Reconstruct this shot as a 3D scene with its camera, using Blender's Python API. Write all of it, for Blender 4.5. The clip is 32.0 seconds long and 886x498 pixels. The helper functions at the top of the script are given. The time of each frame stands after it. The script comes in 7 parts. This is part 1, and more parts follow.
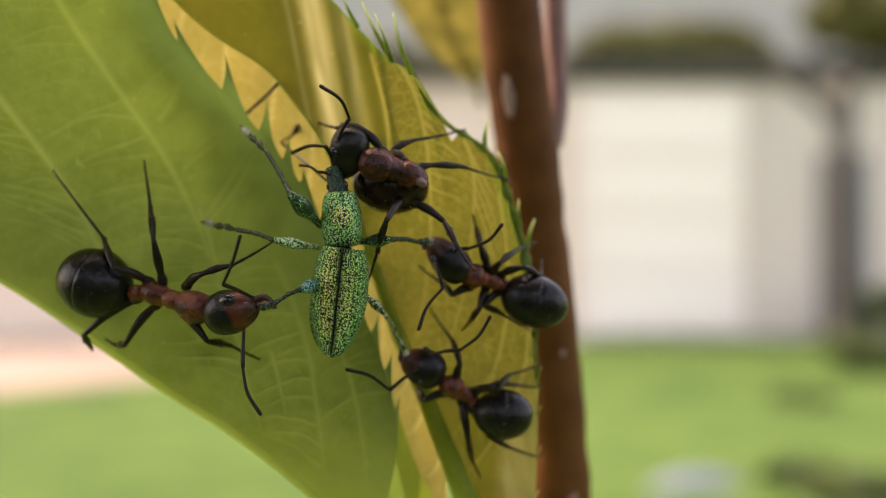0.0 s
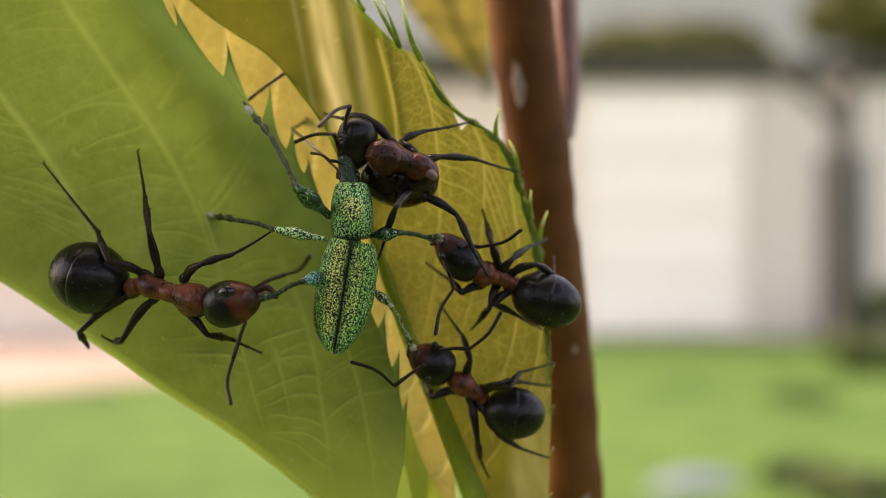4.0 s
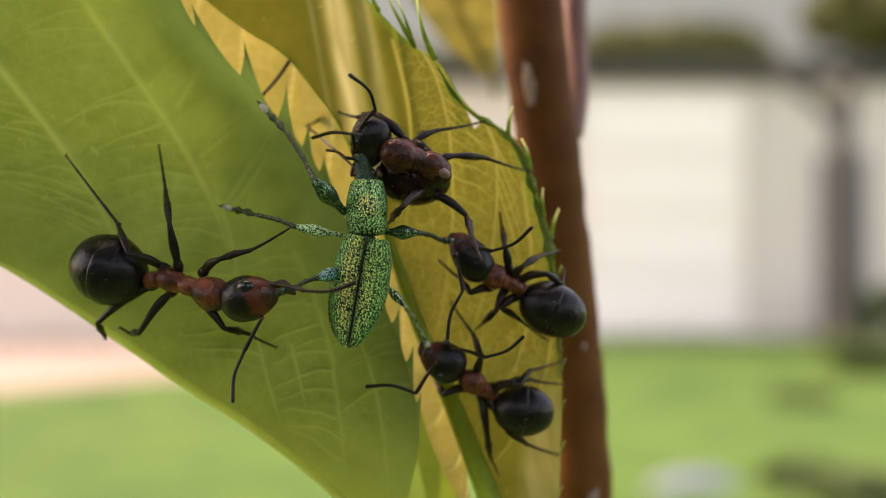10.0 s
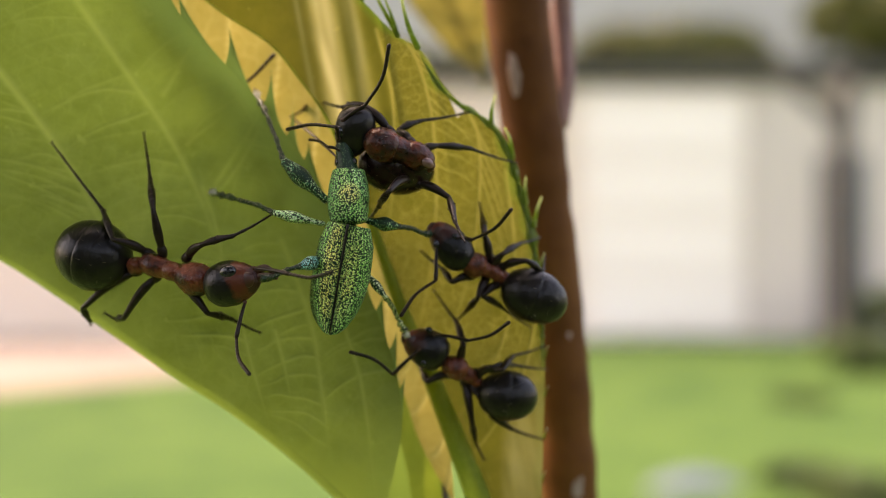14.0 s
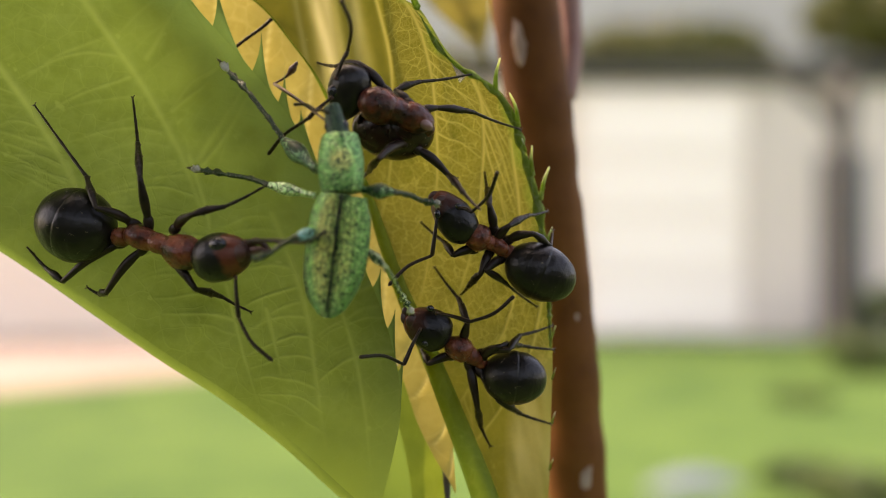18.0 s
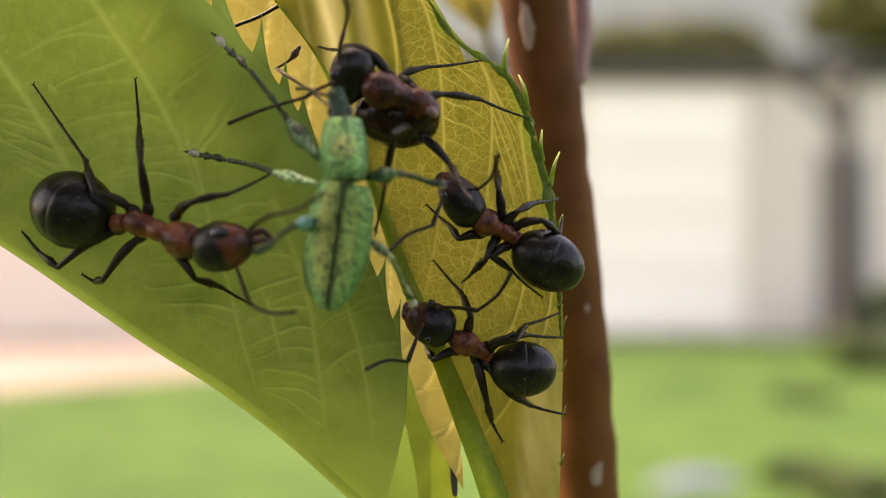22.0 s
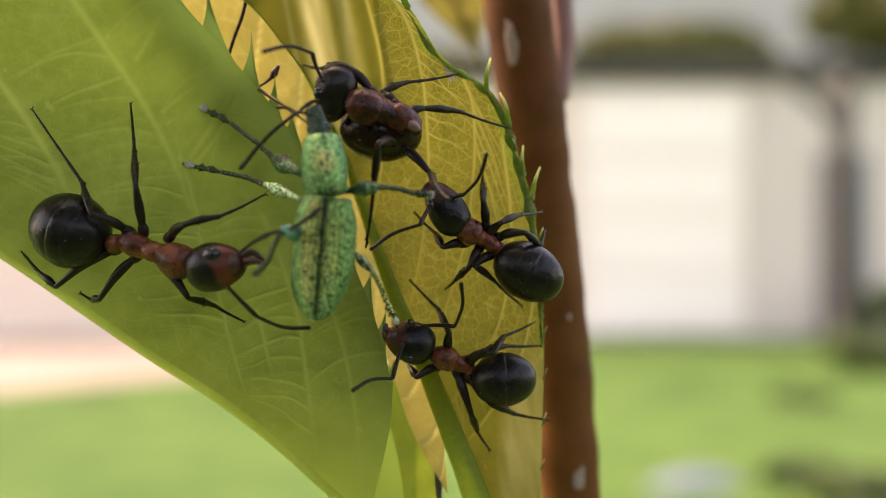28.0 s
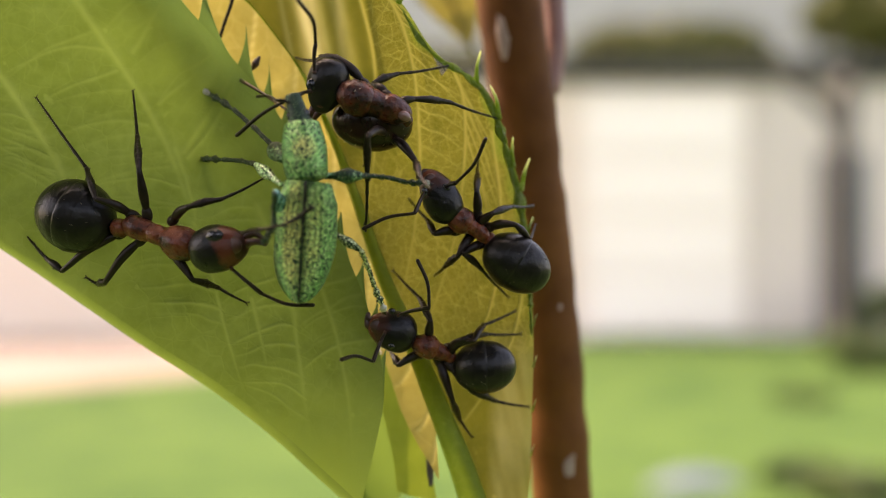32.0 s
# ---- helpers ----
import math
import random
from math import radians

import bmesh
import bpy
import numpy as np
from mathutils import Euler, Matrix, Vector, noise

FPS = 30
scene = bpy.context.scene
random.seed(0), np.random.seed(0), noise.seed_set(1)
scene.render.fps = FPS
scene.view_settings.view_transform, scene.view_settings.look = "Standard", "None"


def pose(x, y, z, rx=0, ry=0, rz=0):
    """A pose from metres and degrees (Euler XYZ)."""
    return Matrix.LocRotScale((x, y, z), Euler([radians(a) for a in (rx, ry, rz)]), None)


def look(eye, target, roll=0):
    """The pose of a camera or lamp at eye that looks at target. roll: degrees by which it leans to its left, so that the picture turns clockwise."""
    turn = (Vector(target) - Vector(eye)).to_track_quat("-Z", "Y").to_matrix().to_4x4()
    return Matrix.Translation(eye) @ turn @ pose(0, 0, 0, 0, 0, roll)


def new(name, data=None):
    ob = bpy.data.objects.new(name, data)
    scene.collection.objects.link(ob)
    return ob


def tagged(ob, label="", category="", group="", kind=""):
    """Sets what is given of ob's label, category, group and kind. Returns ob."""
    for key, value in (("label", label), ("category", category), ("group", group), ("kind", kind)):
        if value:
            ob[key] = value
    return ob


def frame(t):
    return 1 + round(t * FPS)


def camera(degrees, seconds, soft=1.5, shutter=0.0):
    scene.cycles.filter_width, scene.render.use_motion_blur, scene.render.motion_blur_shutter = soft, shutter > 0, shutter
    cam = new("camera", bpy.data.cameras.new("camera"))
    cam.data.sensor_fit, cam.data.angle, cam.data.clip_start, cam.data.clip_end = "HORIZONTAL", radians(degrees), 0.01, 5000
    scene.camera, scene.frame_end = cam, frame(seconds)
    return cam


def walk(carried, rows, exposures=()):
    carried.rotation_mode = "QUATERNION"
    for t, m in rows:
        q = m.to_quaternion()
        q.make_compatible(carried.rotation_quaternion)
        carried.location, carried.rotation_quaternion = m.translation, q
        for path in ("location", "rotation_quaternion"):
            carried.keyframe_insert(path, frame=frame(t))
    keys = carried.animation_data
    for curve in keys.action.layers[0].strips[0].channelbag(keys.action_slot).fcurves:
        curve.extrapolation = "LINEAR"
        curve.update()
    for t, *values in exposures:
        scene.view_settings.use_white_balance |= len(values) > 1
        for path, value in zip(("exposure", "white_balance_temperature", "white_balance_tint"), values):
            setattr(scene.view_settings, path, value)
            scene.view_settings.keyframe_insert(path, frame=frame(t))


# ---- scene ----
EYE = 1.2          # height of the insects over the lawn, in metres


def spot(x, y, z, rx=0, ry=0, rz=0):
    """A pose from millimetres about the middle of the leaf, and degrees."""
    return pose(x * 1e-3, y * 1e-3, EYE + z * 1e-3, rx, ry, rz)


def V(x, y, z):
    """A place from millimetres about the middle of the leaf: x along the house, y towards it, z up."""
    return Vector((x * 1e-3, y * 1e-3, EYE + z * 1e-3))


# ---- camera and its path: a phone held close to the leaf ----
cam = camera(45, 32.0, soft=0.85)
cam.data.dof.use_dof = True
cam.data.dof.focus_distance = 0.0381
cam.data.dof.aperture_fstop = 30.0
walk(cam, [
    (0.0, spot(0.185, -40.928, 0.596, 89.993, 0.020, 0.007)),
    (0.5, spot(0.298, -40.894, 0.818, 89.998, 0.021, -0.001)),
    (1.0, spot(0.343, -41.042, 1.096, 89.996, 0.036, 0.005)),
    (1.5, spot(0.116, -41.064, 1.251, 90.005, 0.032, 0.004)),
    (2.0, spot(-0.323, -41.423, 1.259, 89.998, 0.028, 0.002)),
    (2.5, spot(-0.669, -40.610, 0.888, 89.991, 0.011, 0.004)),
    (3.0, spot(-0.824, -39.840, 0.487, 89.987, -0.011, -0.002)),
    (3.5, spot(-0.559, -39.252, 0.184, 89.994, 0.027, 0.004)),
    (5.5, spot(0.538, -40.364, 1.089, 89.954, 0.091, -0.005)),
    (6.0, spot(0.624, -39.851, 0.833, 89.970, 0.053, -0.004)),
    (6.5, spot(0.741, -40.101, 0.830, 89.979, 0.033, -0.003)),
    (7.0, spot(0.645, -39.803, 0.784, 89.956, 0.120, 0.007)),
    (7.5, spot(0.527, -39.332, 0.695, 89.943, 0.123, 0.004)),
    (8.0, spot(0.163, -39.878, 0.590, 89.999, -0.021, -0.018)),
    (8.5, spot(-0.064, -40.117, 0.532, 90.023, -0.088, -0.027)),
    (9.0, spot(-0.129, -40.028, 0.310, 90.020, -0.104, -0.022)),
    (9.5, spot(-0.490, -39.662, 0.085, 90.006, -0.058, -0.014)),
    (10.0, spot(-0.718, -40.041, 0.197, 89.994, -0.042, -0.021)),
    (10.5, spot(-0.396, -40.591, 0.660, 89.999, -0.017, -0.024)),
    (11.0, spot(-0.237, -40.811, 0.776, 90.030, -0.090, -0.023)),
    (11.5, spot(-0.357, -40.851, 0.422, 90.052, -0.090, -0.028)),
    (12.0, spot(-0.752, -40.940, -0.145, 90.084, -0.268, -0.040)),
    (12.5, spot(-0.226, -40.732, -0.160, 90.052, -0.146, -0.030)),
    (13.0, spot(-0.000, -41.000, -0.000, 90.000, -0.000, -0.000)),
    (13.5, spot(-0.200, -40.614, -0.117, 90.046, -0.117, -0.021)),
    (14.0, spot(-0.061, -40.414, -0.328, 90.048, -0.094, -0.012)),
    (14.5, spot(-0.358, -40.588, -0.281, 90.056, -0.124, -0.024)),
    (16.5, spot(-0.052, -39.477, -0.878, 90.050, -0.093, -0.008)),
    (17.0, spot(-0.132, -38.881, -1.175, 90.030, -0.056, -0.001)),
    (17.5, spot(-0.192, -38.190, -1.370, 90.002, -0.029, -0.003)),
    (18.0, spot(-0.103, -37.928, -1.286, 90.018, -0.059, -0.010)),
    (18.5, spot(-0.419, -37.687, -1.168, 90.027, -0.143, -0.030)),
    (19.0, spot(-0.364, -38.279, -1.066, 89.989, 0.009, 0.003)),
    (19.5, spot(-0.295, -38.159, -0.963, 89.983, 0.002, -0.002)),
    (20.0, spot(-0.104, -37.971, -0.935, 89.978, 0.035, 0.011)),
    (20.5, spot(0.004, -37.812, -0.947, 89.951, 0.130, 0.024)),
    (21.0, spot(-0.019, -37.807, -1.013, 89.975, 0.010, 0.006)),
    (21.5, spot(0.086, -37.335, -1.236, 89.967, 0.028, 0.013)),
    (22.0, spot(-0.328, -36.582, -1.691, 89.967, 0.046, 0.023)),
    (22.5, spot(-0.614, -36.517, -1.736, 89.950, 0.104, 0.028)),
    (23.0, spot(-0.733, -37.281, -1.361, 89.964, 0.072, 0.020)),
    (23.5, spot(-0.943, -38.218, -0.926, 89.973, 0.095, 0.029)),
    (24.0, spot(-0.892, -38.966, -0.722, 89.960, 0.173, 0.042)),
    (24.5, spot(-0.689, -39.045, -0.861, 89.979, 0.188, 0.042)),
    (25.0, spot(-0.341, -38.444, -1.265, 89.977, 0.159, 0.046)),
    (25.5, spot(-0.046, -37.719, -1.607, 89.988, 0.094, 0.027)),
    (27.5, spot(0.042, -38.164, -1.208, 90.001, 0.006, 0.006)),
    (28.0, spot(0.248, -37.856, -1.266, 90.001, 0.034, 0.009)),
    (28.5, spot(0.065, -37.212, -1.528, 90.001, 0.012, 0.005)),
    (29.0, spot(-0.099, -37.021, -1.581, 90.001, -0.008, -0.001)),
    (29.5, spot(-0.082, -37.155, -1.641, 89.999, 0.004, 0.005)),
    (30.0, spot(0.052, -37.772, -1.566, 89.999, 0.031, 0.010)),
    (30.5, spot(0.281, -38.026, -1.554, 90.001, 0.022, 0.007)),
    (31.0, spot(0.760, -37.929, -1.548, 90.003, 0.026, 0.007)),
    (31.5, spot(0.663, -38.092, -1.677, 90.003, 0.014, 0.004)),
    (32.0, spot(0.577, -38.617, -1.650, 90.000, 0.040, 0.010))],
    exposures=[(0.0, 2.27, 9600, 25), (32.0, 2.44, 9600, 25)])

# ---- sky and hazy sun ----
SUN_HEIGHT, SUN_TURN = 58.0, 305.0
world = bpy.data.worlds.new("sky")
scene.world = world
world.use_nodes = True
wn = world.node_tree
sky = wn.nodes.new("ShaderNodeTexSky")
sky.sky_type = "NISHITA"
sky.sun_disc = False
sky.sun_elevation = radians(SUN_HEIGHT)
sky.sun_rotation = radians(SUN_TURN)
sky.dust_density = 3.0
wn.links.new(sky.outputs[0], wn.nodes["Background"].inputs[0])
wn.nodes["Background"].inputs[1].default_value = 0.15
sun_data = bpy.data.lights.new("sun", "SUN")
sun_data.energy = 1.12
sun_data.angle = radians(12)
sun_data.color = (1.0, 0.95, 0.86)
sun = new("sun", sun_data)
sun_way = Vector((math.sin(radians(SUN_TURN)) * math.cos(radians(SUN_HEIGHT)),
                  math.cos(radians(SUN_TURN)) * math.cos(radians(SUN_HEIGHT)), math.sin(radians(SUN_HEIGHT))))
sun.matrix_world = look(sun_way * 30, (0, 0, 0))


# ---- materials ----
def material(name):
    m = bpy.data.materials.new(name)
    m.use_nodes = True
    return m, m.node_tree.nodes, m.node_tree.links, m.node_tree.nodes["Principled BSDF"]


def coords(n, l, scale=1.0):
    tc = n.new("ShaderNodeTexCoord")
    mp = n.new("ShaderNodeMapping")
    mp.inputs["Scale"].default_value = (scale, scale, scale)
    l.new(tc.outputs["Object"], mp.inputs["Vector"])
    return mp.outputs["Vector"]


def noise_tex(n, l, vec, scale, detail=4.0, rough=0.55):
    t = n.new("ShaderNodeTexNoise")
    t.inputs["Scale"].default_value = scale
    t.inputs["Detail"].default_value = detail
    t.inputs["Roughness"].default_value = rough
    l.new(vec, t.inputs["Vector"])
    return t.outputs["Fac"]


def ramp(n, l, fac, stops):
    r = n.new("ShaderNodeValToRGB")
    while len(r.color_ramp.elements) < len(stops):
        r.color_ramp.elements.new(0.5)
    for e, (p, c) in zip(r.color_ramp.elements, stops):
        e.position, e.color = p, (*c, 1)
    l.new(fac, r.inputs["Fac"])
    return r.outputs["Color"]


def mix(n, l, fac, a, b, kind="MIX"):
    m = n.new("ShaderNodeMix")
    m.data_type, m.blend_type = "RGBA", kind
    for sock, val in ((m.inputs[0], fac), (m.inputs[6], a), (m.inputs[7], b)):
        if isinstance(val, (int, float)):
            sock.default_value = val
        elif isinstance(val, tuple):
            sock.default_value = (*val, 1)
        else:
            l.new(val, sock)
    return m.outputs[2]


def maths(n, l, op, a, b=0.0):
    m = n.new("ShaderNodeMath")
    m.operation = op
    for sock, val in ((m.inputs[0], a), (m.inputs[1], b)):
        if isinstance(val, (int, float)):
            sock.default_value = val
        else:
            l.new(val, sock)
    return m.outputs[0]


def bump(n, l, b, height, strength, distance):
    u = n.new("ShaderNodeBump")
    u.inputs["Strength"].default_value = strength
    u.inputs["Distance"].default_value = distance
    l.new(height, u.inputs["Height"])
    l.new(u.outputs["Normal"], b.inputs["Normal"])
    return u.outputs["Normal"]


def leaf_material(name, dark, light, vein, through_dark, through_light, share, net=900.0, fine=0.5, mark=0.55, rim=None, lit_tint=None):
    """A thin blade: it reflects a little and lets green light through; net: cells of small veins per metre."""
    m, n, l, b = material(name)
    vec = coords(n, l)
    vo = n.new("ShaderNodeTexVoronoi")
    vo.feature = "DISTANCE_TO_EDGE"
    vo.inputs["Scale"].default_value = net
    warp = n.new("ShaderNodeTexNoise")
    warp.inputs["Scale"].default_value = 700.0
    l.new(vec, warp.inputs["Vector"])
    add = n.new("ShaderNodeVectorMath")
    add.operation = "MULTIPLY_ADD"
    l.new(warp.outputs["Color"], add.inputs[0])
    add.inputs[1].default_value = (0.0006, 0.0006, 0.0006)
    l.new(vec, add.inputs[2])
    l.new(add.outputs[0], vo.inputs["Vector"])
    vo2 = n.new("ShaderNodeTexVoronoi")
    vo2.feature = "DISTANCE_TO_EDGE"
    vo2.inputs["Scale"].default_value = net * 3.1
    l.new(add.outputs[0], vo2.inputs["Vector"])
    near = n.new("ShaderNodeMapRange")
    near.inputs["From Min"].default_value, near.inputs["From Max"].default_value = 0.008, 0.045
    near.inputs["To Min"].default_value, near.inputs["To Max"].default_value = 1.0, 0.0
    l.new(vo.outputs["Distance"], near.inputs["Value"])
    near2 = n.new("ShaderNodeMapRange")
    near2.inputs["From Min"].default_value, near2.inputs["From Max"].default_value = 0.02, 0.12
    near2.inputs["To Min"].default_value, near2.inputs["To Max"].default_value = fine, 0.0
    l.new(vo2.outputs["Distance"], near2.inputs["Value"])
    lines = maths(n, l, "MAXIMUM", near.outputs[0], near2.outputs[0])
    if lit_tint:
        smooth = n.new("ShaderNodeAttribute")
        smooth.attribute_name = "smooth"
        lines = maths(n, l, "MULTIPLY", lines, maths(n, l, "SUBTRACT", 1.0, smooth.outputs["Fac"]))
    blotch = noise_tex(n, l, vec, 160.0, 5.0)
    grain = noise_tex(n, l, vec, 2600.0, 3.0)
    patch = noise_tex(n, l, vec, 620.0, 4.0)
    tone = maths(n, l, "ADD", maths(n, l, "MULTIPLY", blotch, 0.5), maths(n, l, "ADD", maths(n, l, "MULTIPLY", grain, 0.25), maths(n, l, "MULTIPLY", patch, 0.25)))
    att = n.new("ShaderNodeAttribute")
    att.attribute_name = "vein"
    fleck = n.new("ShaderNodeMapRange")
    fleck.inputs["From Min"].default_value, fleck.inputs["From Max"].default_value = 0.70, 0.76
    fleck.inputs["To Max"].default_value = 0.22
    l.new(noise_tex(n, l, vec, 1700.0, 1.5), fleck.inputs["Value"])
    soft = maths(n, l, "MAXIMUM", maths(n, l, "MAXIMUM", maths(n, l, "MULTIPLY", lines, mark), fleck.outputs[0]), att.outputs["Fac"])
    col = mix(n, l, soft, ramp(n, l, tone, [(0.32, dark), (0.68, light)]), vein)
    pale = mix(n, l, 0.5, vein, tuple(min(1.0, c * 2.2) for c in through_light))
    tcol = mix(n, l, soft, ramp(n, l, tone, [(0.32, through_dark), (0.68, through_light)]), pale)
    # painted light: two paler colours mixed in by a vertex mask
    if lit_tint:
        lit_mask = n.new("ShaderNodeAttribute")
        lit_mask.attribute_name = "lit_tint"
        col = mix(n, l, lit_mask.outputs["Fac"], col, lit_tint[0])
        tcol = mix(n, l, lit_mask.outputs["Fac"], tcol, lit_tint[1])
    if rim:
        edge = n.new("ShaderNodeAttribute")
        edge.attribute_name = "rim"
        keep = maths(n, l, "MULTIPLY", edge.outputs["Fac"], maths(n, l, "SUBTRACT", 1.0, att.outputs["Fac"]))
        col = mix(n, l, keep, col, rim[0])
        tcol = mix(n, l, keep, tcol, rim[1])
    l.new(col, b.inputs["Base Color"])
    b.inputs["Roughness"].default_value = 0.5
    b.inputs["Specular IOR Level"].default_value = 0.16
    height = maths(n, l, "ADD", maths(n, l, "MULTIPLY", lines, mark * 2.5), maths(n, l, "MULTIPLY", grain, 0.35))
    nor = bump(n, l, b, height, 0.35, 0.00006)
    tr = n.new("ShaderNodeBsdfTranslucent")
    l.new(tcol, tr.inputs["Color"])
    l.new(nor, tr.inputs["Normal"])
    mx = n.new("ShaderNodeMixShader")
    mx.inputs[0].default_value = share
    l.new(b.outputs[0], mx.inputs[1])
    l.new(tr.outputs[0], mx.inputs[2])
    l.new(mx.outputs[0], n["Material Output"].inputs["Surface"])
    return m


def plain(name, c1, c2, scale, rough=0.6, spec=0.5, metal=0.0, bumpy=0.3, depth=0.00002, detail=5.0, coat=0.0):
    """A surface of two tones in grain and blotches."""
    m, n, l, b = material(name)
    vec = coords(n, l)
    f = maths(n, l, "ADD", maths(n, l, "MULTIPLY", noise_tex(n, l, vec, scale, detail), 0.6),
              maths(n, l, "MULTIPLY", noise_tex(n, l, vec, scale * 0.13, 3.0), 0.4))
    l.new(ramp(n, l, f, [(0.35, c1), (0.65, c2)]), b.inputs["Base Color"])
    b.inputs["Roughness"].default_value = rough
    b.inputs["Specular IOR Level"].default_value = spec
    b.inputs["Metallic"].default_value = metal
    b.inputs["Coat Weight"].default_value = coat
    b.inputs["Coat Roughness"].default_value = 0.16
    bump(n, l, b, noise_tex(n, l, vec, scale * 2.3, 3.0), bumpy, depth)
    return m


def crust(name, dark, mid, light):
    """Rough ant armour: rusty, clouded with dark patches, finely wrinkled, with small bright glints."""
    m, n, l, b = material(name)
    vec = coords(n, l)
    f = maths(n, l, "ADD", maths(n, l, "MULTIPLY", noise_tex(n, l, vec, 1500.0, 3.0), 0.78), maths(n, l, "MULTIPLY", noise_tex(n, l, vec, 9000.0, 3.0), 0.22))
    l.new(ramp(n, l, f, [(0.38, dark), (0.5, mid), (0.66, light)]), b.inputs["Base Color"])
    l.new(maths(n, l, "ADD", 0.10, maths(n, l, "MULTIPLY", noise_tex(n, l, vec, 5000.0), 0.42)), b.inputs["Roughness"])
    b.inputs["Specular IOR Level"].default_value = 0.30
    h = maths(n, l, "ADD", maths(n, l, "MULTIPLY", noise_tex(n, l, vec, 3200.0, 2.0), 1.0), maths(n, l, "MULTIPLY", noise_tex(n, l, vec, 14000.0, 2.0), 0.3))
    bump(n, l, b, h, 0.8, 0.00007)
    return m


# last pair of colours: lime for backlight painted along fold and upper edge
LEFT_LEAF = leaf_material("green_leaf", (0.046, 0.069, 0.019), (0.075, 0.102, 0.038), (0.17, 0.20, 0.085),
                          (0.066, 0.109, 0.014), (0.104, 0.164, 0.034), 0.62, 1150.0, 0.35, 0.065, ((0.115, 0.20, 0.075), (0.145, 0.27, 0.08)), ((0.115, 0.157, 0.036), (0.142, 0.222, 0.040)))
# last pair of colours: pale sheen painted on the pleats
RIGHT_LEAF = leaf_material("yellow_leaf", (0.085, 0.075, 0.009), (0.13, 0.106, 0.016), (0.50, 0.43, 0.16),
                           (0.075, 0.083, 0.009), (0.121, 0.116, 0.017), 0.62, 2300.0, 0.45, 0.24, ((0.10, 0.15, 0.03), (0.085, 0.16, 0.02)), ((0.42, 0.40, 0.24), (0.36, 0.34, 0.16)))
# folded half of the yellow leaf: strong backlight put into its paler colours
BACKLIT_LEAF = leaf_material("backlit_leaf", (0.285, 0.228, 0.058), (0.40, 0.325, 0.105), (0.55, 0.455, 0.22),
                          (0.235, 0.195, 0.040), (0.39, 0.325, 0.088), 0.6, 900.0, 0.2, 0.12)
OLIVE_LEAF = leaf_material("olive_leaf", (0.15, 0.13, 0.035), (0.22, 0.19, 0.06), (0.26, 0.22, 0.09),
                           (0.18, 0.15, 0.03), (0.26, 0.215, 0.05), 0.5, 900.0, 0.2, 0.12)
RIB = leaf_material("rib", (0.15, 0.21, 0.025), (0.24, 0.31, 0.05), (0.40, 0.45, 0.12),
                    (0.18, 0.27, 0.022), (0.27, 0.37, 0.04), 0.45, 1500.0, 0.2, 0.1)
MARGIN = leaf_material("leaf_margin", (0.12, 0.18, 0.025), (0.24, 0.32, 0.06), (0.82, 0.74, 0.60),
                       (0.20, 0.32, 0.03), (0.30, 0.44, 0.05), 0.45, 1500.0, 0.3, 0.15)
LOBE = leaf_material("dull_lobe", (0.07, 0.10, 0.015), (0.13, 0.16, 0.03), (0.22, 0.24, 0.09),
                     (0.14, 0.21, 0.02), (0.22, 0.29, 0.04), 0.6, 1150.0, 0.35, 0.05)
BARK = plain("bark", (0.085, 0.028, 0.007), (0.21, 0.080, 0.022), 300.0, 0.65, 0.10, 0.0, 0.5, 0.0001)
TWIG = plain("twig", (0.22, 0.09, 0.07), (0.33, 0.17, 0.13), 500.0, 0.55)
PALE_PATCH = plain("pale_patch", (0.24, 0.15, 0.11), (0.42, 0.31, 0.26), 900.0, 0.7)

BLACK = plain("black_chitin", (0.005, 0.0045, 0.004), (0.015, 0.012, 0.010), 2500.0, 0.30, 0.24, 0.0, 0.7, 0.00003)
LEG = plain("leg_chitin", (0.007, 0.005, 0.004), (0.024, 0.013, 0.009), 3000.0, 0.36, 0.20, 0.0, 0.3, 0.000008)
RED = crust("red_chitin", (0.030, 0.009, 0.007), (0.13, 0.029, 0.014), (0.23, 0.060, 0.028))
RUST = crust("rust_chitin", (0.016, 0.006, 0.004), (0.068, 0.015, 0.007), (0.15, 0.032, 0.014))
BROWN = plain("brown_chitin", (0.005, 0.003, 0.0025), (0.024, 0.007, 0.005), 1300.0, 0.22, 0.28, 0.0, 0.6, 0.00002)
DARK_RED = plain("dark_red_chitin", (0.02, 0.007, 0.005), (0.065, 0.016, 0.009), 1500.0, 0.4, 0.5, 0.0, 0.3, 0.00001)
EYE_MAT = plain("eye", (0.006, 0.006, 0.008), (0.022, 0.021, 0.024), 6000.0, 0.16, 0.5, 0.0, 0.4, 0.000006)
GLASSY = plain("glassy", (0.10, 0.035, 0.03), (0.25, 0.13, 0.11), 1500.0, 0.10, 0.6)
HAIR = plain("hair", (0.16, 0.14, 0.10), (0.34, 0.30, 0.22), 3000.0, 0.5)


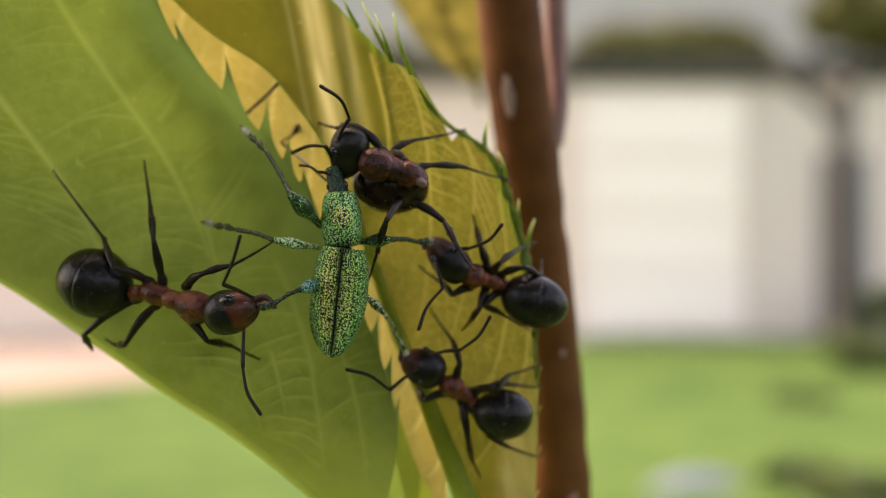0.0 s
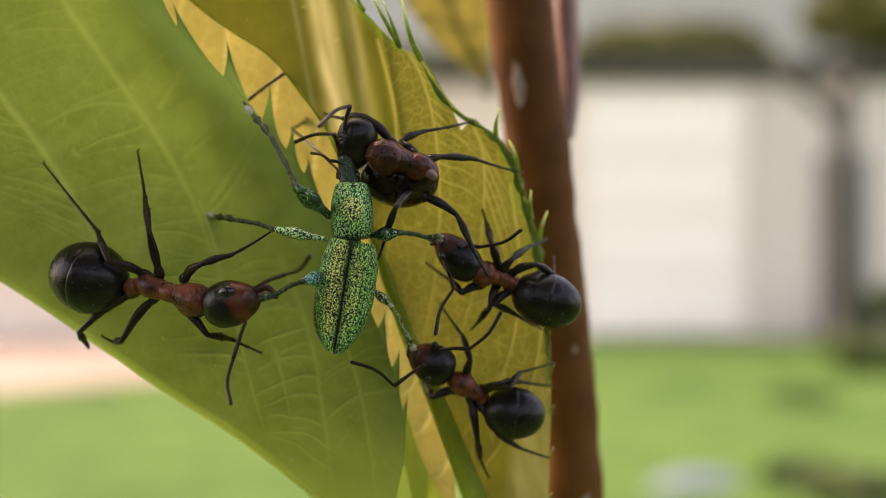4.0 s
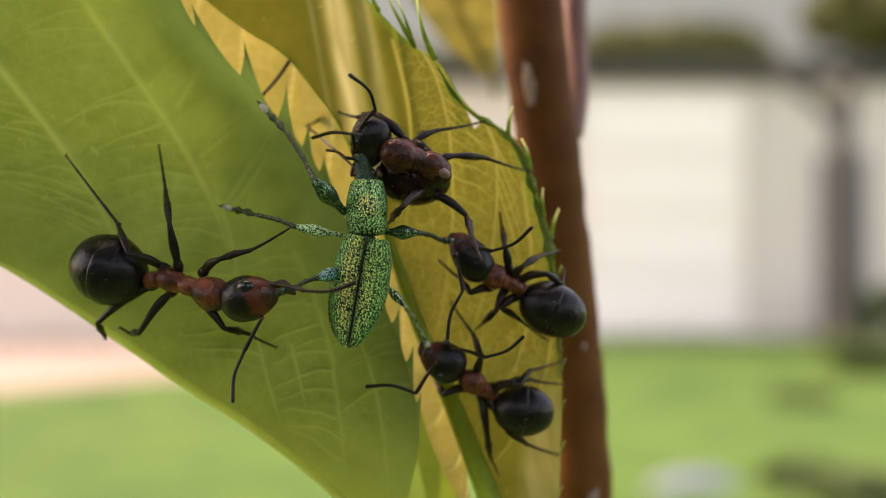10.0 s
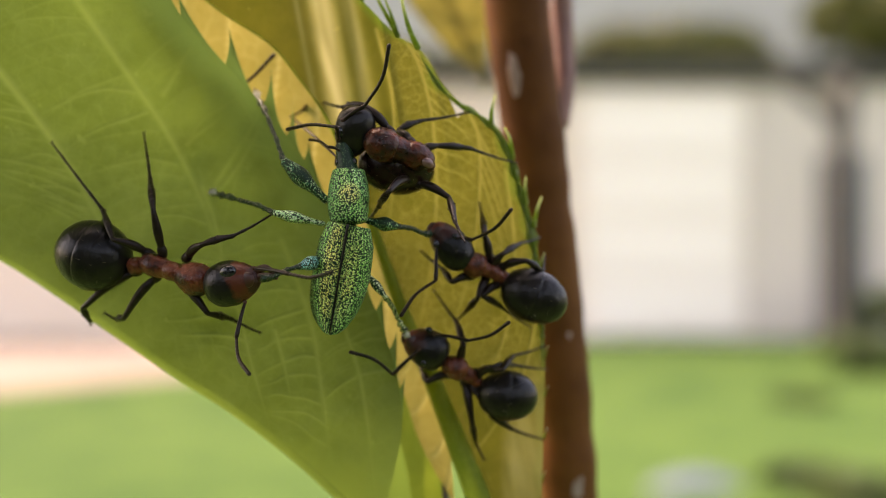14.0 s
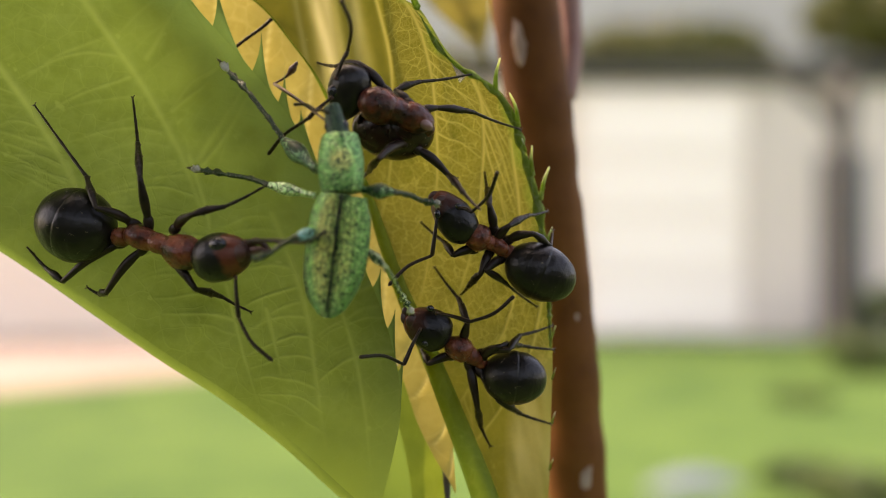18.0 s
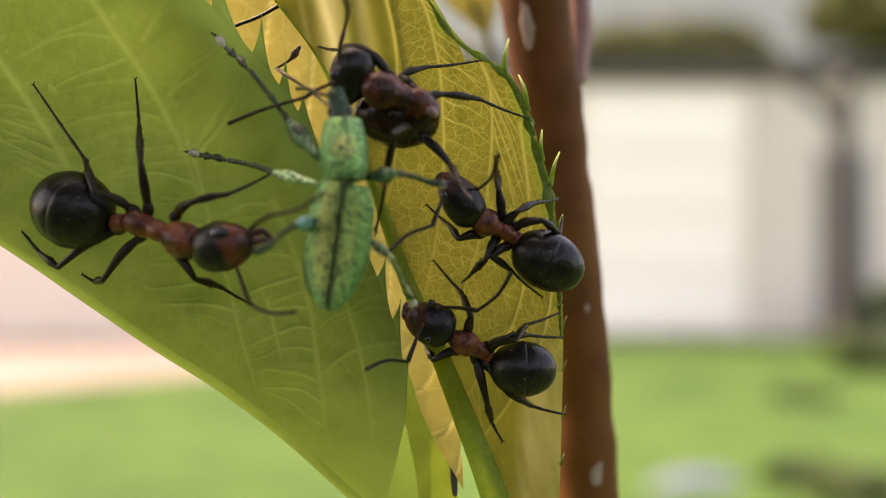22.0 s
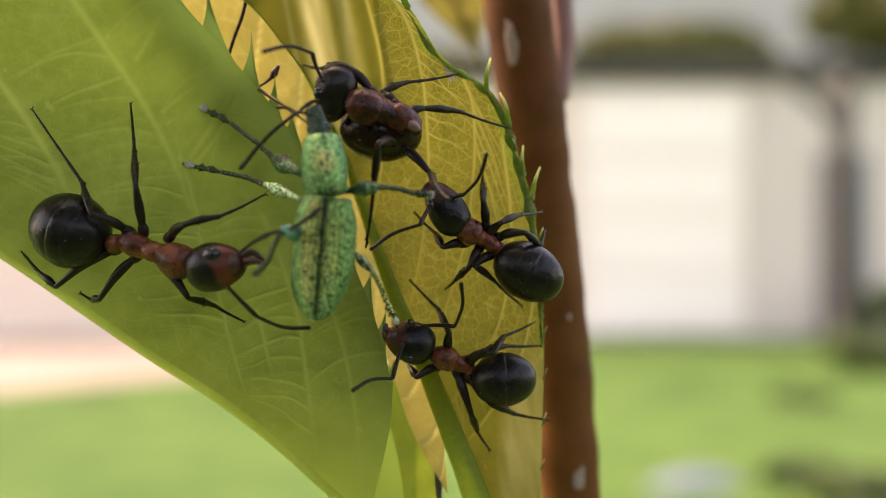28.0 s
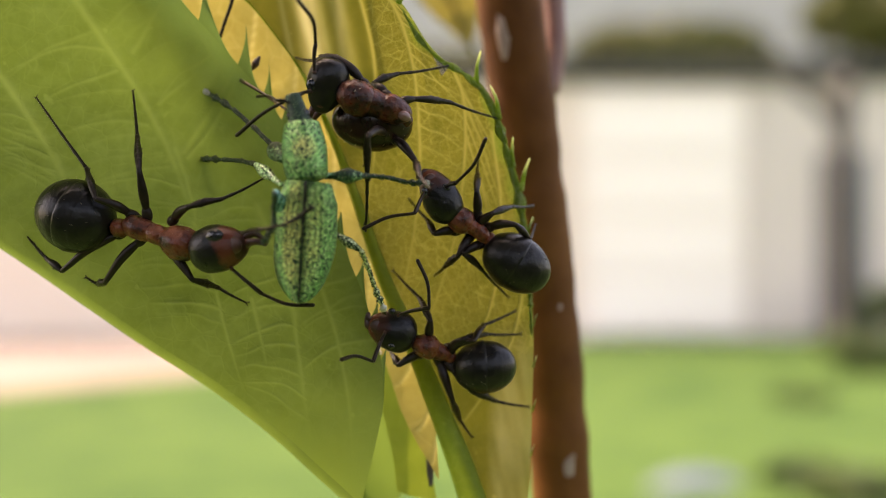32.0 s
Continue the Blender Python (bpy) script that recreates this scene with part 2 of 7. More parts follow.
def head_material(name, face, mouth):
    """Black behind, brick red towards the mouth, along the head's own length."""
    m, n, l, b = material(name)
    vec = coords(n, l)
    sep = n.new("ShaderNodeAttribute")
    sep.attribute_name = "along"
    f = maths(n, l, "ADD", sep.outputs["Fac"], maths(n, l, "MULTIPLY", maths(n, l, "SUBTRACT", noise_tex(n, l, vec, 1400.0), 0.5), 0.45))
    l.new(ramp(n, l, f, [(0.57, (0.006, 0.005, 0.005)), (0.68, face), (0.80, face), (0.90, mouth)]), b.inputs["Base Color"])
    l.new(maths(n, l, "ADD", 0.14, maths(n, l, "MULTIPLY", noise_tex(n, l, vec, 4000.0), 0.42)), b.inputs["Roughness"])
    b.inputs["Specular IOR Level"].default_value = 0.28
    bump(n, l, b, maths(n, l, "ADD", noise_tex(n, l, vec, 3600.0, 2.0), maths(n, l, "MULTIPLY", noise_tex(n, l, vec, 9000.0, 2.0), 0.4)), 0.7, 0.00005)
    return m


HEAD = head_material("head_chitin", (0.11, 0.025, 0.012), (0.04, 0.012, 0.008))
DARK_HEAD = head_material("dark_head_chitin", (0.045, 0.014, 0.009), (0.12, 0.028, 0.014))


def scale_material(name, size, bare, tints, gold, pits=False):
    """Metallic scales in a fine mosaic over black skin; gold: how much of the back shines gold."""
    m, n, l, b = material(name)
    vec = coords(n, l)
    vo = n.new("ShaderNodeTexVoronoi")
    vo.inputs["Scale"].default_value = size
    l.new(vec, vo.inputs["Vector"])
    keep = n.new("ShaderNodeMapRange")
    keep.inputs["From Min"].default_value, keep.inputs["From Max"].default_value = bare, bare + 0.14
    keep.inputs["To Min"].default_value, keep.inputs["To Max"].default_value = 1.0, 0.0
    l.new(vo.outputs["Distance"], keep.inputs["Value"])
    sepc = n.new("ShaderNodeSeparateColor")
    l.new(vo.outputs["Color"], sepc.inputs[0])
    green = ramp(n, l, sepc.outputs[0], [(0.0, tints[0]), (0.5, tints[1]), (1.0, tints[2])])
    att = n.new("ShaderNodeAttribute")
    att.attribute_name = "along"
    g = maths(n, l, "MULTIPLY", att.outputs["Fac"], gold)
    g = maths(n, l, "MULTIPLY", g, maths(n, l, "ADD", 0.25, maths(n, l, "MULTIPLY", sepc.outputs[1], 1.2)))
    g = maths(n, l, "MINIMUM", g, 1.0)
    flank = n.new("ShaderNodeAttribute")
    flank.attribute_name = "flank"
    green = mix(n, l, flank.outputs["Fac"], green, (0.09, 0.37, 0.13))
    col = mix(n, l, g, green, (1.0, 0.94, 0.30))
    thin = maths(n, l, "GREATER_THAN", sepc.outputs[2], 0.05)
    cover = maths(n, l, "MULTIPLY", keep.outputs[0], thin)
    if pits:
        far = 0.0
        for name_, wide in (("stria", 0.30), ("pit", 0.42)):
            a = n.new("ShaderNodeAttribute")
            a.attribute_name = name_
            d = maths(n, l, "DIVIDE", maths(n, l, "PINGPONG", a.outputs["Fac"], 0.5), wide)
            far = maths(n, l, "ADD", far, maths(n, l, "MULTIPLY", d, d))
        hole = n.new("ShaderNodeMapRange")
        hole.inputs["From Min"].default_value, hole.inputs["From Max"].default_value = 0.35, 1.0
        hole.inputs["To Min"].default_value = 0.32
        l.new(far, hole.inputs["Value"])
        cover = maths(n, l, "MULTIPLY", cover, hole.outputs[0])
    l.new(mix(n, l, cover, (0.008, 0.030, 0.011), col), b.inputs["Base Color"])
    l.new(maths(n, l, "MULTIPLY", cover, 0.42), b.inputs["Metallic"])
    b.inputs["Roughness"].default_value = 0.42
    b.inputs["Specular IOR Level"].default_value = 0.3
    bump(n, l, b, maths(n, l, "ADD", cover, maths(n, l, "MULTIPLY", sepc.outputs[1], 0.7)), 0.5, 0.00002)
    return m


SCALES = scale_material("green_scales", 19000.0, 0.45, ((0.11, 0.44, 0.11), (0.29, 0.72, 0.18), (0.74, 1.0, 0.46)), 1.25)
WING_SCALES = scale_material("wing_scales", 19000.0, 0.45, ((0.11, 0.44, 0.11), (0.29, 0.72, 0.18), (0.74, 1.0, 0.46)), 1.25, True)
LEG_SCALES = scale_material("leg_scales", 17000.0, 0.30, ((0.05, 0.28, 0.12), (0.22, 0.56, 0.28), (0.64, 0.84, 0.48)), 0.0)
DARK_SCALES = scale_material("dark_scales", 18000.0, 0.13, ((0.04, 0.18, 0.08), (0.14, 0.36, 0.16), (0.4, 0.6, 0.32)), 0.0)
MINT = scale_material("mint_scales", 17000.0, 0.5, ((0.24, 0.55, 0.22), (0.50, 0.80, 0.40), (0.86, 0.96, 0.68)), 0.0)
PALE_SCALES = scale_material("pale_scales", 15000.0, 0.40, ((0.30, 0.42, 0.18), (0.55, 0.66, 0.34), (0.80, 0.86, 0.56)), 0.0)
TURQUOISE = scale_material("turquoise_scales", 17000.0, 0.46, ((0.06, 0.34, 0.34), (0.16, 0.56, 0.56), (0.45, 0.78, 0.74)), 0.0)
SHIN = scale_material("shin_scales", 14000.0, 0.24, ((0.03, 0.032, 0.022), (0.09, 0.09, 0.068), (0.30, 0.29, 0.23)), 0.0)
SHOE = plain("pad", (0.20, 0.20, 0.16), (0.46, 0.45, 0.38), 6000.0, 0.8)

GRASS = plain("lawn", (0.021, 0.061, 0.014), (0.072, 0.134, 0.029), 1.6, 0.95, 0.12, 0.0, 0.6, 0.03)
PAVING = plain("paving", (0.19, 0.155, 0.135), (0.26, 0.215, 0.185), 6.0, 0.85, 0.3, 0.0, 0.3, 0.01)
GREY_RENDER = plain("grey_render", (0.58, 0.51, 0.44), (0.66, 0.58, 0.50), 3.0, 0.85, 0.3, 0.0, 0.2, 0.01)
SAND_RENDER = plain("sand_render", (0.70, 0.57, 0.46), (0.78, 0.65, 0.54), 3.0, 0.85, 0.3, 0.0, 0.2, 0.01)
PLASTER = plain("plaster", (0.86, 0.75, 0.65), (0.92, 0.82, 0.72), 3.0, 0.85, 0.3, 0.0, 0.2, 0.01)
BOARD = plain("board", (0.91, 0.82, 0.72), (0.95, 0.87, 0.78), 5.0, 0.7, 0.4, 0.0, 0.2, 0.004)
SKY_SLAB = plain("sky_slab", (0.38, 0.36, 0.345), (0.47, 0.445, 0.425), 0.25, 0.9)
FASCIA = plain("fascia", (0.028, 0.026, 0.018), (0.055, 0.05, 0.036), 6.0, 0.7)
SLATE = plain("slate_paint", (0.075, 0.085, 0.095), (0.12, 0.13, 0.14), 4.0, 0.6)
TRUNK = plain("trunk", (0.05, 0.045, 0.04), (0.11, 0.095, 0.08), 14.0, 0.85, 0.3, 0.0, 0.7, 0.02)
STONE = plain("stone", (0.085, 0.115, 0.15), (0.14, 0.18, 0.23), 12.0, 0.75)


def foliage(name, a, b_, c):
    m, n, l, b = material(name)
    geo = n.new("ShaderNodeNewGeometry")
    l.new(ramp(n, l, geo.outputs["Random Per Island"], [(0.0, a), (0.5, b_), (1.0, c)]), b.inputs["Base Color"])
    b.inputs["Roughness"].default_value = 0.6
    return m


CROWN = foliage("tree_leaves", (0.05, 0.058, 0.010), (0.11, 0.12, 0.02), (0.19, 0.19, 0.045))
SHRUB = foliage("shrub_leaves", (0.022, 0.045, 0.008), (0.05, 0.09, 0.014), (0.10, 0.15, 0.03))

# ---- making meshes ----
ORIGIN = {}


def base(name, at, label, category, group="", kind=""):
    """A thing: an empty at its base, which carries its parts."""
    ob = new(name)
    ob.empty_display_size = 0.001
    ob.location = at
    ORIGIN[ob.name] = Vector(at)
    return tagged(ob, label, category, group, kind)


def part(name, bm, mat, parent=None, label="", pivot=None, smooth=True, kind=""):
    """Links a bmesh, drawn in the place's own metres, as one mesh object under its parent, turning about pivot."""
    me = bpy.data.meshes.new(name)
    up = ORIGIN[parent.name] if parent else Vector()
    pv = Vector(pivot) if pivot is not None else up.copy()
    bmesh.ops.translate(bm, verts=bm.verts, vec=-pv)
    bmesh.ops.recalc_face_normals(bm, faces=bm.faces)
    bm.to_mesh(me)
    bm.free()
    if smooth:
        me.shade_smooth()
    for one in mat if isinstance(mat, tuple) else (mat,):
        me.materials.append(one)
    ob = new(name, me)
    ORIGIN[ob.name] = pv
    if parent:
        ob.parent = parent
    ob.location = pv - up
    return tagged(ob, label, kind=kind)


def curve(points, count):
    """A smooth line of count places through the points given."""
    p = [Vector(q) for q in points]
    p = [p[0] * 2 - p[1]] + p + [p[-1] * 2 - p[-2]]
    spans = len(p) - 3
    out = []
    for k in range(count):
        u = k / (count - 1) * spans
        i = min(int(u), spans - 1)
        u -= i
        a, b, c, d = p[i:i + 4]
        out.append(0.5 * (2 * b + (c - a) * u + (2 * a - 5 * b + 4 * c - d) * u * u + (3 * b - a - 3 * c + d) * u ** 3))
    return out


def tube(bm, line, radii, sides=8, flat=1.0):
    """A round limb along a line; radii in millimetres, one for each place or two for the ends; flat squeezes it in depth."""
    n = len(line)
    if len(radii) == 2:
        radii = [radii[0] + (radii[1] - radii[0]) * k / (n - 1) for k in range(n)]
    rings = []
    for k, c in enumerate(line):
        t = (line[min(k + 1, n - 1)] - line[max(k - 1, 0)]).normalized()
        a = t.cross(Vector((0, 1, 0)))
        a = a.normalized() if a.length > 1e-3 else Vector((1, 0, 0))
        b = t.cross(a).normalized()
        r = radii[k] * 1e-3
        rings.append([bm.verts.new(c + a * (r * math.cos(2 * math.pi * j / sides)) + b * (r * flat * math.sin(2 * math.pi * j / sides)))
                      for j in range(sides)])
    for p, q in zip(rings, rings[1:]):
        for j in range(sides):
            bm.faces.new((p[j], p[(j + 1) % sides], q[(j + 1) % sides], q[j]))
    t0, t1 = (line[0] - line[1]).normalized(), (line[-1] - line[-2]).normalized()
    for ring, c, t, r in ((rings[0], line[0], t0, radii[0]), (rings[-1], line[-1], t1, radii[-1])):
        tip = bm.verts.new(c + t * r * 0.7e-3)
        for j in range(sides):
            bm.faces.new((ring[j], ring[(j + 1) % sides], tip))


def blob(bm, a, b, radius, profile, flat=1.0, sides=28, steps=26, bend=None, rough=0.0):
    """A rounded body from a to b; profile(u) gives its half width at u from 0 to 1, times radius (millimetres); flat squeezes it in depth."""
    axis = b - a
    t = axis.normalized()
    side = t.cross(Vector((0, 1, 0))).normalized()
    deep = t.cross(side).normalized()
    rings = []
    along = bm.verts.layers.float.get("along") or bm.verts.layers.float.new("along")
    for k in range(steps + 1):
        u = 0.5 - 0.5 * math.cos(math.pi * k / steps)
        r = max(profile(u), 0.0) * radius * 1e-3
        c = a + axis * u
        if bend:
            c = c + bend(u)
        ring = []
        for j in range(sides):
            ang = 2 * math.pi * j / sides
            d = side * math.cos(ang) + deep * (flat * math.sin(ang))
            if rough:
                d *= 1 + rough * (noise.noise((c + d * r) * 3200) + 0.5 * noise.noise((c + d * r) * 8000))
            v = bm.verts.new(c + d * r)
            v[along] = u
            ring.append(v)
        rings.append(ring)
    for p, q in zip(rings, rings[1:]):
        for j in range(sides):
            bm.faces.new((p[j], p[(j + 1) % sides], q[(j + 1) % sides], q[j]))
    for ring in (rings[0], rings[-1]):
        bm.faces.new(ring)


def oval(u):
    return math.sqrt(max(0.0, 1 - (2 * u - 1) ** 2))


def box(bm, lo, hi, bevel=0.0):
    vs = [bm.verts.new((x, y, z)) for x in (lo[0], hi[0]) for y in (lo[1], hi[1]) for z in (lo[2], hi[2])]
    fs = [bm.faces.new([vs[i] for i in f]) for f in ((0, 1, 3, 2), (4, 6, 7, 5), (0, 4, 5, 1), (2, 3, 7, 6), (0, 2, 6, 4), (1, 5, 7, 3))]
    if bevel:
        bmesh.ops.recalc_face_normals(bm, faces=fs)
        bmesh.ops.bevel(bm, geom=list({e for f in fs for e in f.edges}), offset=bevel, segments=2, affect="EDGES")


# ---- the two leaves ----
def ease(x):
    """Nought below and x above, with a soft bend between."""
    return math.log(1 + math.exp(x * 0.8)) / 0.8


def left_depth(x, z):
    """How far back the green leaf lies, in millimetres; it curls away along its lower fold."""
    e = (x + 17) * 0.593 + (z + 0.8) * 0.806
    return 2.0 + 0.06 * (x + 6) - 0.18 * ease(z - 3.2) - 1.7 * (1 - math.exp(-0.19 * ease(1.6 - z))) + 0.5 * math.exp(-max(e, -1.0) / 1.3)


def pleat(x, z):
    """Folds that run down the upper part of the yellow leaf, in millimetres: one sharp, the others gentle."""
    u = x + 0.17 * (z - 7)
    h = 0.75 * math.tanh((u + 4.35) / 0.42) * math.exp(-((u + 4.35) / 1.25) ** 2)
    h += 0.24 * math.tanh((u + 3.1) / 0.3) * math.exp(-((u + 3.1) / 0.7) ** 2)
    h += 0.14 * math.exp(-((u + 2.2) / 0.16) ** 2) + 0.08 * math.exp(-((u + 0.5) / 0.16) ** 2)
    return h * min(1.0, max(0.0, (z - 1.5) / 3.5))


def right_depth(x, z):
    return pleat(x, z) + 2.8 - 0.33 * ease(z - 1) + 0.25 * ease(-(x + 1)) - 0.03 * ease(-(z + 1))


def ripple(x, z, wave):
    return noise.noise(Vector((x * 0.35, z * 0.35, 3.0))) * wave * 1.6 + noise.noise(Vector((x * 1.1, z * 1.1, 8.0))) * wave * 0.6


def settle(p, depth, lift=0.0):
    """The place p moved onto a leaf's face, lift millimetres in front of it."""
    x, z = p.x * 1e3, (p.z - EYE) * 1e3
    return V(x, depth(x, z) - lift, z)


def blade(bm, one, other, depth, rows, cols, wave=0.1, rim=0.0, veins=(), marks=None, brimwide=0.45):
    """A sheet of leaf between two edges, laid over depth, with waves and ridged veins in it; rim: how green the second edge is.
    veins: lines with their half width in millimetres and their strength."""
    a, b = curve(one, rows), curve(other, rows)
    spots = []
    for k in range(rows):
        for j in range(cols):
            u = j / (cols - 1)
            p = a[k].lerp(b[k], u)
            spots.append((p.x * 1e3, (p.z - EYE) * 1e3))
    xz = np.array(spots)
    ridge = np.zeros(len(xz))
    for line, half, strength in veins:
        q = np.array([(v.x * 1e3, (v.z - EYE) * 1e3) for v in line])
        lo, hi = q.min(0) - 3 * half, q.max(0) + 3 * half
        near = np.nonzero(((xz > lo) & (xz < hi)).all(1))[0]
        for k, (p, r) in enumerate(zip(q, q[1:])):
            d = r - p
            t = np.clip(((xz[near] - p) @ d) / max(d @ d, 1e-9), 0, 1)
            gap = np.hypot(*(xz[near] - p - t[:, None] * d).T)
            w = half * (1 - 0.5 * k / len(q))
            ridge[near] = np.maximum(ridge[near], strength * (1 - (k / len(q)) ** 4) * np.exp(-(gap / w) ** 2))
    layer = bm.verts.layers.float.new("vein")
    brim = bm.verts.layers.float.new("rim")
    lit_layer, even = bm.verts.layers.float.new("lit_tint"), bm.verts.layers.float.new("smooth")
    grid = []
    for k in range(rows):
        row = []
        for j in range(cols):
            n = k * cols + j
            x, z = xz[n]
            v = bm.verts.new(V(x, depth(x, z) + ripple(x, z, wave) - 0.07 * ridge[n], z))
            v[layer] = ridge[n]
            if marks:
                v[lit_layer], v[even] = marks(x, z)
            gap = (b[k] - a[k].lerp(b[k], j / (cols - 1))).length * 1e3
            v[brim] = rim * min(1.0, max(0.2, (z + 4) / 5)) * min(1.0, max(0.0, 1.25 - gap / (brimwide + 0.5 * noise.noise(Vector((x * 0.9, z * 0.9, 5.0))))))
            row.append(v)
        grid.append(row)
    for p, q in zip(grid, grid[1:]):
        for j in range(cols - 1):
            bm.faces.new((p[j], p[j + 1], q[j + 1], q[j]))


def serrate(leaf, edge, rows, depth, wave, teeth, mat, pale, rim):
    """Pointed teeth that grow out of an edge and lean along it: each from its notch on the edge to its tip, down to the next notch."""
    line = curve(edge, rows)
    at = [min(range(rows), key=lambda k: (line[k].x - n.x) ** 2 + (line[k].z - n.z) ** 2) for n, _ in teeth]
    for i, (k0, k1) in enumerate(zip(at, at[1:])):
        tip = teeth[i][1]
        d = line[k1] - tip
        out = Vector((-d.z, 0, d.x)).normalized()
        if out.x < 0:
            out = -out
        lean = tip - line[k0]
        bm = bmesh.new()
        layer, brim = bm.verts.layers.float.new("vein"), bm.verts.layers.float.new("rim")
        grid = []
        for k in range(k0, k1 + 1):
            v = (k - k0) / (k1 - k0)
            q = line[k] + lean * max(0.0, 1 - v / 0.9) ** 2.0
            row = []
            for j in range(9):
                w = j / 8
                p = line[k].lerp(q, w) + out * (0.06 * lean.length * math.sin(math.pi * w) * (1 - v) ** 3)
                x, z = p.x * 1e3, (p.z - EYE) * 1e3
                c = bm.verts.new(V(x, depth(x, z) + ripple(x, z, wave) - 0.12 * w * w * (1 - v), z))
                c[layer] = pale * max(0.0, w * (1 - v) - 0.35) / 0.65
                c[brim] = rim + (1 - rim) * w
                row.append(c)
            grid.append(row)
        for p, q in zip(grid, grid[1:]):
            for j in range(8):
                if len({p[j], p[j + 1], q[j + 1], q[j]}) == 4:
                    bm.faces.new((p[j], p[j + 1], q[j + 1], q[j]))
        bmesh.ops.remove_doubles(bm, verts=bm.verts, dist=1e-7)
        part("tooth", bm, mat, leaf)


GREEN_EDGE = [V(-15.35, -0.93, 16.35), V(-12.92, -0.23, 13.29), V(-11.39, 0.28, 10.94), V(-10.14, 0.76, 8.67), V(-8.56, 1.16, 6.92), V(-7.23, 1.47, 5.41), V(-6.13, 1.69, 4.08), V(-4.88, 1.80, 2.16), V(-3.58, 1.49, -0.77), V(-2.59, 1.23, -2.87), V(-1.87, 1.03, -5.09), V(-1.62, 0.92, -7.01), V(-1.92, 0.85, -8.87), V(-2.56, 1.15, -11.43)]
GREEN_FOLD = [V(-23.63, -1.40, 16.21), V(-23.76, -0.83, 13.03), V(-23.82, -0.35, 10.37), V(-23.67, 0.18, 7.67), V(-23.31, 0.84, 4.89), V(-21.49, 1.43, 2.14), V(-16.02, 1.08, -1.19), V(-13.95, 0.95, -2.47), V(-11.90, 0.87, -3.86), V(-9.87, 0.83, -5.23), V(-7.83, 0.82, -6.52), V(-5.80, 0.85, -8.06), V(-3.75, 0.96, -9.92), V(-1.69, 1.14, -11.88)]
GREEN_BACK = [V(-29.04, 7.50, 20.40), V(-28.66, 7.50, 16.82), V(-28.40, 7.50, 13.22), V(-27.89, 7.50, 9.76), V(-27.12, 7.50, 6.18), V(-24.69, 7.50, 2.79), V(-18.62, 7.50, -0.70), V(-16.22, 7.50, -2.22), V(-13.82, 7.50, -3.88), V(-11.42, 7.50, -5.51), V(-9.02, 7.50, -7.03), V(-6.63, 7.50, -8.83), V(-4.22, 7.50, -10.99), V(-1.83, 7.50, -13.19)]
green_leaf = base("leaf", V(-10.85, 1.46, 3.16), "large yellow-green toothed leaf, backlit, one side curled", "leaf")
green_veins = []
for pts, r in (([V(-15.62, -0.22, 12.33), V(-14.30, 0.34, 9.64), V(-12.61, 0.90, 7.00), V(-11.06, 1.35, 4.61), V(-9.75, 1.51, 2.15), V(-8.75, 1.26, -0.32)], 0.11),
               ([V(-20.62, -0.25, 10.83), V(-18.48, 0.34, 8.24), V(-16.50, 0.89, 5.68), V(-15.04, 1.20, 3.60), V(-13.71, 1.23, 1.37), V(-12.85, 1.02, -0.65)], 0.12),
               ([V(-23.57, -0.02, 8.71), V(-21.50, 0.68, 5.54), V(-19.44, 1.08, 3.14), V(-18.12, 1.15, 1.36)], 0.10),
               ([V(-12.31, -0.10, 12.79), V(-10.92, 0.38, 10.53), V(-9.61, 0.88, 8.21), V(-8.36, 1.31, 6.06), V(-7.08, 1.65, 3.85)], 0.07),
               ([V(-9.03, 1.53, 1.81), V(-8.24, 1.62, 2.77), V(-7.52, 1.61, 4.02), V(-7.19, 1.55, 4.86)], 0.06),
               ([V(-6.38, 1.45, 0.02), V(-5.55, 1.18, -1.98), V(-4.97, 0.96, -3.97), V(-4.68, 0.82, -6.17), V(-4.29, 0.84, -8.61)], 0.08),
               ([V(-8.68, 1.21, -0.65), V(-7.96, 0.96, -2.64), V(-7.37, 0.79, -4.83), V(-6.72, 0.81, -7.04)], 0.06),
               ([V(-4.09, 1.17, -2.66), V(-3.37, 0.97, -4.85), V(-2.96, 0.85, -7.04), V(-2.70, 0.88, -9.72)], 0.06),
               ([V(-10.97, 1.21, 5.69), V(-10.61, 1.15, 6.21), V(-10.22, 1.07, 6.87), V(-9.74, 0.96, 7.67), V(-9.46, 0.87, 8.28)], 0.06),
               ([V(-9.15, 1.53, 2.00), V(-8.80, 1.58, 2.59), V(-8.32, 1.61, 3.34), V(-7.96, 1.60, 3.89), V(-7.34, 1.63, 3.89)], 0.075),
               ([V(-10.08, 1.48, 3.79), V(-9.62, 1.47, 4.21), V(-9.03, 1.47, 4.62), V(-8.57, 1.45, 5.03)], 0.05),
               ([V(-9.47, 1.52, 2.13), V(-9.04, 1.44, 0.99), V(-8.71, 1.29, -0.16), V(-8.56, 1.13, -1.19)], 0.07),
               ([V(-4.96, 0.95, -4.07), V(-4.78, 0.86, -5.31), V(-4.59, 0.81, -6.54), V(-4.51, 0.80, -7.77)], 0.06),
               ([V(-6.50, 0.94, -3.46), V(-6.19, 0.84, -4.69), V(-5.91, 0.79, -5.92)], 0.06),
               ([V(-7.96, 1.60, 3.89), V(-7.47, 1.55, 4.72), V(-7.15, 1.47, 5.44)], 0.05),
               ([V(-13.84, 1.27, 1.92), V(-13.19, 1.12, 0.26)], 0.05)):
    green_veins.append((curve(pts, 30), r * 1.7, 0.36 if r > 0.085 else 0.24))
rnd = random.Random(5)
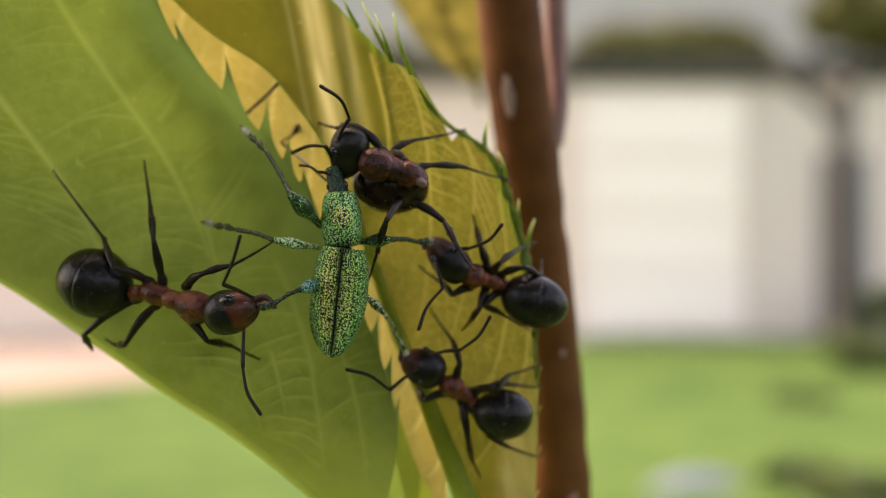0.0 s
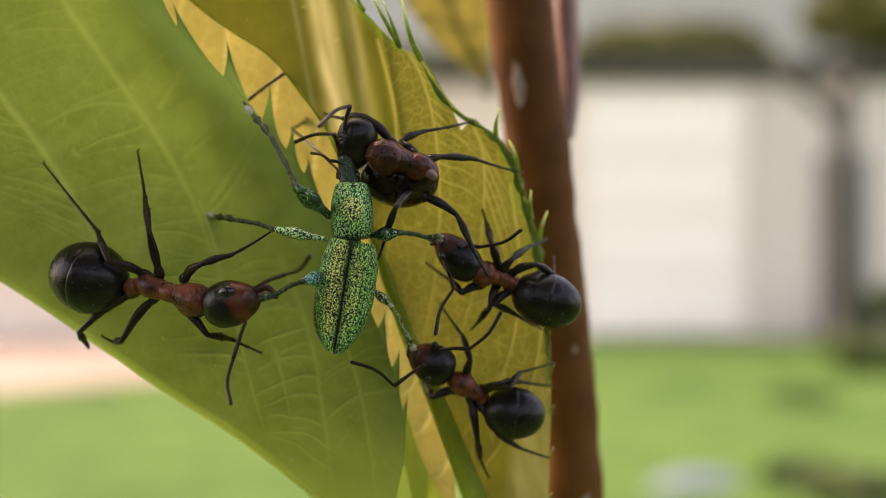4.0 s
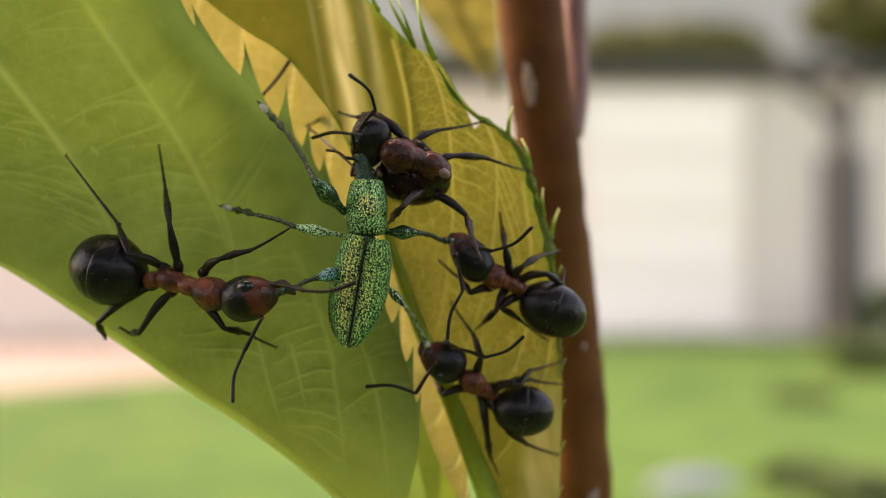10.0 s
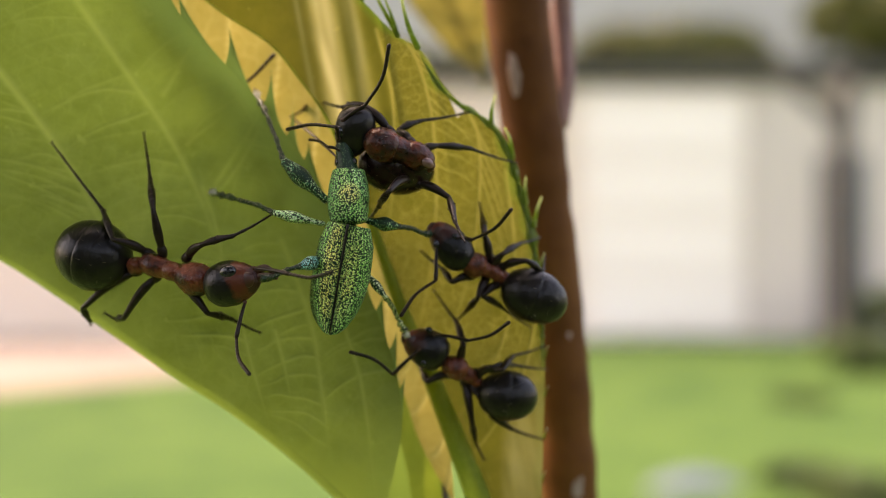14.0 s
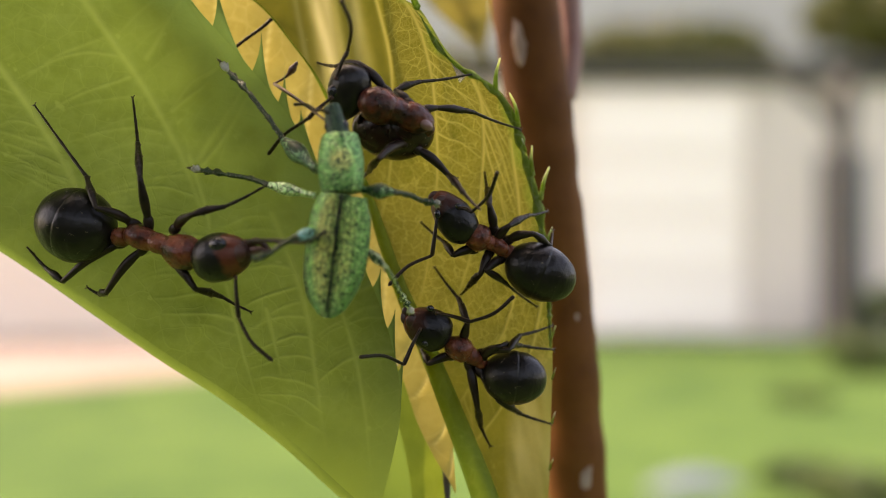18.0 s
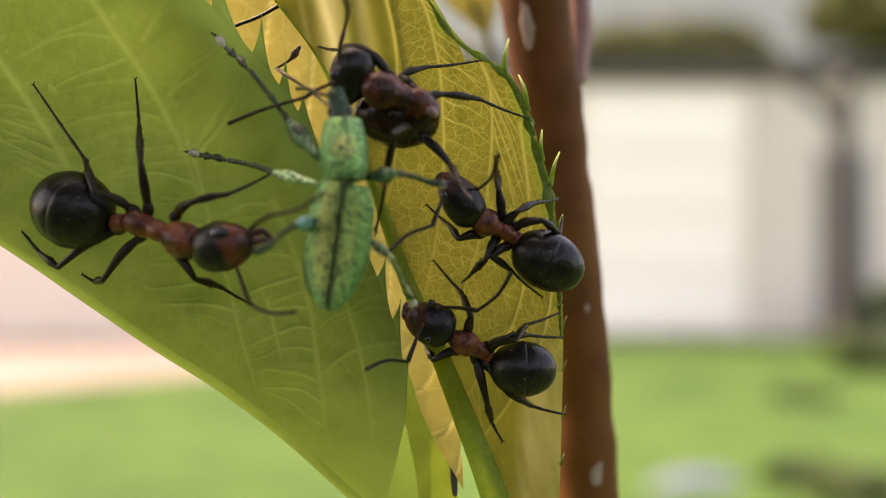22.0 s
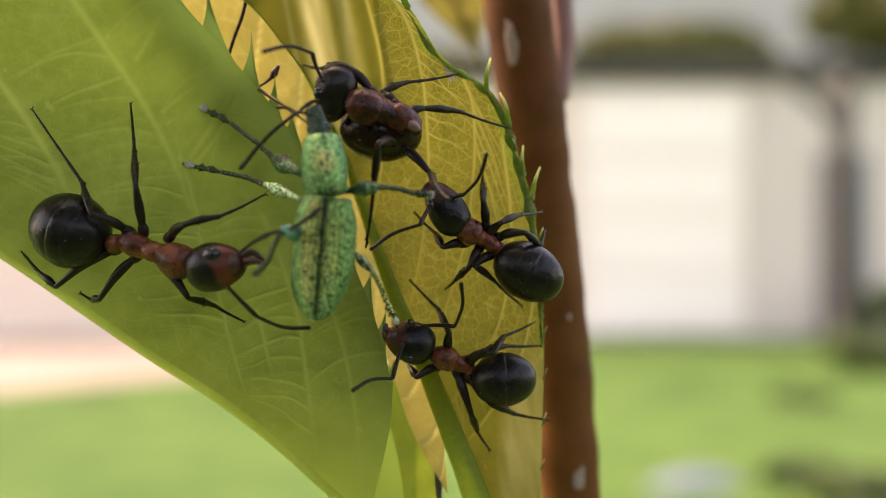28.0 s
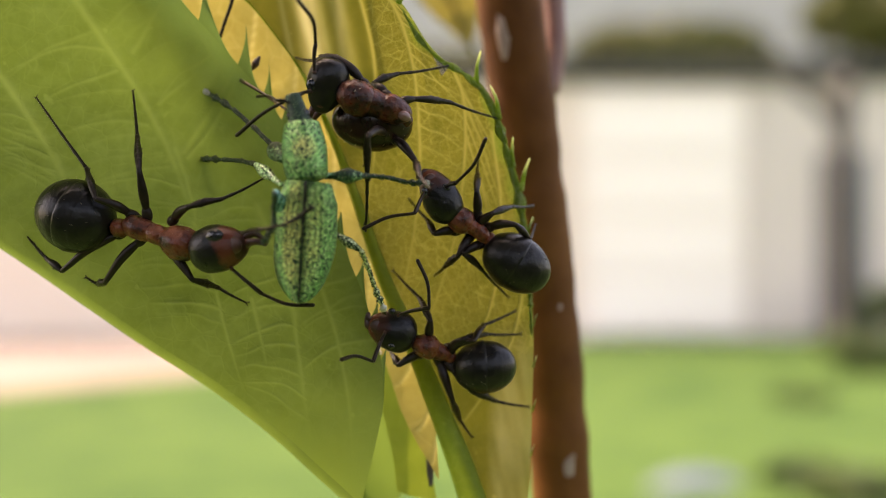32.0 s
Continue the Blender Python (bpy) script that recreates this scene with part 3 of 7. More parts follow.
for one, two in (([V(-15.62, -0.22, 12.33), V(-12.61, 0.90, 7.00), V(-8.75, 1.26, -0.32)], [V(-20.62, -0.25, 10.83), V(-16.50, 0.89, 5.68), V(-12.85, 1.02, -0.65)]),
                 ([V(-20.62, -0.25, 10.83), V(-16.50, 0.89, 5.68), V(-12.85, 1.02, -0.65)], [V(-23.57, -0.02, 8.71), V(-21.50, 0.68, 5.54), V(-18.12, 1.15, 1.36)]),
                 ([V(-12.31, -0.10, 12.79), V(-9.61, 0.88, 8.21), V(-7.08, 1.65, 3.85)], [V(-15.62, -0.22, 12.33), V(-12.61, 0.90, 7.00), V(-8.75, 1.26, -0.32)]),
                 ([V(-6.38, 1.45, 0.02), V(-4.97, 0.96, -3.97), V(-4.29, 0.84, -8.61)], [V(-8.68, 1.21, -0.65), V(-7.37, 0.79, -4.83), V(-6.72, 0.81, -7.04)]),
                 ([V(-3.57, 1.47, -0.87), V(-2.59, 1.23, -2.87), V(-1.87, 1.03, -5.09)], [V(-6.38, 1.45, 0.02), V(-4.97, 0.96, -3.97), V(-4.68, 0.82, -6.17)]),
                 ([V(-8.15, 1.19, 6.87), V(-7.15, 1.50, 5.24), V(-6.14, 1.71, 3.79), V(-5.09, 1.79, 2.34)], [V(-11.40, 0.72, 8.48), V(-10.01, 1.08, 6.87), V(-9.02, 1.42, 5.03), V(-8.00, 1.62, 3.38)]),
                 ([V(-15.87, 1.01, 5.03), V(-14.66, 1.25, 2.76), V(-13.61, 1.18, 0.89)], [V(-17.54, 0.95, 4.82), V(-16.75, 1.16, 2.76), V(-15.91, 1.14, 1.30)]),
                 ([V(-8.82, 1.28, -0.16), V(-7.96, 0.96, -2.64), V(-7.32, 0.80, -4.69)], [V(-12.13, 1.05, -0.57), V(-11.07, 0.85, -2.64), V(-9.59, 0.79, -4.28)])):
    a, b = curve(one, 60), curve(two, 60)
    k = 1
    while k < 59:
        j = min(59, max(0, k + rnd.randint(-3, 3)))
        lift = (a[k] - b[j]).length * 1e3 * 0.085
        mid = (a[k] + b[j]) / 2 + Vector((rnd.uniform(-0.2, 0.2), 0, lift + rnd.uniform(-0.1, 0.1))) * 1e-3
        q1 = a[k].lerp(mid, 0.5) + Vector((rnd.uniform(-0.1, 0.1), 0, lift * 0.25 + rnd.uniform(-0.1, 0.1))) * 1e-3
        q2 = b[j].lerp(mid, 0.5) + Vector((rnd.uniform(-0.1, 0.1), 0, lift * 0.25 + rnd.uniform(-0.1, 0.1))) * 1e-3
        rung = curve([a[k], q1, mid, q2, b[j]], 18)
        green_veins.append((rung, rnd.uniform(0.05, 0.085), rnd.uniform(0.06, 0.22)))
        if rnd.random() < 0.5:
            p = rung[rnd.randint(4, 13)]
            e = p + Vector((rnd.uniform(-0.25, 0.25), 0, -rnd.uniform(0.3, 0.6))) * 1e-3
            green_veins.append((curve([p, p.lerp(e, 0.5) + Vector((0.0001, 0, 0)), e], 8), 0.05, rnd.uniform(0.06, 0.12)))
        gap = rnd.uniform(0.42, 0.80)
        start = k
        while k < 59 and (a[k] - a[start]).length * 1e3 < gap:
            k += 1
bm = bmesh.new()


def lime_lit(x, z):
    """Painted light in lime along the fold and upper edge; also a yellower tip."""
    e = (x + 17) * 0.593 + (z + 0.8) * 0.806
    side = ((x + 4.9) * 0.805 + (z - 2.2) * 0.594 + 1.3) / 2.3
    return min(1.0, 0.36 * math.exp(-max(e, 0.0) / 1.3) + 0.7 * min(1.0, max(0.0, (-6.2 - z) / 3.5)) + 0.60 * math.exp(-side * side) * min(1.0, max(0.0, (z + 2.5) / 5.0)) * (0.8 + 0.5 * noise.noise(Vector((x * 0.9, z * 0.9, 5.0))))), 0.0


blade(bm, GREEN_FOLD, GREEN_EDGE, left_depth, 640, 440, 0.045, 0.5, green_veins, lime_lit, 1.3)
part("blade", bm, LEFT_LEAF, green_leaf)
bm = bmesh.new()
lit_layer = bm.verts.layers.float.new("lit_tint")
near, far = curve(GREEN_FOLD, 120), curve(GREEN_BACK, 120)
rows = []
for a, b in zip(near, far):
    a = settle(a, left_depth, -ripple(a.x * 1e3, (a.z - EYE) * 1e3, 0.045))
    rows.append([bm.verts.new(Vector((a.x + (b.x - a.x) * math.sin(w), a.y + (b.y - a.y) * (1 - math.cos(w)), a.z + (b.z - a.z) * math.sin(w))))
                 for w in (math.pi / 2 * k / 16 for k in range(17))])
    rows[-1] += [bm.verts.new(b + Vector((0.57 * 3.4 * u ** 1.4, 0.9 * math.sin(math.pi * 0.5 * u) - 1.2 * u * u, 0.82 * 3.4 * u ** 1.4)) * 1e-3)
                 for u in (k / 16 for k in range(1, 17))]
for p, q in zip(rows, rows[1:]):
    for k in range(32):
        bm.faces.new((p[k], p[k + 1], q[k + 1], q[k]))
# lime grows round the curl: its backlit band is put into the colour
for p in rows:
    for k in range(33):
        p[k][lit_layer] = min(1.0, 0.35 + 0.65 * k / 9)
part("curled_side", bm, LEFT_LEAF, green_leaf, "side of the leaf curling away")
serrate(green_leaf, GREEN_EDGE, 640, left_depth, 0.045,
        [(V(-12.92, -0.23, 13.29), V(-13.10, -0.53, 14.89)), (V(-11.39, 0.28, 10.94), V(-11.52, -0.01, 12.54)), (V(-10.14, 0.76, 8.67), V(-10.45, 0.52, 9.95)), (V(-8.51, 1.17, 6.88), V(-8.34, 0.94, 8.28)),
         (V(-7.14, 1.50, 5.29), V(-6.75, 1.29, 6.77)), (V(-6.18, 1.68, 4.17), V(-5.95, 1.51, 5.69)), (V(-5.56, 1.77, 3.23), V(-5.37, 1.75, 3.91)), (V(-4.49, 1.76, 1.39), V(-4.35, 1.83, 2.17)),
         (V(-3.51, 1.47, -0.87), V(-3.24, 1.60, -0.21)), (V(-2.67, 1.24, -2.70), V(-2.37, 1.37, -1.95)), (V(-2.13, 1.10, -4.20), V(-1.83, 1.20, -3.41)), (V(-1.73, 0.99, -5.75), V(-1.51, 1.06, -5.04)), (V(-1.50, 0.91, -7.33), None)], LEFT_LEAF, 0.5, 0.4)

YELLOW_EDGE = [V(-6.61, 0.15, 13.28), V(-5.34, 0.39, 11.61), V(-4.26, 0.52, 10.44), V(-3.50, 0.61, 9.65), V(-2.73, 0.72, 8.84), V(-1.86, 0.84, 7.98), V(-1.02, 0.87, 7.50), V(-0.49, 1.04, 6.80), V(-0.09, 1.21, 6.16), V(0.42, 1.40, 5.60), V(0.88, 1.48, 5.26), V(1.25, 1.48, 5.08), V(1.62, 1.56, 4.81), V(2.03, 1.64, 4.53), V(2.44, 1.81, 3.96), V(2.80, 2.03, 3.16), V(3.06, 2.25, 2.31), V(3.35, 2.44, 1.45), V(3.62, 2.59, 0.48), V(3.81, 2.69, -0.67), V(3.95, 2.72, -1.83), V(4.02, 2.72, -3.21), V(4.06, 2.69, -4.59), V(4.06, 2.65, -5.97), V(4.01, 2.61, -7.35), V(3.98, 2.57, -8.73), V(3.93, 2.53, -10.14), V(3.81, 2.49, -11.47), V(3.70, 2.45, -13.06)]
MIDRIB = [V(-14.95, 1.00, 17.11), V(-12.77, 1.47, 13.71), V(-11.02, 2.09, 11.06), V(-9.72, 2.07, 9.76), V(-8.50, 2.01, 8.84), V(-6.93, 2.12, 7.81), V(-5.74, 2.13, 6.40), V(-4.72, 2.35, 4.95), V(-3.75, 2.83, 2.80), V(-2.80, 3.12, 0.26), V(-1.77, 3.05, -2.65), V(-0.65, 2.85, -5.19), V(0.37, 2.69, -7.71), V(1.34, 2.57, -10.22), V(2.11, 2.48, -12.61), V(2.66, 2.41, -14.65)]
PALE_EDGE = [V(-16.92, 1.47, 17.30), V(-14.31, 2.03, 14.01), V(-12.67, 2.40, 11.49), V(-11.33, 2.82, 8.87), V(-9.68, 3.16, 6.79), V(-8.29, 3.45, 5.10), V(-7.12, 3.50, 3.64), V(-5.78, 3.69, 1.72), V(-4.41, 3.69, -1.27), V(-3.05, 3.44, -3.40), V(-2.20, 3.37, -4.47), V(-1.90, 3.30, -5.55), V(-1.51, 3.22, -6.63), V(-1.08, 3.12, -7.91), V(-0.43, 3.01, -9.19), V(0.07, 2.94, -9.99), V(0.37, 2.90, -10.54)]
PALE_RIM = [V(-14.85, 1.00, 17.14), V(-12.67, 1.47, 13.74), V(-10.92, 2.09, 11.09), V(-9.62, 2.07, 9.79), V(-8.40, 2.01, 8.87), V(-6.83, 2.12, 7.84), V(-5.64, 2.13, 6.43), V(-4.62, 2.35, 4.98), V(-3.65, 2.83, 2.83), V(-2.70, 3.12, 0.29), V(-1.67, 3.05, -2.62), V(-0.95, 2.85, -4.30), V(-0.55, 2.85, -5.16), V(0.00, 2.75, -6.70), V(0.28, 2.70, -7.80), V(0.30, 2.97, -8.90), V(0.36, 2.93, -9.70), V(0.41, 2.91, -10.54)]


def pale_depth(x, z):
    """The strip beyond the midrib, which bends away from the eye."""
    return right_depth(x, z) + 0.2 + 0.12 * max(0.0, -(x + 1))


yellow_leaf = base("leaf", V(0.37, 2.61, 0.94), "yellow-olive toothed leaf with golden net veins, backlit", "leaf")
yellow_veins = []
RIBS = [[V(-2.66, 0.91, 8.21), V(-2.12, 1.51, 6.07), V(-2.00, 1.99, 4.48), V(-2.02, 2.48, 2.84), V(-2.26, 2.96, 0.73), V(-2.71, 3.20, -0.99)],
        [V(-1.93, 0.72, 8.37), V(-1.03, 1.06, 6.91), V(-0.52, 1.61, 5.05), V(-0.36, 2.15, 3.23), V(-0.32, 2.55, 1.57), V(-0.49, 2.84, -0.56), V(-0.86, 2.92, -2.71), V(-1.35, 2.95, -4.44)],
        [V(0.62, 1.34, 5.63), V(1.25, 1.69, 4.43), V(1.41, 2.04, 3.22), V(1.38, 2.45, 1.56), V(1.07, 2.75, -0.99), V(0.32, 2.80, -3.57), V(-0.64, 2.81, -6.36)],
        [V(2.43, 2.13, 2.81), V(2.78, 2.62, 0.29), V(2.79, 2.73, -1.85), V(2.31, 2.72, -4.20), V(1.39, 2.70, -5.70), V(0.15, 2.70, -7.84)],
        [V(3.71, 2.73, -2.28), V(3.53, 2.71, -3.99), V(3.10, 2.67, -5.48), V(2.03, 2.63, -7.40), V(0.71, 2.63, -9.11)],
        [V(-0.92, 0.90, 7.39), V(0.10, 1.31, 5.83), V(1.35, 1.56, 4.83), V(2.42, 2.02, 3.22), V(3.19, 2.46, 1.35), V(3.64, 2.70, -0.78)]]
for line in RIBS[:-1]:
    yellow_veins.append((curve(line, 40), 0.075, 0.36))
rnd = random.Random(9)
for one, two, share in ((RIBS[0], RIBS[1], 0.45), (RIBS[1], RIBS[2], 1.0), (RIBS[2], RIBS[3], 1.0), (RIBS[3], RIBS[4], 1.0)):
    a, b = curve(one, 60), curve(two, 60)
    k = 2
    while k < 58:
        j = min(59, max(0, k + rnd.randint(-3, 3)))
        sag = (a[k] - b[j]).length * rnd.uniform(-0.02, 0.10)
        mid = (a[k] + b[j]) / 2 + Vector((0, 0, sag))
        q1, q2 = a[k].lerp(mid, 0.5) + Vector((0, 0, rnd.uniform(-0.08, 0.08) * 1e-3)), b[j].lerp(mid, 0.5) + Vector((0, 0, rnd.uniform(-0.08, 0.08) * 1e-3))
        yellow_veins.append((curve([a[k], q1, mid, q2, b[j]], 14), 0.036, share * rnd.uniform(0.22, 0.46) * (1.0 if mid.z > EYE + 0.0005 else 0.35)))
        k += rnd.randint(2, 4)
bm = bmesh.new()


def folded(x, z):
    """Painted sheen on the upper pleats, a paler lower right, and fading net veins."""
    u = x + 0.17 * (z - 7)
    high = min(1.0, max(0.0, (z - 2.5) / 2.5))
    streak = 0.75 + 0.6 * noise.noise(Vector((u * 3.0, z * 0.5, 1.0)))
    sheen = 0.85 * math.exp(-((u + 4.45) / 0.42) ** 2) + 0.30 * math.exp(-((u + 3.3) / 0.30) ** 2) + 0.28 * math.exp(-((u + 5.4) / 0.12) ** 2)
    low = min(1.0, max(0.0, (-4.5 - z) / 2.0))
    sheen = high * sheen * streak + 0.30 * low * min(1.0, max(0.0, (x - 2.2) / 0.6)) * streak
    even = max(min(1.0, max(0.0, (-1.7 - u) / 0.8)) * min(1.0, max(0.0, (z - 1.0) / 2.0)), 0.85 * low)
    return min(1.0, max(0.0, sheen)), even


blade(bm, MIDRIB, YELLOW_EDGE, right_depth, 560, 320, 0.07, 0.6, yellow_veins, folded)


def gnawed(p):
    """Inside the small three-cornered hole beside the rolled edge."""
    x, z = p.x * 1e3, (p.z - EYE) * 1e3
    c = ((0.10, 5.80), (0.82, 5.18), (0.52, 4.86))
    return all((b[0] - a[0]) * (z - a[1]) - (b[1] - a[1]) * (x - a[0]) < 0 for a, b in zip(c, c[1:] + c[:1]))


bmesh.ops.delete(bm, geom=[f for f in bm.faces if gnawed(f.calc_center_median())], context="FACES")
part("blade", bm, RIGHT_LEAF, yellow_leaf)
pale_veins = []
for k in range(11):
    p, q = curve(PALE_RIM, 120)[6 + 10 * k], curve(PALE_EDGE, 120)[min(119, 12 + 10 * k)]
    pale_veins.append((curve([p, p.lerp(q, 0.5) + Vector((0, 0, -0.0003)), q], 16), 0.08, 0.5))
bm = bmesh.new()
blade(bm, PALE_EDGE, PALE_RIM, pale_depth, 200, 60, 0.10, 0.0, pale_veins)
part("folded_half", bm, BACKLIT_LEAF, yellow_leaf, "half beyond the midrib, backlight painted in its pale yellow")
bm = bmesh.new()
line = [settle(p, right_depth, 0.05) for p in curve(MIDRIB, 80)]
rows = []
for k, c in enumerate(line):
    t = (line[min(k + 1, 79)] - line[max(k - 1, 0)]).normalized()
    side = t.cross(Vector((0, 1, 0))).normalized()
    r = (0.03 + 0.62 * max(0.0, (k - 34) / 45) ** 1.1) * 1e-3
    rows.append([bm.verts.new(c + side * r * math.cos(w) + Vector((0, -1, 0)) * r * 0.7 * math.sin(w)) for w in (math.pi * j / 8 for j in range(9))])
for p, q in zip(rows, rows[1:]):
    for j in range(8):
        bm.faces.new((p[j], p[j + 1], q[j + 1], q[j]))
part("midrib", bm, RIB, yellow_leaf, "smooth green midrib")


def spine(line, root, label=""):
    """A slender curved tooth of the margin: green at its root, pale and rounded at its tip."""
    bm = bmesh.new()
    pts = curve([settle(p, right_depth, 0.05 + 0.12 * k) for k, p in enumerate(line)], 14)
    tube(bm, pts, [0.68 * root * (1 - 0.72 * (k / 13) ** 0.8) for k in range(14)], 10, 0.55)
    layer, brim = bm.verts.layers.float.new("vein"), bm.verts.layers.float.new("rim")
    span = (pts[-1] - pts[0])
    for v in bm.verts:
        w = (v.co - pts[0]).dot(span) / span.length_squared
        v[layer] = min(1.0, max(0.0, (w - 0.45) * 2.2))
        v[brim] = 1.0
    part("tooth", bm, MARGIN, yellow_leaf, label)


for line, root in (([V(-3.17, 0.65, 9.31), V(-3.50, 0.50, 9.90), V(-3.76, 0.38, 10.52)], 0.14), ([V(-1.81, 0.84, 7.94), V(-2.55, 0.55, 9.24), V(-2.93, 0.35, 10.07)], 0.16),
                   ([V(-1.80, 0.85, 7.90), V(-2.07, 0.63, 8.71), V(-2.45, 0.39, 9.64)], 0.15), ([V(-1.02, 0.89, 7.46), V(-1.37, 0.70, 8.17), V(-1.58, 0.49, 8.90), V(-1.70, 0.29, 9.58)], 0.19),
                   ([V(1.83, 1.61, 4.58), V(1.84, 1.45, 5.14), V(1.97, 1.28, 5.67)], 0.17), ([V(2.70, 1.97, 3.30), V(2.58, 1.80, 3.98), V(2.34, 1.65, 4.46)], 0.17),
                   ([V(2.99, 2.23, 2.42), V(2.92, 2.17, 2.65), V(2.83, 2.13, 2.85)], 0.09),
                   ([V(3.27, 2.41, 1.50), V(3.20, 2.31, 2.08), V(3.22, 2.18, 2.58)], 0.17), ([V(3.58, 2.56, 0.60), V(3.70, 2.47, 1.29), V(3.87, 2.37, 1.79)], 0.17),
                   ([V(3.83, 2.71, -1.20), V(3.90, 2.69, -0.78), V(4.02, 2.68, -0.45)], 0.12), ([V(4.00, 2.7, -2.95), V(4.06, 2.7, -2.7), V(4.12, 2.7, -2.5)], 0.07),
                   ([V(4.05, 2.7, -4.6), V(4.10, 2.7, -4.35), V(4.17, 2.7, -4.15)], 0.07), ([V(4.04, 2.6, -6.2), V(4.10, 2.6, -5.95), V(4.16, 2.6, -5.75)], 0.07),
                   ([V(4.00, 2.6, -7.9), V(4.06, 2.6, -7.65), V(4.13, 2.6, -7.4)], 0.08), ([V(3.94, 2.5, -9.6), V(3.99, 2.5, -9.35), V(4.06, 2.5, -9.15)], 0.07)):
    spine(line, root)


def margin(line, widths, label):
    """A stretch of the leaf's green edge, rolled up into a soft uneven cord."""
    bm = bmesh.new()
    pts = [settle(p, right_depth, 0.06) for p in curve(line, 90)]
    tube(bm, pts, [(widths[0] + (widths[1] - widths[0]) * k / 89) * max(0.25, 0.75 + 0.95 * noise.noise(Vector((k * 0.23, 2.0, widths[0])))) * min(1.0, 0.2 + k / 6, 0.2 + (89 - k) / 6) for k in range(90)], 14, 0.4)
    part("margin", bm, MARGIN, yellow_leaf, label)


margin([V(-1.0, 0.9, 7.30), V(-0.25, 1.1, 6.10), V(0.50, 1.3, 5.40), V(1.21, 1.48, 5.02), V(1.60, 1.56, 4.72), V(1.95, 1.64, 4.43), V(2.33, 1.81, 3.90), V(2.66, 2.03, 3.12), V(2.92, 2.25, 2.31), V(3.18, 2.44, 1.45), V(3.47, 2.59, 0.48), V(3.66, 2.69, -0.67), V(3.80, 2.72, -1.83)], (0.10, 0.22), "green uneven rolled edge")
margin([V(3.76, 2.69, -1.60), V(3.90, 2.72, -2.83), V(3.95, 2.72, -4.0), V(3.99, 2.69, -5.09)], (0.16, 0.06), "green uneven rolled edge")
bm = bmesh.new()
blade(bm, [V(-2.30, 3.90, -5.84), V(-2.20, 3.86, -6.71), V(-1.95, 3.81, -7.81), V(-1.66, 3.76, -8.90), V(-1.42, 3.70, -9.98), V(-1.27, 3.64, -11.28)],
      [V(-1.60, 3.85, -5.83), V(-1.29, 3.78, -6.92), V(-0.81, 3.68, -8.22), V(-0.28, 3.58, -9.52), V(0.11, 3.52, -10.60), V(0.33, 3.47, -11.68)],
      lambda x, z: right_depth(x, z) + 0.9 + 0.3 * abs(x + 0.8), 80, 24, 0.08)
part("lower_lobe", bm, LOBE, yellow_leaf, "dull green lobe below the pale half")
bm = bmesh.new()
tube(bm, curve([V(-0.04, 3.05, -9.70), V(0.05, 3.04, -10.18), V(0.09, 3.02, -10.84)], 16), [0.03, 0.06, 0.08, 0.10, 0.11, 0.12, 0.13, 0.13, 0.14, 0.14, 0.13, 0.13, 0.12, 0.11, 0.1, 0.08], 9, 0.5)
part("dry_tip", bm, TRUNK, yellow_leaf, "shrivelled dark brown tip")

# ---- the stem behind the leaves ----
stem = base("stem", V(6.09, 10.00, -28.53), "upright reddish-brown woody stem with pale patches, out of focus", "stem")
bm = bmesh.new()
line = curve([V(2.72, 10.00, 36.13), V(2.86, 10.00, 19.97), V(3.34, 10.00, 11.88), V(4.07, 10.00, 5.95), V(4.80, 10.00, 0.03), V(5.42, 10.00, -5.63), V(5.90, 10.00, -11.88), V(6.36, 10.00, -20.45), V(6.63, 10.00, -31.23)], 90)
radii = [1.62 - 0.0042 * k + 0.12 * noise.noise(Vector((0, 0, k * 0.35))) for k in range(90)]
tube(bm, line, radii, 28)
part("bark", bm, BARK, stem)
# flattened pale ovals on the front of the stem
for c, r in ((V(3.44, 8.75, 8.04), 0.5), (V(5.48, 8.85, -4.45), 0.4), (V(6.00, 8.80, -10.76), 0.4)):
    bm = bmesh.new()
    blob(bm, c + Vector((-0.1, 0, 1.6)) * 1e-3, c + Vector((0.1, 0, -1.6)) * 1e-3, r, oval, 0.4, 14, 14, rough=0.15)
    part("pale_patch", bm, PALE_PATCH, stem, "pale raised patch")
side_twig = base("twig", V(6.21, 11.00, 5.52), "thin pinkish side shoot along the brown stem", "twig")
bm = bmesh.new()
tube(bm, curve([V(5.63, 12.00, 26.35), V(5.71, 12.00, 15.15), V(5.77, 12.00, 10.67), V(5.82, 11.50, 7.79), V(5.52, 11.00, 5.66)], 30), (0.62, 0.5), 14)
part("shoot", bm, TWIG, side_twig)
back_leaf = base("leaf", V(3.40, 26.00, 4.99), "small olive leaf hanging behind, out of focus", "leaf")


def back_depth(x, z):
    return 25 + 0.1 * x


bm = bmesh.new()
blade(bm, [V(-5.02, 25.00, 19.56), V(-3.28, 25.00, 16.42), V(-1.36, 25.00, 13.63), V(0.56, 25.00, 11.72), V(2.13, 25.00, 10.50)], [V(1.60, 25.00, 19.56), V(2.30, 25.00, 16.77), V(2.72, 25.00, 14.33), V(2.72, 25.00, 12.24), V(2.30, 25.00, 10.32)], back_depth, 50, 24, 0.4)
part("blade", bm, OLIVE_LEAF, back_leaf)
bm = bmesh.new()
tube(bm, [settle(p, back_depth, 0.1) for p in curve([V(-1.71, 25.00, 19.56), V(0.21, 25.00, 15.03), V(2.23, 25.00, 10.43), V(2.51, 25.00, 9.52)], 30)], (0.12, 0.2), 8)
part("midrib", bm, OLIVE_LEAF, back_leaf)

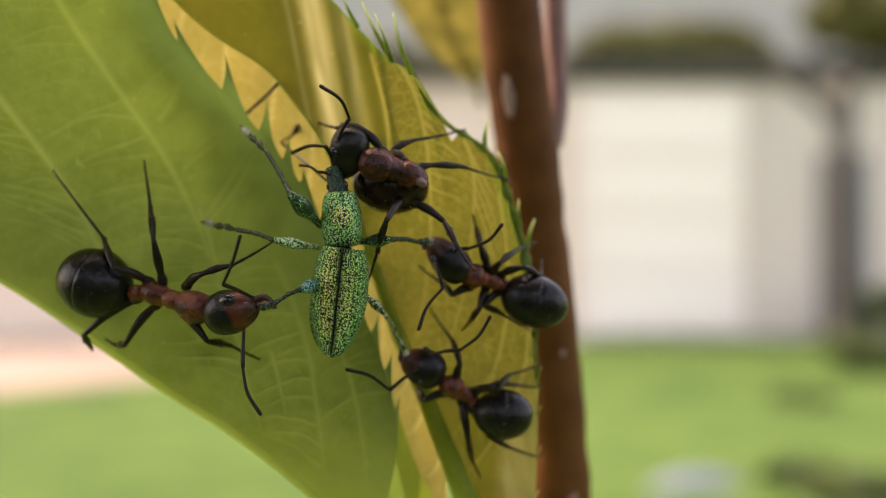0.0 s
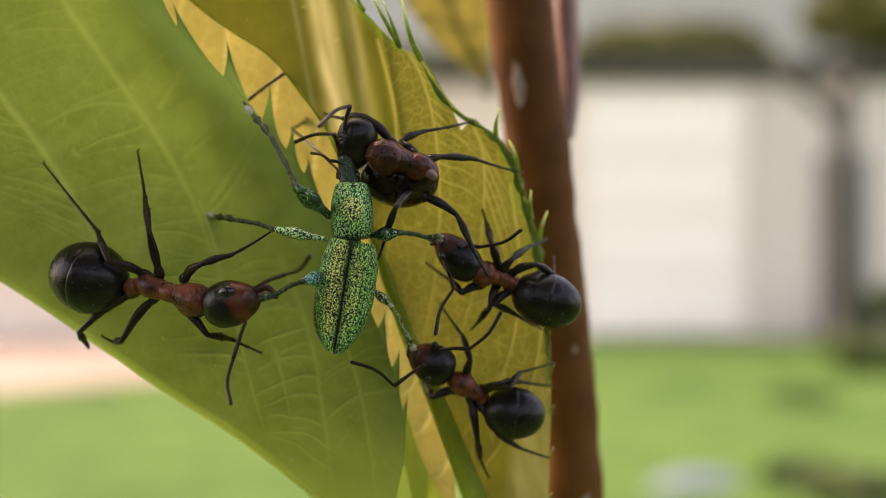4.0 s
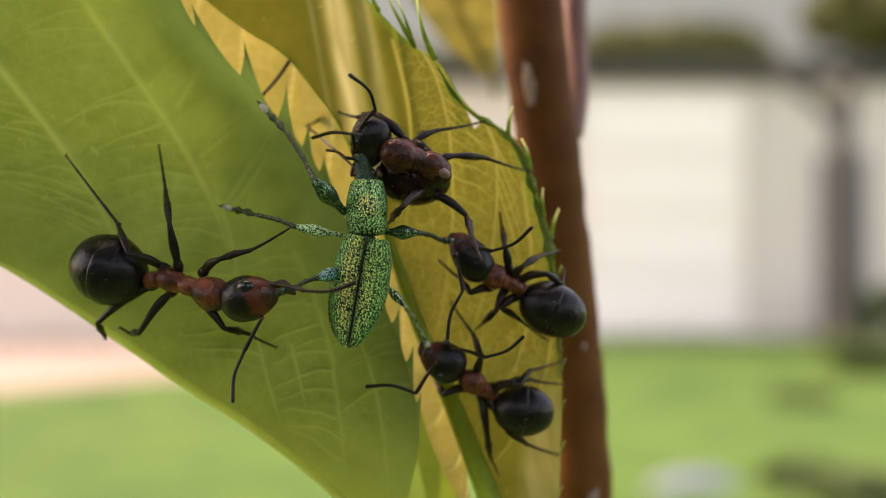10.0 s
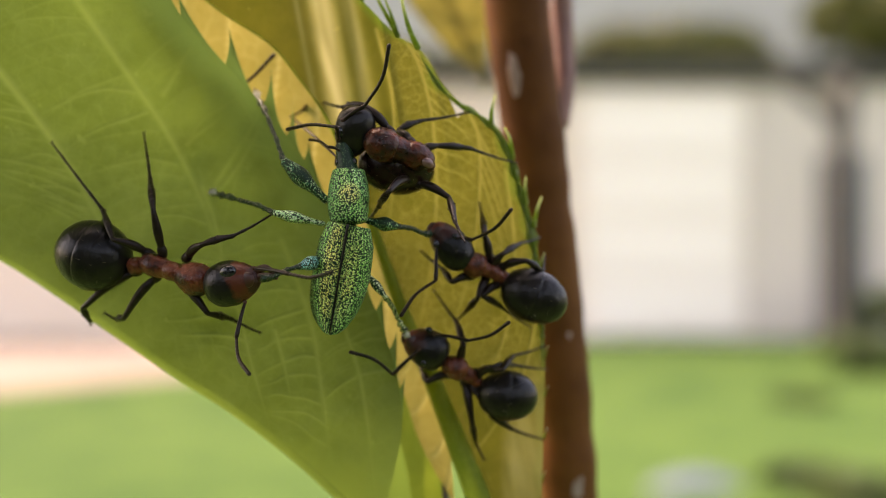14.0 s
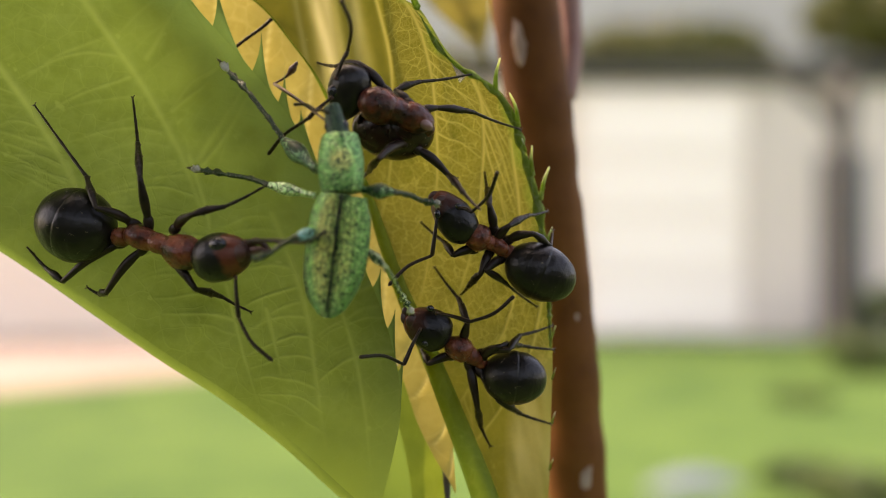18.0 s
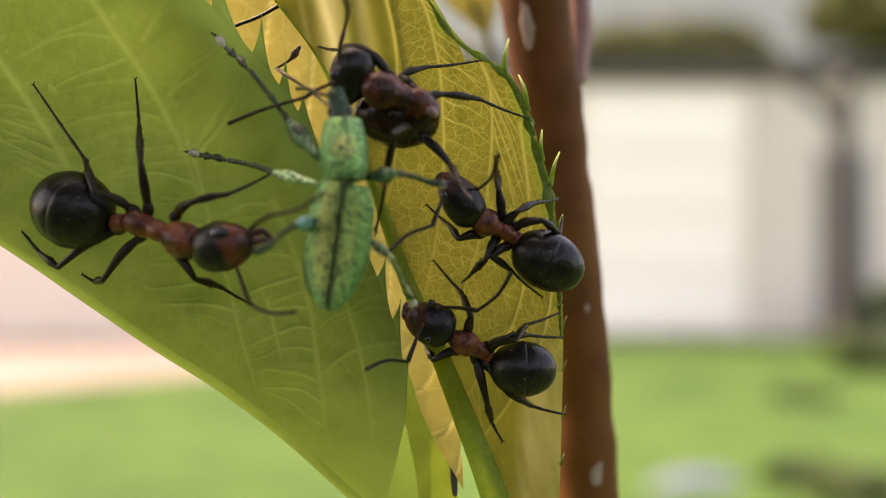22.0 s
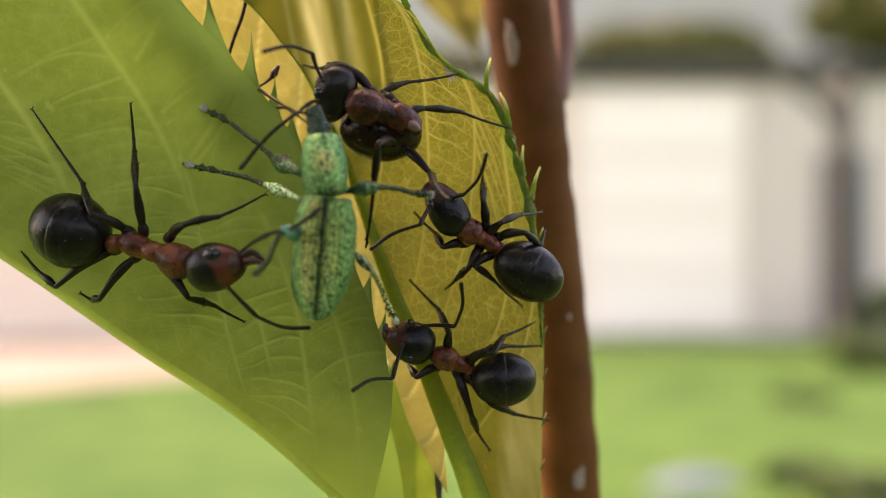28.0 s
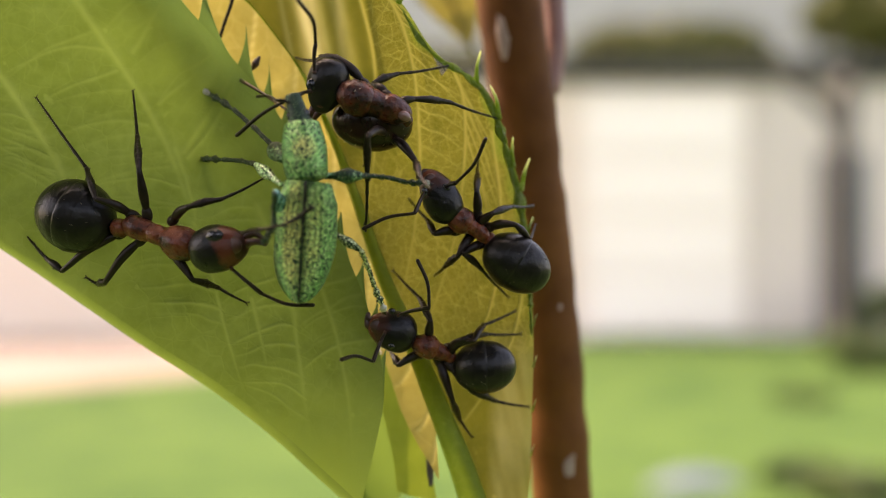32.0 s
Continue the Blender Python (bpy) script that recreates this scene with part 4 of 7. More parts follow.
# ---- the garden behind ----
bm = bmesh.new()
bmesh.ops.create_grid(bm, x_segments=60, y_segments=60, size=400)
ground = part("ground", bm, GRASS, None, kind="structure")
tagged(ground, "sunny yellow-green lawn", "lawn")
bm = bmesh.new()
vs = [bm.verts.new((x, y, h)) for h in (-0.05, 0.012) for x, y in ((-14, 14.4), (2.2, 14.4), (-0.4, 11.9), (-3.6, 8.9), (-8.0, 6.0), (-14, 4.5))]
bm.faces.new(vs[6:])
for k in range(6):
    bm.faces.new((vs[k], vs[(k + 1) % 6], vs[6 + (k + 1) % 6], vs[6 + k]))
paving = part("pavement", bm, PAVING, None, kind="structure", smooth=False)
tagged(paving, "pale pinkish paving beside the lawn", "pavement")

house = base("house", (0, 14.5, 0), "pale rendered garage building with dark roof edge beyond lawn", "house")
for lo, hi, mat in (((-12, 14.5, 0), (1.8, 18, 3.45), SAND_RENDER), ((1.8, 14.56, 0), (4.15, 18, 3.45), PLASTER), ((4.15, 14.5, 0), (9.5, 18, 3.45), GREY_RENDER)):
    bm = bmesh.new()
    box(bm, lo, hi)
    part("wall", bm, mat, house, smooth=False)
for k in range(4):
    bm = bmesh.new()
    box(bm, (1.95, 14.47, 0.08 + k * 0.81), (4.05, 14.555, 0.86 + k * 0.81), 0.012)
    part("door_panel", bm, BOARD, house, "white garage door panel", smooth=False)
bm = bmesh.new()
box(bm, (5.10, 14.44, 0.05), (5.75, 14.495, 2.5), 0.01)
part("door", bm, SLATE, house, "slate-grey painted door", smooth=False)
bm = bmesh.new()
box(bm, (-12.5, 14.36, 3.454), (10, 18.4, 3.80), 0.02)
part("roof", bm, FASCIA, house, "dark flat roof edge", smooth=False)

# Made-up grey slab in place of the dull sky over roof and trees.
bm = bmesh.new()
box(bm, (-45, 62, 0), (60, 70, 26))
sky_front = part("backdrop", bm, SKY_SLAB, None, kind="structure", smooth=False)
tagged(sky_front, "pale grey slab standing in for the dull sky above the trees", "backdrop")


def crown(bm, centre, size, count, leaf, rnd):
    """Leaf clumps in an uneven cloud: many small bent leaves."""
    lobes = [(Vector((rnd.uniform(-0.7, 0.7) * size.x, rnd.uniform(-0.7, 0.7) * size.y, rnd.uniform(-0.6, 0.6) * size.z)), rnd.uniform(0.3, 0.55)) for _ in range(9)]
    for _ in range(count):
        c, r = rnd.choice(lobes)
        d = Vector((rnd.gauss(0, 1), rnd.gauss(0, 1), rnd.gauss(0, 1))).normalized() * r * rnd.uniform(0.6, 1.05)
        p = centre + c + Vector((d.x * size.x, d.y * size.y, d.z * size.z))
        a = Vector((rnd.gauss(0, 1), rnd.gauss(0, 1), rnd.gauss(0, 0.6))).normalized() * leaf
        b = a.cross(Vector((rnd.gauss(0, 1), rnd.gauss(0, 1), rnd.gauss(0, 1)))).normalized() * leaf * 0.55
        v = [bm.verts.new(p + q) for q in (-a, b, a, -b)]
        bm.faces.new(v)


def tree(x, y, height, spread, seed, label):
    rnd = random.Random(seed)
    t = base("tree", (x, y, 0), label, "tree", "trees behind the house")
    bm = bmesh.new()
    tube(bm, [Vector((x + 0.1 * math.sin(k), y, height * 0.62 * k / 6)) for k in range(7)], (170, 70), 10)
    for k in range(5):
        a = rnd.uniform(0, 6.28)
        s = Vector((x, y, height * (0.35 + 0.05 * k)))
        tube(bm, [s, s + Vector((math.cos(a), math.sin(a), 0.8)) * spread * 0.4, s + Vector((math.cos(a), math.sin(a), 1.1)) * spread * 0.7], (60, 20), 6)
    part("trunk", bm, TRUNK, t)
    bm = bmesh.new()
    crown(bm, Vector((x, y, height * 0.72)), Vector((spread, spread * 0.8, height * 0.22)), 6500, 0.19, rnd)
    part("crown", bm, CROWN, t, smooth=False, kind="stuff")


# Added tree, never in view: its crown keeps light off the near side.
shade = base("tree", (-1.9, -2.9, 0), "added tree over the leaf, out of view, to shade it", "tree")
rnd = random.Random(77)
bm = bmesh.new()
tube(bm, [Vector((-1.9 + 0.05 * math.sin(k), -2.9, 3.6 * k / 8)) for k in range(9)], (130, 60), 10)
for k in range(7):
    a = k * 0.9
    s = Vector((-1.9, -2.9, 2.4 + 0.15 * k))
    tube(bm, [s, s + Vector((0.7 * math.cos(a), 0.7 * math.sin(a), 0.45)), s + Vector((1.25 * math.cos(a), 1.25 * math.sin(a), 0.75))], (40, 12), 6)
part("trunk", bm, TRUNK, shade)
bm = bmesh.new()
crown(bm, Vector((-0.7, -1.75, 3.7)), Vector((2.3, 1.7, 1.0)), 8500, 0.13, rnd)
part("crown", bm, CROWN, shade, smooth=False, kind="stuff")

# Unseen hedge, added behind the viewpoint to cut light from the front.
hedge = base("hedge", (0, -1.9, 0), "tall dark hedge added out of view to block front light", "hedge")
bm = bmesh.new()
for k in range(15):
    x = -3.5 + k * 0.5
    tube(bm, [Vector((x, -1.9, 0)), Vector((x + 0.1, -1.85, 1.0)), Vector((x - 0.05, -1.95, 2.0))], (22, 8), 6)
part("branches", bm, TRUNK, hedge)
bm = bmesh.new()
for k in range(8):
    crown(bm, Vector((-3.5 + k, -1.95, 1.05)), Vector((0.75, 0.45, 1.05)), 1300, 0.09, rnd)
part("leaves", bm, SHRUB, hedge, smooth=False, kind="stuff")

tree(4.4, 22, 6.9, 2.5, 11, "small round olive-green tree behind the roof")
tree(9.5, 22, 7.2, 2.3, 12, "small round olive-green tree behind the roof")
tree(-0.5, 23, 6.0, 2.0, 13, "small round olive-green tree behind the roof")
tree(-6.5, 23, 6.4, 2.2, 14, "small round olive-green tree behind the roof")


def shrub(x, y, w, h, seed):
    rnd = random.Random(seed)
    t = base("shrub", (x, y, 0), "dark green garden shrub beside the lawn", "shrub", "shrubs by the lawn")
    bm = bmesh.new()
    for k in range(6):
        a = k * 1.05
        tube(bm, [Vector((x, y, 0)), Vector((x + w * 0.3 * math.cos(a), y + w * 0.3 * math.sin(a), h * 0.5)), Vector((x + w * 0.5 * math.cos(a), y + w * 0.5 * math.sin(a), h * 0.85))], (14, 5), 6)
    part("branches", bm, TRUNK, t)
    bm = bmesh.new()
    crown(bm, Vector((x, y, h * 0.52)), Vector((w * 0.62, w * 0.6, h * 0.5)), 1400, 0.05, rnd)
    part("leaves", bm, SHRUB, t, smooth=False, kind="stuff")


shrub(2.05, 5.3, 0.7, 0.10, 21)
shrub(4.1, 10.6, 0.8, 0.34, 22)
shrub(5.4, 13.3, 0.8, 0.85, 23)
shrub(6.2, 13.0, 1.1, 0.55, 24)
# nearly flat clump, set here to darken a stretch of the lawn
shrub(2.85, 8.4, 0.4, 0.06, 25)
post = base("post", (4.35, 11.6, 0), "dark weathered post standing before the garage wall", "post")
bm = bmesh.new()
tube(bm, [Vector((4.35 + 0.02 * math.sin(k), 11.6, 3.05 * k / 8)) for k in range(9)], (170, 120), 12)
part("shaft", bm, TRUNK, post)
bm = bmesh.new()
tube(bm, [Vector((4.35, 11.6, 2.50)), Vector((4.07, 11.6, 2.80)), Vector((3.74, 11.6, 3.05))], (85, 65), 8)
part("strut", bm, TRUNK, post)
bm = bmesh.new()
blob(bm, Vector((0.98, 5.3, -0.07)), Vector((1.56, 5.4, -0.06)), 150, oval, 0.8, 18, 14)
tagged(part("boulder", bm, STONE, None), "smooth pale bluish boulder lying on the lawn", "stone")

# ---- the insects ----
LIMB = {}


def gaster_shape(u):
    """Egg-shaped, with a shallow step where one plate slides under the next."""
    r = math.sqrt(max(0.0, 1 - (2 * u - 1) ** 2)) ** 0.92 * (1.0 + 0.10 * (0.5 - abs(u - 0.45)))
    for c, d in ((0.30, 0.010), (0.50, 0.042), (0.76, 0.010)):
        r *= 1 - d * math.exp(-max(0.0, u - c) / 0.05) * (u >= c)
    return r


def head_shape(u):
    """Broad behind, narrowing to the jaws at u = 1."""
    return math.sqrt(max(0.0, 1 - (2 * u - 1) ** 2)) ** 0.72 * (1.05 - 0.40 * u * u)


def hump(u):
    return math.sqrt(max(0.0, 1 - (2 * u - 1) ** 2)) ** 0.85


def bristles(bm, line, share, size, rnd):
    """Short stiff hairs drawn out of a limb's skin, leaning towards its foot."""
    bmesh.ops.recalc_face_normals(bm, faces=bm.faces)
    way = (line[-1] - line[0]).normalized()
    for f in [f for f in bm.faces if len(f.verts) == 4 and rnd.random() < share]:
        n = f.normal.copy()
        top = bmesh.ops.poke(bm, faces=[f])["verts"][0]
        top.co += (n * 0.8 + way * 0.9) * size * rnd.uniform(0.5, 1.1) * 1e-3


def limb_leg(thing, pts, key, r=0.16, mat=None, shin=None, moving=False):
    """coxa, knee, ankle, toe: a thick thigh, a slim shin and a thread-like jointed foot."""
    mat, shin = mat or LEG, shin or LEG
    rnd = random.Random(len(LIMB) + 3)
    a, b, c, d = pts
    bm = bmesh.new()
    sag = (b - a).length * 0.06
    line = curve([a, a.lerp(b, 0.5) + Vector((0, -sag, sag)), b], 12)
    tube(bm, line, [r * w for w in (0.75, 0.72, 0.85, 1.0, 1.08, 1.08, 1.02, 0.94, 0.85, 0.76, 0.68, 0.62)], 10)
    d0 = (b - a).normalized() * 0.16e-3
    blob(bm, a - d0 * 1.6, a + d0 * 2.4, r * 1.2, oval, 1.0, 14, 12)
    leg = part("leg", bm, mat, thing, "", a)
    bm = bmesh.new()
    line = curve([b, b.lerp(c, 0.5) + Vector((0, -0.00003, 0.00003)), c], 24)
    slim = [r * (0.56 + 0.32 * math.sin(math.pi * min(1.0, k / 20)) ** 1.5) for k in range(24)]
    foot = curve([c, c.lerp(d, 0.45) + Vector((0, 0.00004, -0.00003)), d], 16)
    widths = [r * (0.40 - 0.012 * k) * (1.0 if k % 4 else 1.28) for k in range(16)]
    if moving:
        tube(bm, line + foot[1:], slim + widths[1:], 9)
        bristles(bm, line, 0.05, 0.09, rnd)
        low = part("shin", bm, shin, leg, "", b)
    else:
        tube(bm, line, slim, 9)
        bristles(bm, line, 0.05, 0.09, rnd)
        low = part("shin", bm, shin, leg, "", b)
        bm = bmesh.new()
        tube(bm, foot, widths, 7)
        t = (d - c).normalized()
        for s in (-1, 1):
            n = Vector((t.z, 0, -t.x)) * s
            tube(bm, [d, d + (t * 0.06 + n * 0.05) * 1e-3, d + (t * 0.10 + n * 0.10 + Vector((0, 0.05, 0))) * 1e-3], (0.03, 0.012), 5)
        part("foot", bm, shin, leg, "", c)
    LIMB[thing.name, key] = (leg, low)


def feeler(thing, pts, key, r=0.075, mat=None, club=1.0):
    """An elbowed antenna: a long first joint and a beaded whip."""
    mat = mat or LEG
    a, b, c = pts
    bm = bmesh.new()
    tube(bm, curve([a, a.lerp(b, 0.5) + Vector((0, -0.00003, 0.00004)), b], 10), [r * w for w in (0.7, 0.75, 0.8, 0.85, 0.9, 0.95, 1.0, 1.05, 1.1, 1.0)], 8)
    scape = part("antenna", bm, mat, thing, "", a)
    bm = bmesh.new()
    n = 34
    bow = Vector(((c - b).z, 0, -(c - b).x)) * 0.09
    line = curve([b, b.lerp(c, 0.5) + bow, c], n)
    tube(bm, line, [r * (0.8 + 0.25 * k / n + (club - 1) * math.exp(-((k / n - 0.72) / 0.16) ** 2)) * (1.0 if k % 3 else 0.82) for k in range(n)], 8)
    LIMB[thing.name, key] = (scape, part("whip", bm, mat, scape, "", b))


def hairs(thing, a, b, radius, profile, count, size, seed):
    """A thin fleece of short pale hairs on a body."""
    rnd = random.Random(seed)
    bm = bmesh.new()
    axis = b - a
    t = axis.normalized()
    side = t.cross(Vector((0, 1, 0))).normalized()
    deep = t.cross(side).normalized()
    for _ in range(count):
        u, ang = rnd.uniform(0.06, 0.96), rnd.uniform(0, 2 * math.pi)
        d = side * math.cos(ang) + deep * math.sin(ang)
        p = a + axis * u + d * (profile(u) * radius * 0.97e-3)
        w = (d + t * rnd.uniform(-0.2, 0.9)).normalized()
        tube(bm, [p, p + w * size * rnd.uniform(0.5, 1.0) * 1e-3], (0.007, 0.003), 3)
    part("hairs", bm, HAIR, thing, kind="stuff")


def ant(origin, label, gaster, petiole, hind, fore, head, eye, jaws, legs, feelers, seed, head_mat=None, moving=(), rear=None, middle=0.58, rust=None):
    thing = base("ant", origin, label, "ant", "ants pulling at the weevil")
    rust = rust or RED
    a, b, r = gaster
    bm = bmesh.new()
    blob(bm, b, a, r, gaster_shape, 0.95, 48, 110, rough=0.012)
    part("gaster", bm, rear or BLACK, thing, "glossy black rounded abdomen")
    hairs(thing, b, a, r, gaster_shape, 70, 0.12, seed)
    a, b, r = petiole
    bm = bmesh.new()
    blob(bm, a, b, r, hump, 1.0, 20, 16, rough=0.12)
    part("petiole", bm, rust, thing)
    a, b, r = hind
    bm = bmesh.new()
    blob(bm, a, b, r, lambda u: hump(u) * (1.08 - 0.3 * u), 1.0, 32, 26, rough=0.10)
    part("hind_thorax", bm, rust, thing, "rusty red hind thorax")
    a, b = hind[0].lerp(hind[1], 0.55), fore[0].lerp(fore[1], 0.45)
    bm = bmesh.new()
    blob(bm, a, b, fore[2] * middle, hump, 1.0, 28, 22, rough=0.12)
    part("mid_thorax", bm, rust, thing)
    a, b, r = fore
    bm = bmesh.new()
    blob(bm, a, b, r, lambda u: hump(u) * (0.86 + 0.22 * u), 1.0, 36, 30, rough=0.09)
    part("fore_thorax", bm, rust, thing, "rusty red fore thorax")
    hairs(thing, a, b, r, hump, 40, 0.12, seed + 1)
    a, b, r = head
    bm = bmesh.new()
    blob(bm, a, b, r, head_shape, 0.86, 36, 32, rough=0.03)
    skull = part("head", bm, head_mat or HEAD, thing, "black head, rusty red towards the jaws", a)
    for c, d, er in eye:
        bm = bmesh.new()
        blob(bm, c, d, er, oval, 0.7, 18, 14)
        part("eye", bm, EYE_MAT, skull, "black shiny eye")
    way = (head[1] - head[0]).normalized()
    front = head[0].lerp(head[1], 0.80) + Vector((0, -head[2] * 0.42e-3, 0))
    bm = bmesh.new()
    blob(bm, front - way * (head[2] * 0.34e-3), front + way * (head[2] * 0.34e-3), head[2] * 0.34, oval, 0.40, 20, 16, rough=0.05)
    part("clypeus", bm, DARK_RED, skull, "dark red face plate above the jaws")
    for pts in feelers.values():
        bm = bmesh.new()
        blob(bm, pts[0] - way * 0.07e-3, pts[0] + way * 0.07e-3, 0.09, oval, 0.8, 14, 10)
        part("socket", bm, DARK_RED, skull, "dark red antenna socket")
    for line in jaws:
        bm = bmesh.new()
        tube(bm, curve(line, 10), (0.17, 0.07), 10, 0.6)
        part("jaw", bm, DARK_RED, skull)
    for key, pts in legs.items():
        limb_leg(thing, pts, key, moving=key in moving)
    for key, pts in feelers.items():
        feeler(thing, pts, key)
    return thing


ant1 = ant(V(-10.23, -0.98, -1.07), "large red and black ant biting the weevil's hind leg",
           gaster=(V(-14.63, 0.51, -0.06), V(-11.91, -0.38, -0.94), 1.28),
           petiole=(V(-11.89, -0.25, -0.93), V(-11.19, -0.42, -0.87), 0.36),
           hind=(V(-11.34, -0.48, -0.72), V(-10.00, -0.94, -1.12), 0.46),
           fore=(V(-9.90, -0.97, -1.16), V(-8.49, -1.55, -1.57), 0.62),
           head=(V(-8.64, -1.52, -1.72), V(-6.62, -2.24, -1.33), 0.86),
           eye=((V(-8.04, -2.28, -1.21), V(-7.40, -2.50, -1.07), 0.27),),
           jaws=([V(-6.74, -2.22, -1.37), V(-6.32, -2.44, -1.27), V(-5.95, -2.44, -1.36)], [V(-6.74, -2.22, -1.13), V(-6.36, -2.33, -0.99), V(-5.98, -2.33, -1.28)]),
           legs={"hind_up": (V(-11.01, -0.46, -0.46), V(-12.17, -1.16, 0.08), V(-12.86, -0.15, 1.21), V(-15.13, 0.92, 3.83)),
                 "mid_up": (V(-10.47, -0.70, -0.45), V(-10.63, -1.33, 1.11), V(-11.12, 0.04, 2.45), V(-11.68, 1.27, 4.22)),
                 "fore_up": (V(-9.50, -1.06, -0.62), V(-8.68, -2.08, -0.14), V(-7.65, -1.75, 0.16), V(-6.27, -1.02, 1.00)),
                 "hind_low": (V(-11.48, -0.15, -1.06), V(-13.77, 0.21, -2.52), V(-14.54, 0.72, -2.09), V(-15.33, 0.90, -1.31)),
                 "mid_low": (V(-10.72, -0.36, -1.26), V(-12.13, -0.01, -2.88), V(-12.59, 0.64, -2.97), V(-13.08, 0.81, -2.75)),
                 "fore_low": (V(-9.61, -0.76, -1.69), V(-8.70, -1.20, -2.67), V(-8.12, 0.42, -2.99), V(-7.18, 0.85, -3.53))},
           feelers={"low": (V(-7.16, -2.12, -2.22), V(-7.46, -2.64, -3.42), V(-7.20, -2.33, -5.19)),
                    "high": (V(-6.75, -2.52, -1.00), V(-5.36, -3.70, -1.03), V(-3.69, -4.58, -0.98))},
           seed=31, moving=("hind_low",))

ant2 = ant(V(-1.99, -0.90, 3.52), "dark ant with a curled abdomen, biting the weevil's snout",
           gaster=(V(-3.28, -0.20, 3.00), V(-0.39, -0.20, 2.61), 1.02),
           petiole=(V(-0.98, -0.70, 3.09), V(-0.43, -0.60, 2.63), 0.30),
           hind=(V(-1.66, -1.20, 3.34), V(-0.40, -1.00, 2.86), 0.54),
           fore=(V(-2.95, -1.40, 3.83), V(-1.68, -1.30, 3.22), 0.65),
           head=(V(-3.06, -1.30, 4.91), V(-3.64, -0.90, 3.07), 0.76),
           eye=((V(-3.84, -1.55, 4.19), V(-3.80, -1.50, 3.74), 0.2),),
           jaws=([V(-3.52, -0.90, 3.24), V(-3.77, -0.90, 2.99), V(-3.91, -0.80, 2.74)], [V(-3.77, -0.90, 3.33), V(-3.94, -0.90, 3.07), V(-4.04, -0.80, 2.82)]),
           legs={"fore_up": (V(-1.98, -1.20, 3.97), V(-3.02, -1.00, 5.03), V(-3.84, -0.20, 5.04), V(-4.92, 2.08, 5.60)),
                 "mid_up": (V(-1.23, -1.00, 3.61), V(-1.75, -0.60, 4.12), V(-0.91, 0.10, 4.56), V(1.03, 1.42, 5.06)),
                 "hind_up": (V(-0.89, -0.90, 3.33), V(-0.30, -0.70, 3.53), V(1.00, 0.20, 3.50), V(2.81, 1.96, 3.09)),
                 "hind_low": (V(-1.05, -0.60, 2.16), V(0.13, -1.30, 1.57), V(0.66, -0.90, 0.23), V(1.16, -0.40, -0.62)),
                 "mid_low": (V(-1.32, -0.70, 2.32), V(-1.83, -2.60, 1.83), V(-2.32, -1.10, 1.41), V(-2.96, 0.80, 0.95))},
           feelers={"high": (V(-3.70, -1.70, 4.38), V(-2.93, -1.90, 4.92), V(-2.30, -1.50, 7.22)),
                    "low": (V(-3.87, -1.60, 3.73), V(-3.81, -2.60, 4.08), V(-5.33, 0.00, 4.27))},
           seed=41, head_mat=BLACK, moving=("hind_low", "mid_low"), rear=BROWN, middle=0.75, rust=RUST)
bm = bmesh.new()
blob(bm, V(-0.84, -1.45, 2.97), V(-0.44, -1.30, 2.70), 0.19, oval, 0.8, 16, 14)
part("droplet", bm, GLASSY, ant2, "pale glassy joint of the waist")

ant3 = ant(V(1.46, 0.80, -1.04), "dark red and black ant biting the weevil's foreleg",
           gaster=(V(4.67, 0.90, -2.62), V(2.21, 0.90, -1.57), 1.0),
           petiole=(V(2.08, 0.90, -1.26), V(2.52, 0.90, -1.57), 0.28),
           hind=(V(1.56, 0.70, -0.99), V(2.30, 0.80, -1.48), 0.32),
           fore=(V(0.66, 0.60, -0.68), V(1.56, 0.70, -1.12), 0.50),
           head=(V(0.88, 0.60, -0.99), V(-0.48, 0.50, 0.64), 0.72),
           eye=((V(0.52, 0.07, 0.07), V(0.26, 0.07, 0.24), 0.12), (V(-0.30, 0.02, -0.30), V(-0.39, 0.02, 0.02), 0.12)),
           jaws=([V(-0.26, 0.50, 0.46), V(-0.48, 0.40, 0.59), V(-0.66, 0.40, 0.46)], [V(-0.44, 0.50, 0.29), V(-0.59, 0.40, 0.37), V(-0.74, 0.40, 0.33)]),
           legs={"fore_up": (V(1.73, 0.90, -0.69), V(1.51, 0.50, 0.24), V(1.44, 1.50, 0.92), V(1.37, 2.36, 1.53)),
                 "mid_up": (V(1.75, 0.90, -1.04), V(2.20, 0.30, -0.48), V(2.98, 1.40, -0.04), V(3.77, 2.52, 0.18)),
                 "hind_up": (V(2.13, 0.90, -1.00), V(3.09, 0.20, -0.72), V(3.78, 0.80, -1.17), V(3.92, 1.60, -0.56)),
                 "fore_low": (V(1.07, 1.00, -1.31), V(0.26, 0.60, -1.58), V(-0.09, 1.40, -1.10), V(-0.97, 2.78, -0.39)),
                 "mid_low": (V(1.60, 1.00, -1.38), V(1.27, 0.60, -2.20), V(0.86, 1.60, -2.72), V(0.55, 2.69, -3.12)),
                 "hind_low": (V(2.04, 1.00, -1.62), V(1.45, 0.50, -2.10), V(2.23, 1.20, -2.56), V(3.48, 2.62, -3.43))},
           feelers={"high": (V(0.35, 0.10, 0.11), V(0.86, -0.50, 0.02), V(2.50, -0.90, 1.19)),
                    "low": (V(-0.35, 0.10, -0.09), V(-0.13, -0.20, -1.57), V(-1.09, 0.20, -3.16))},
           seed=51, head_mat=DARK_HEAD, moving=())

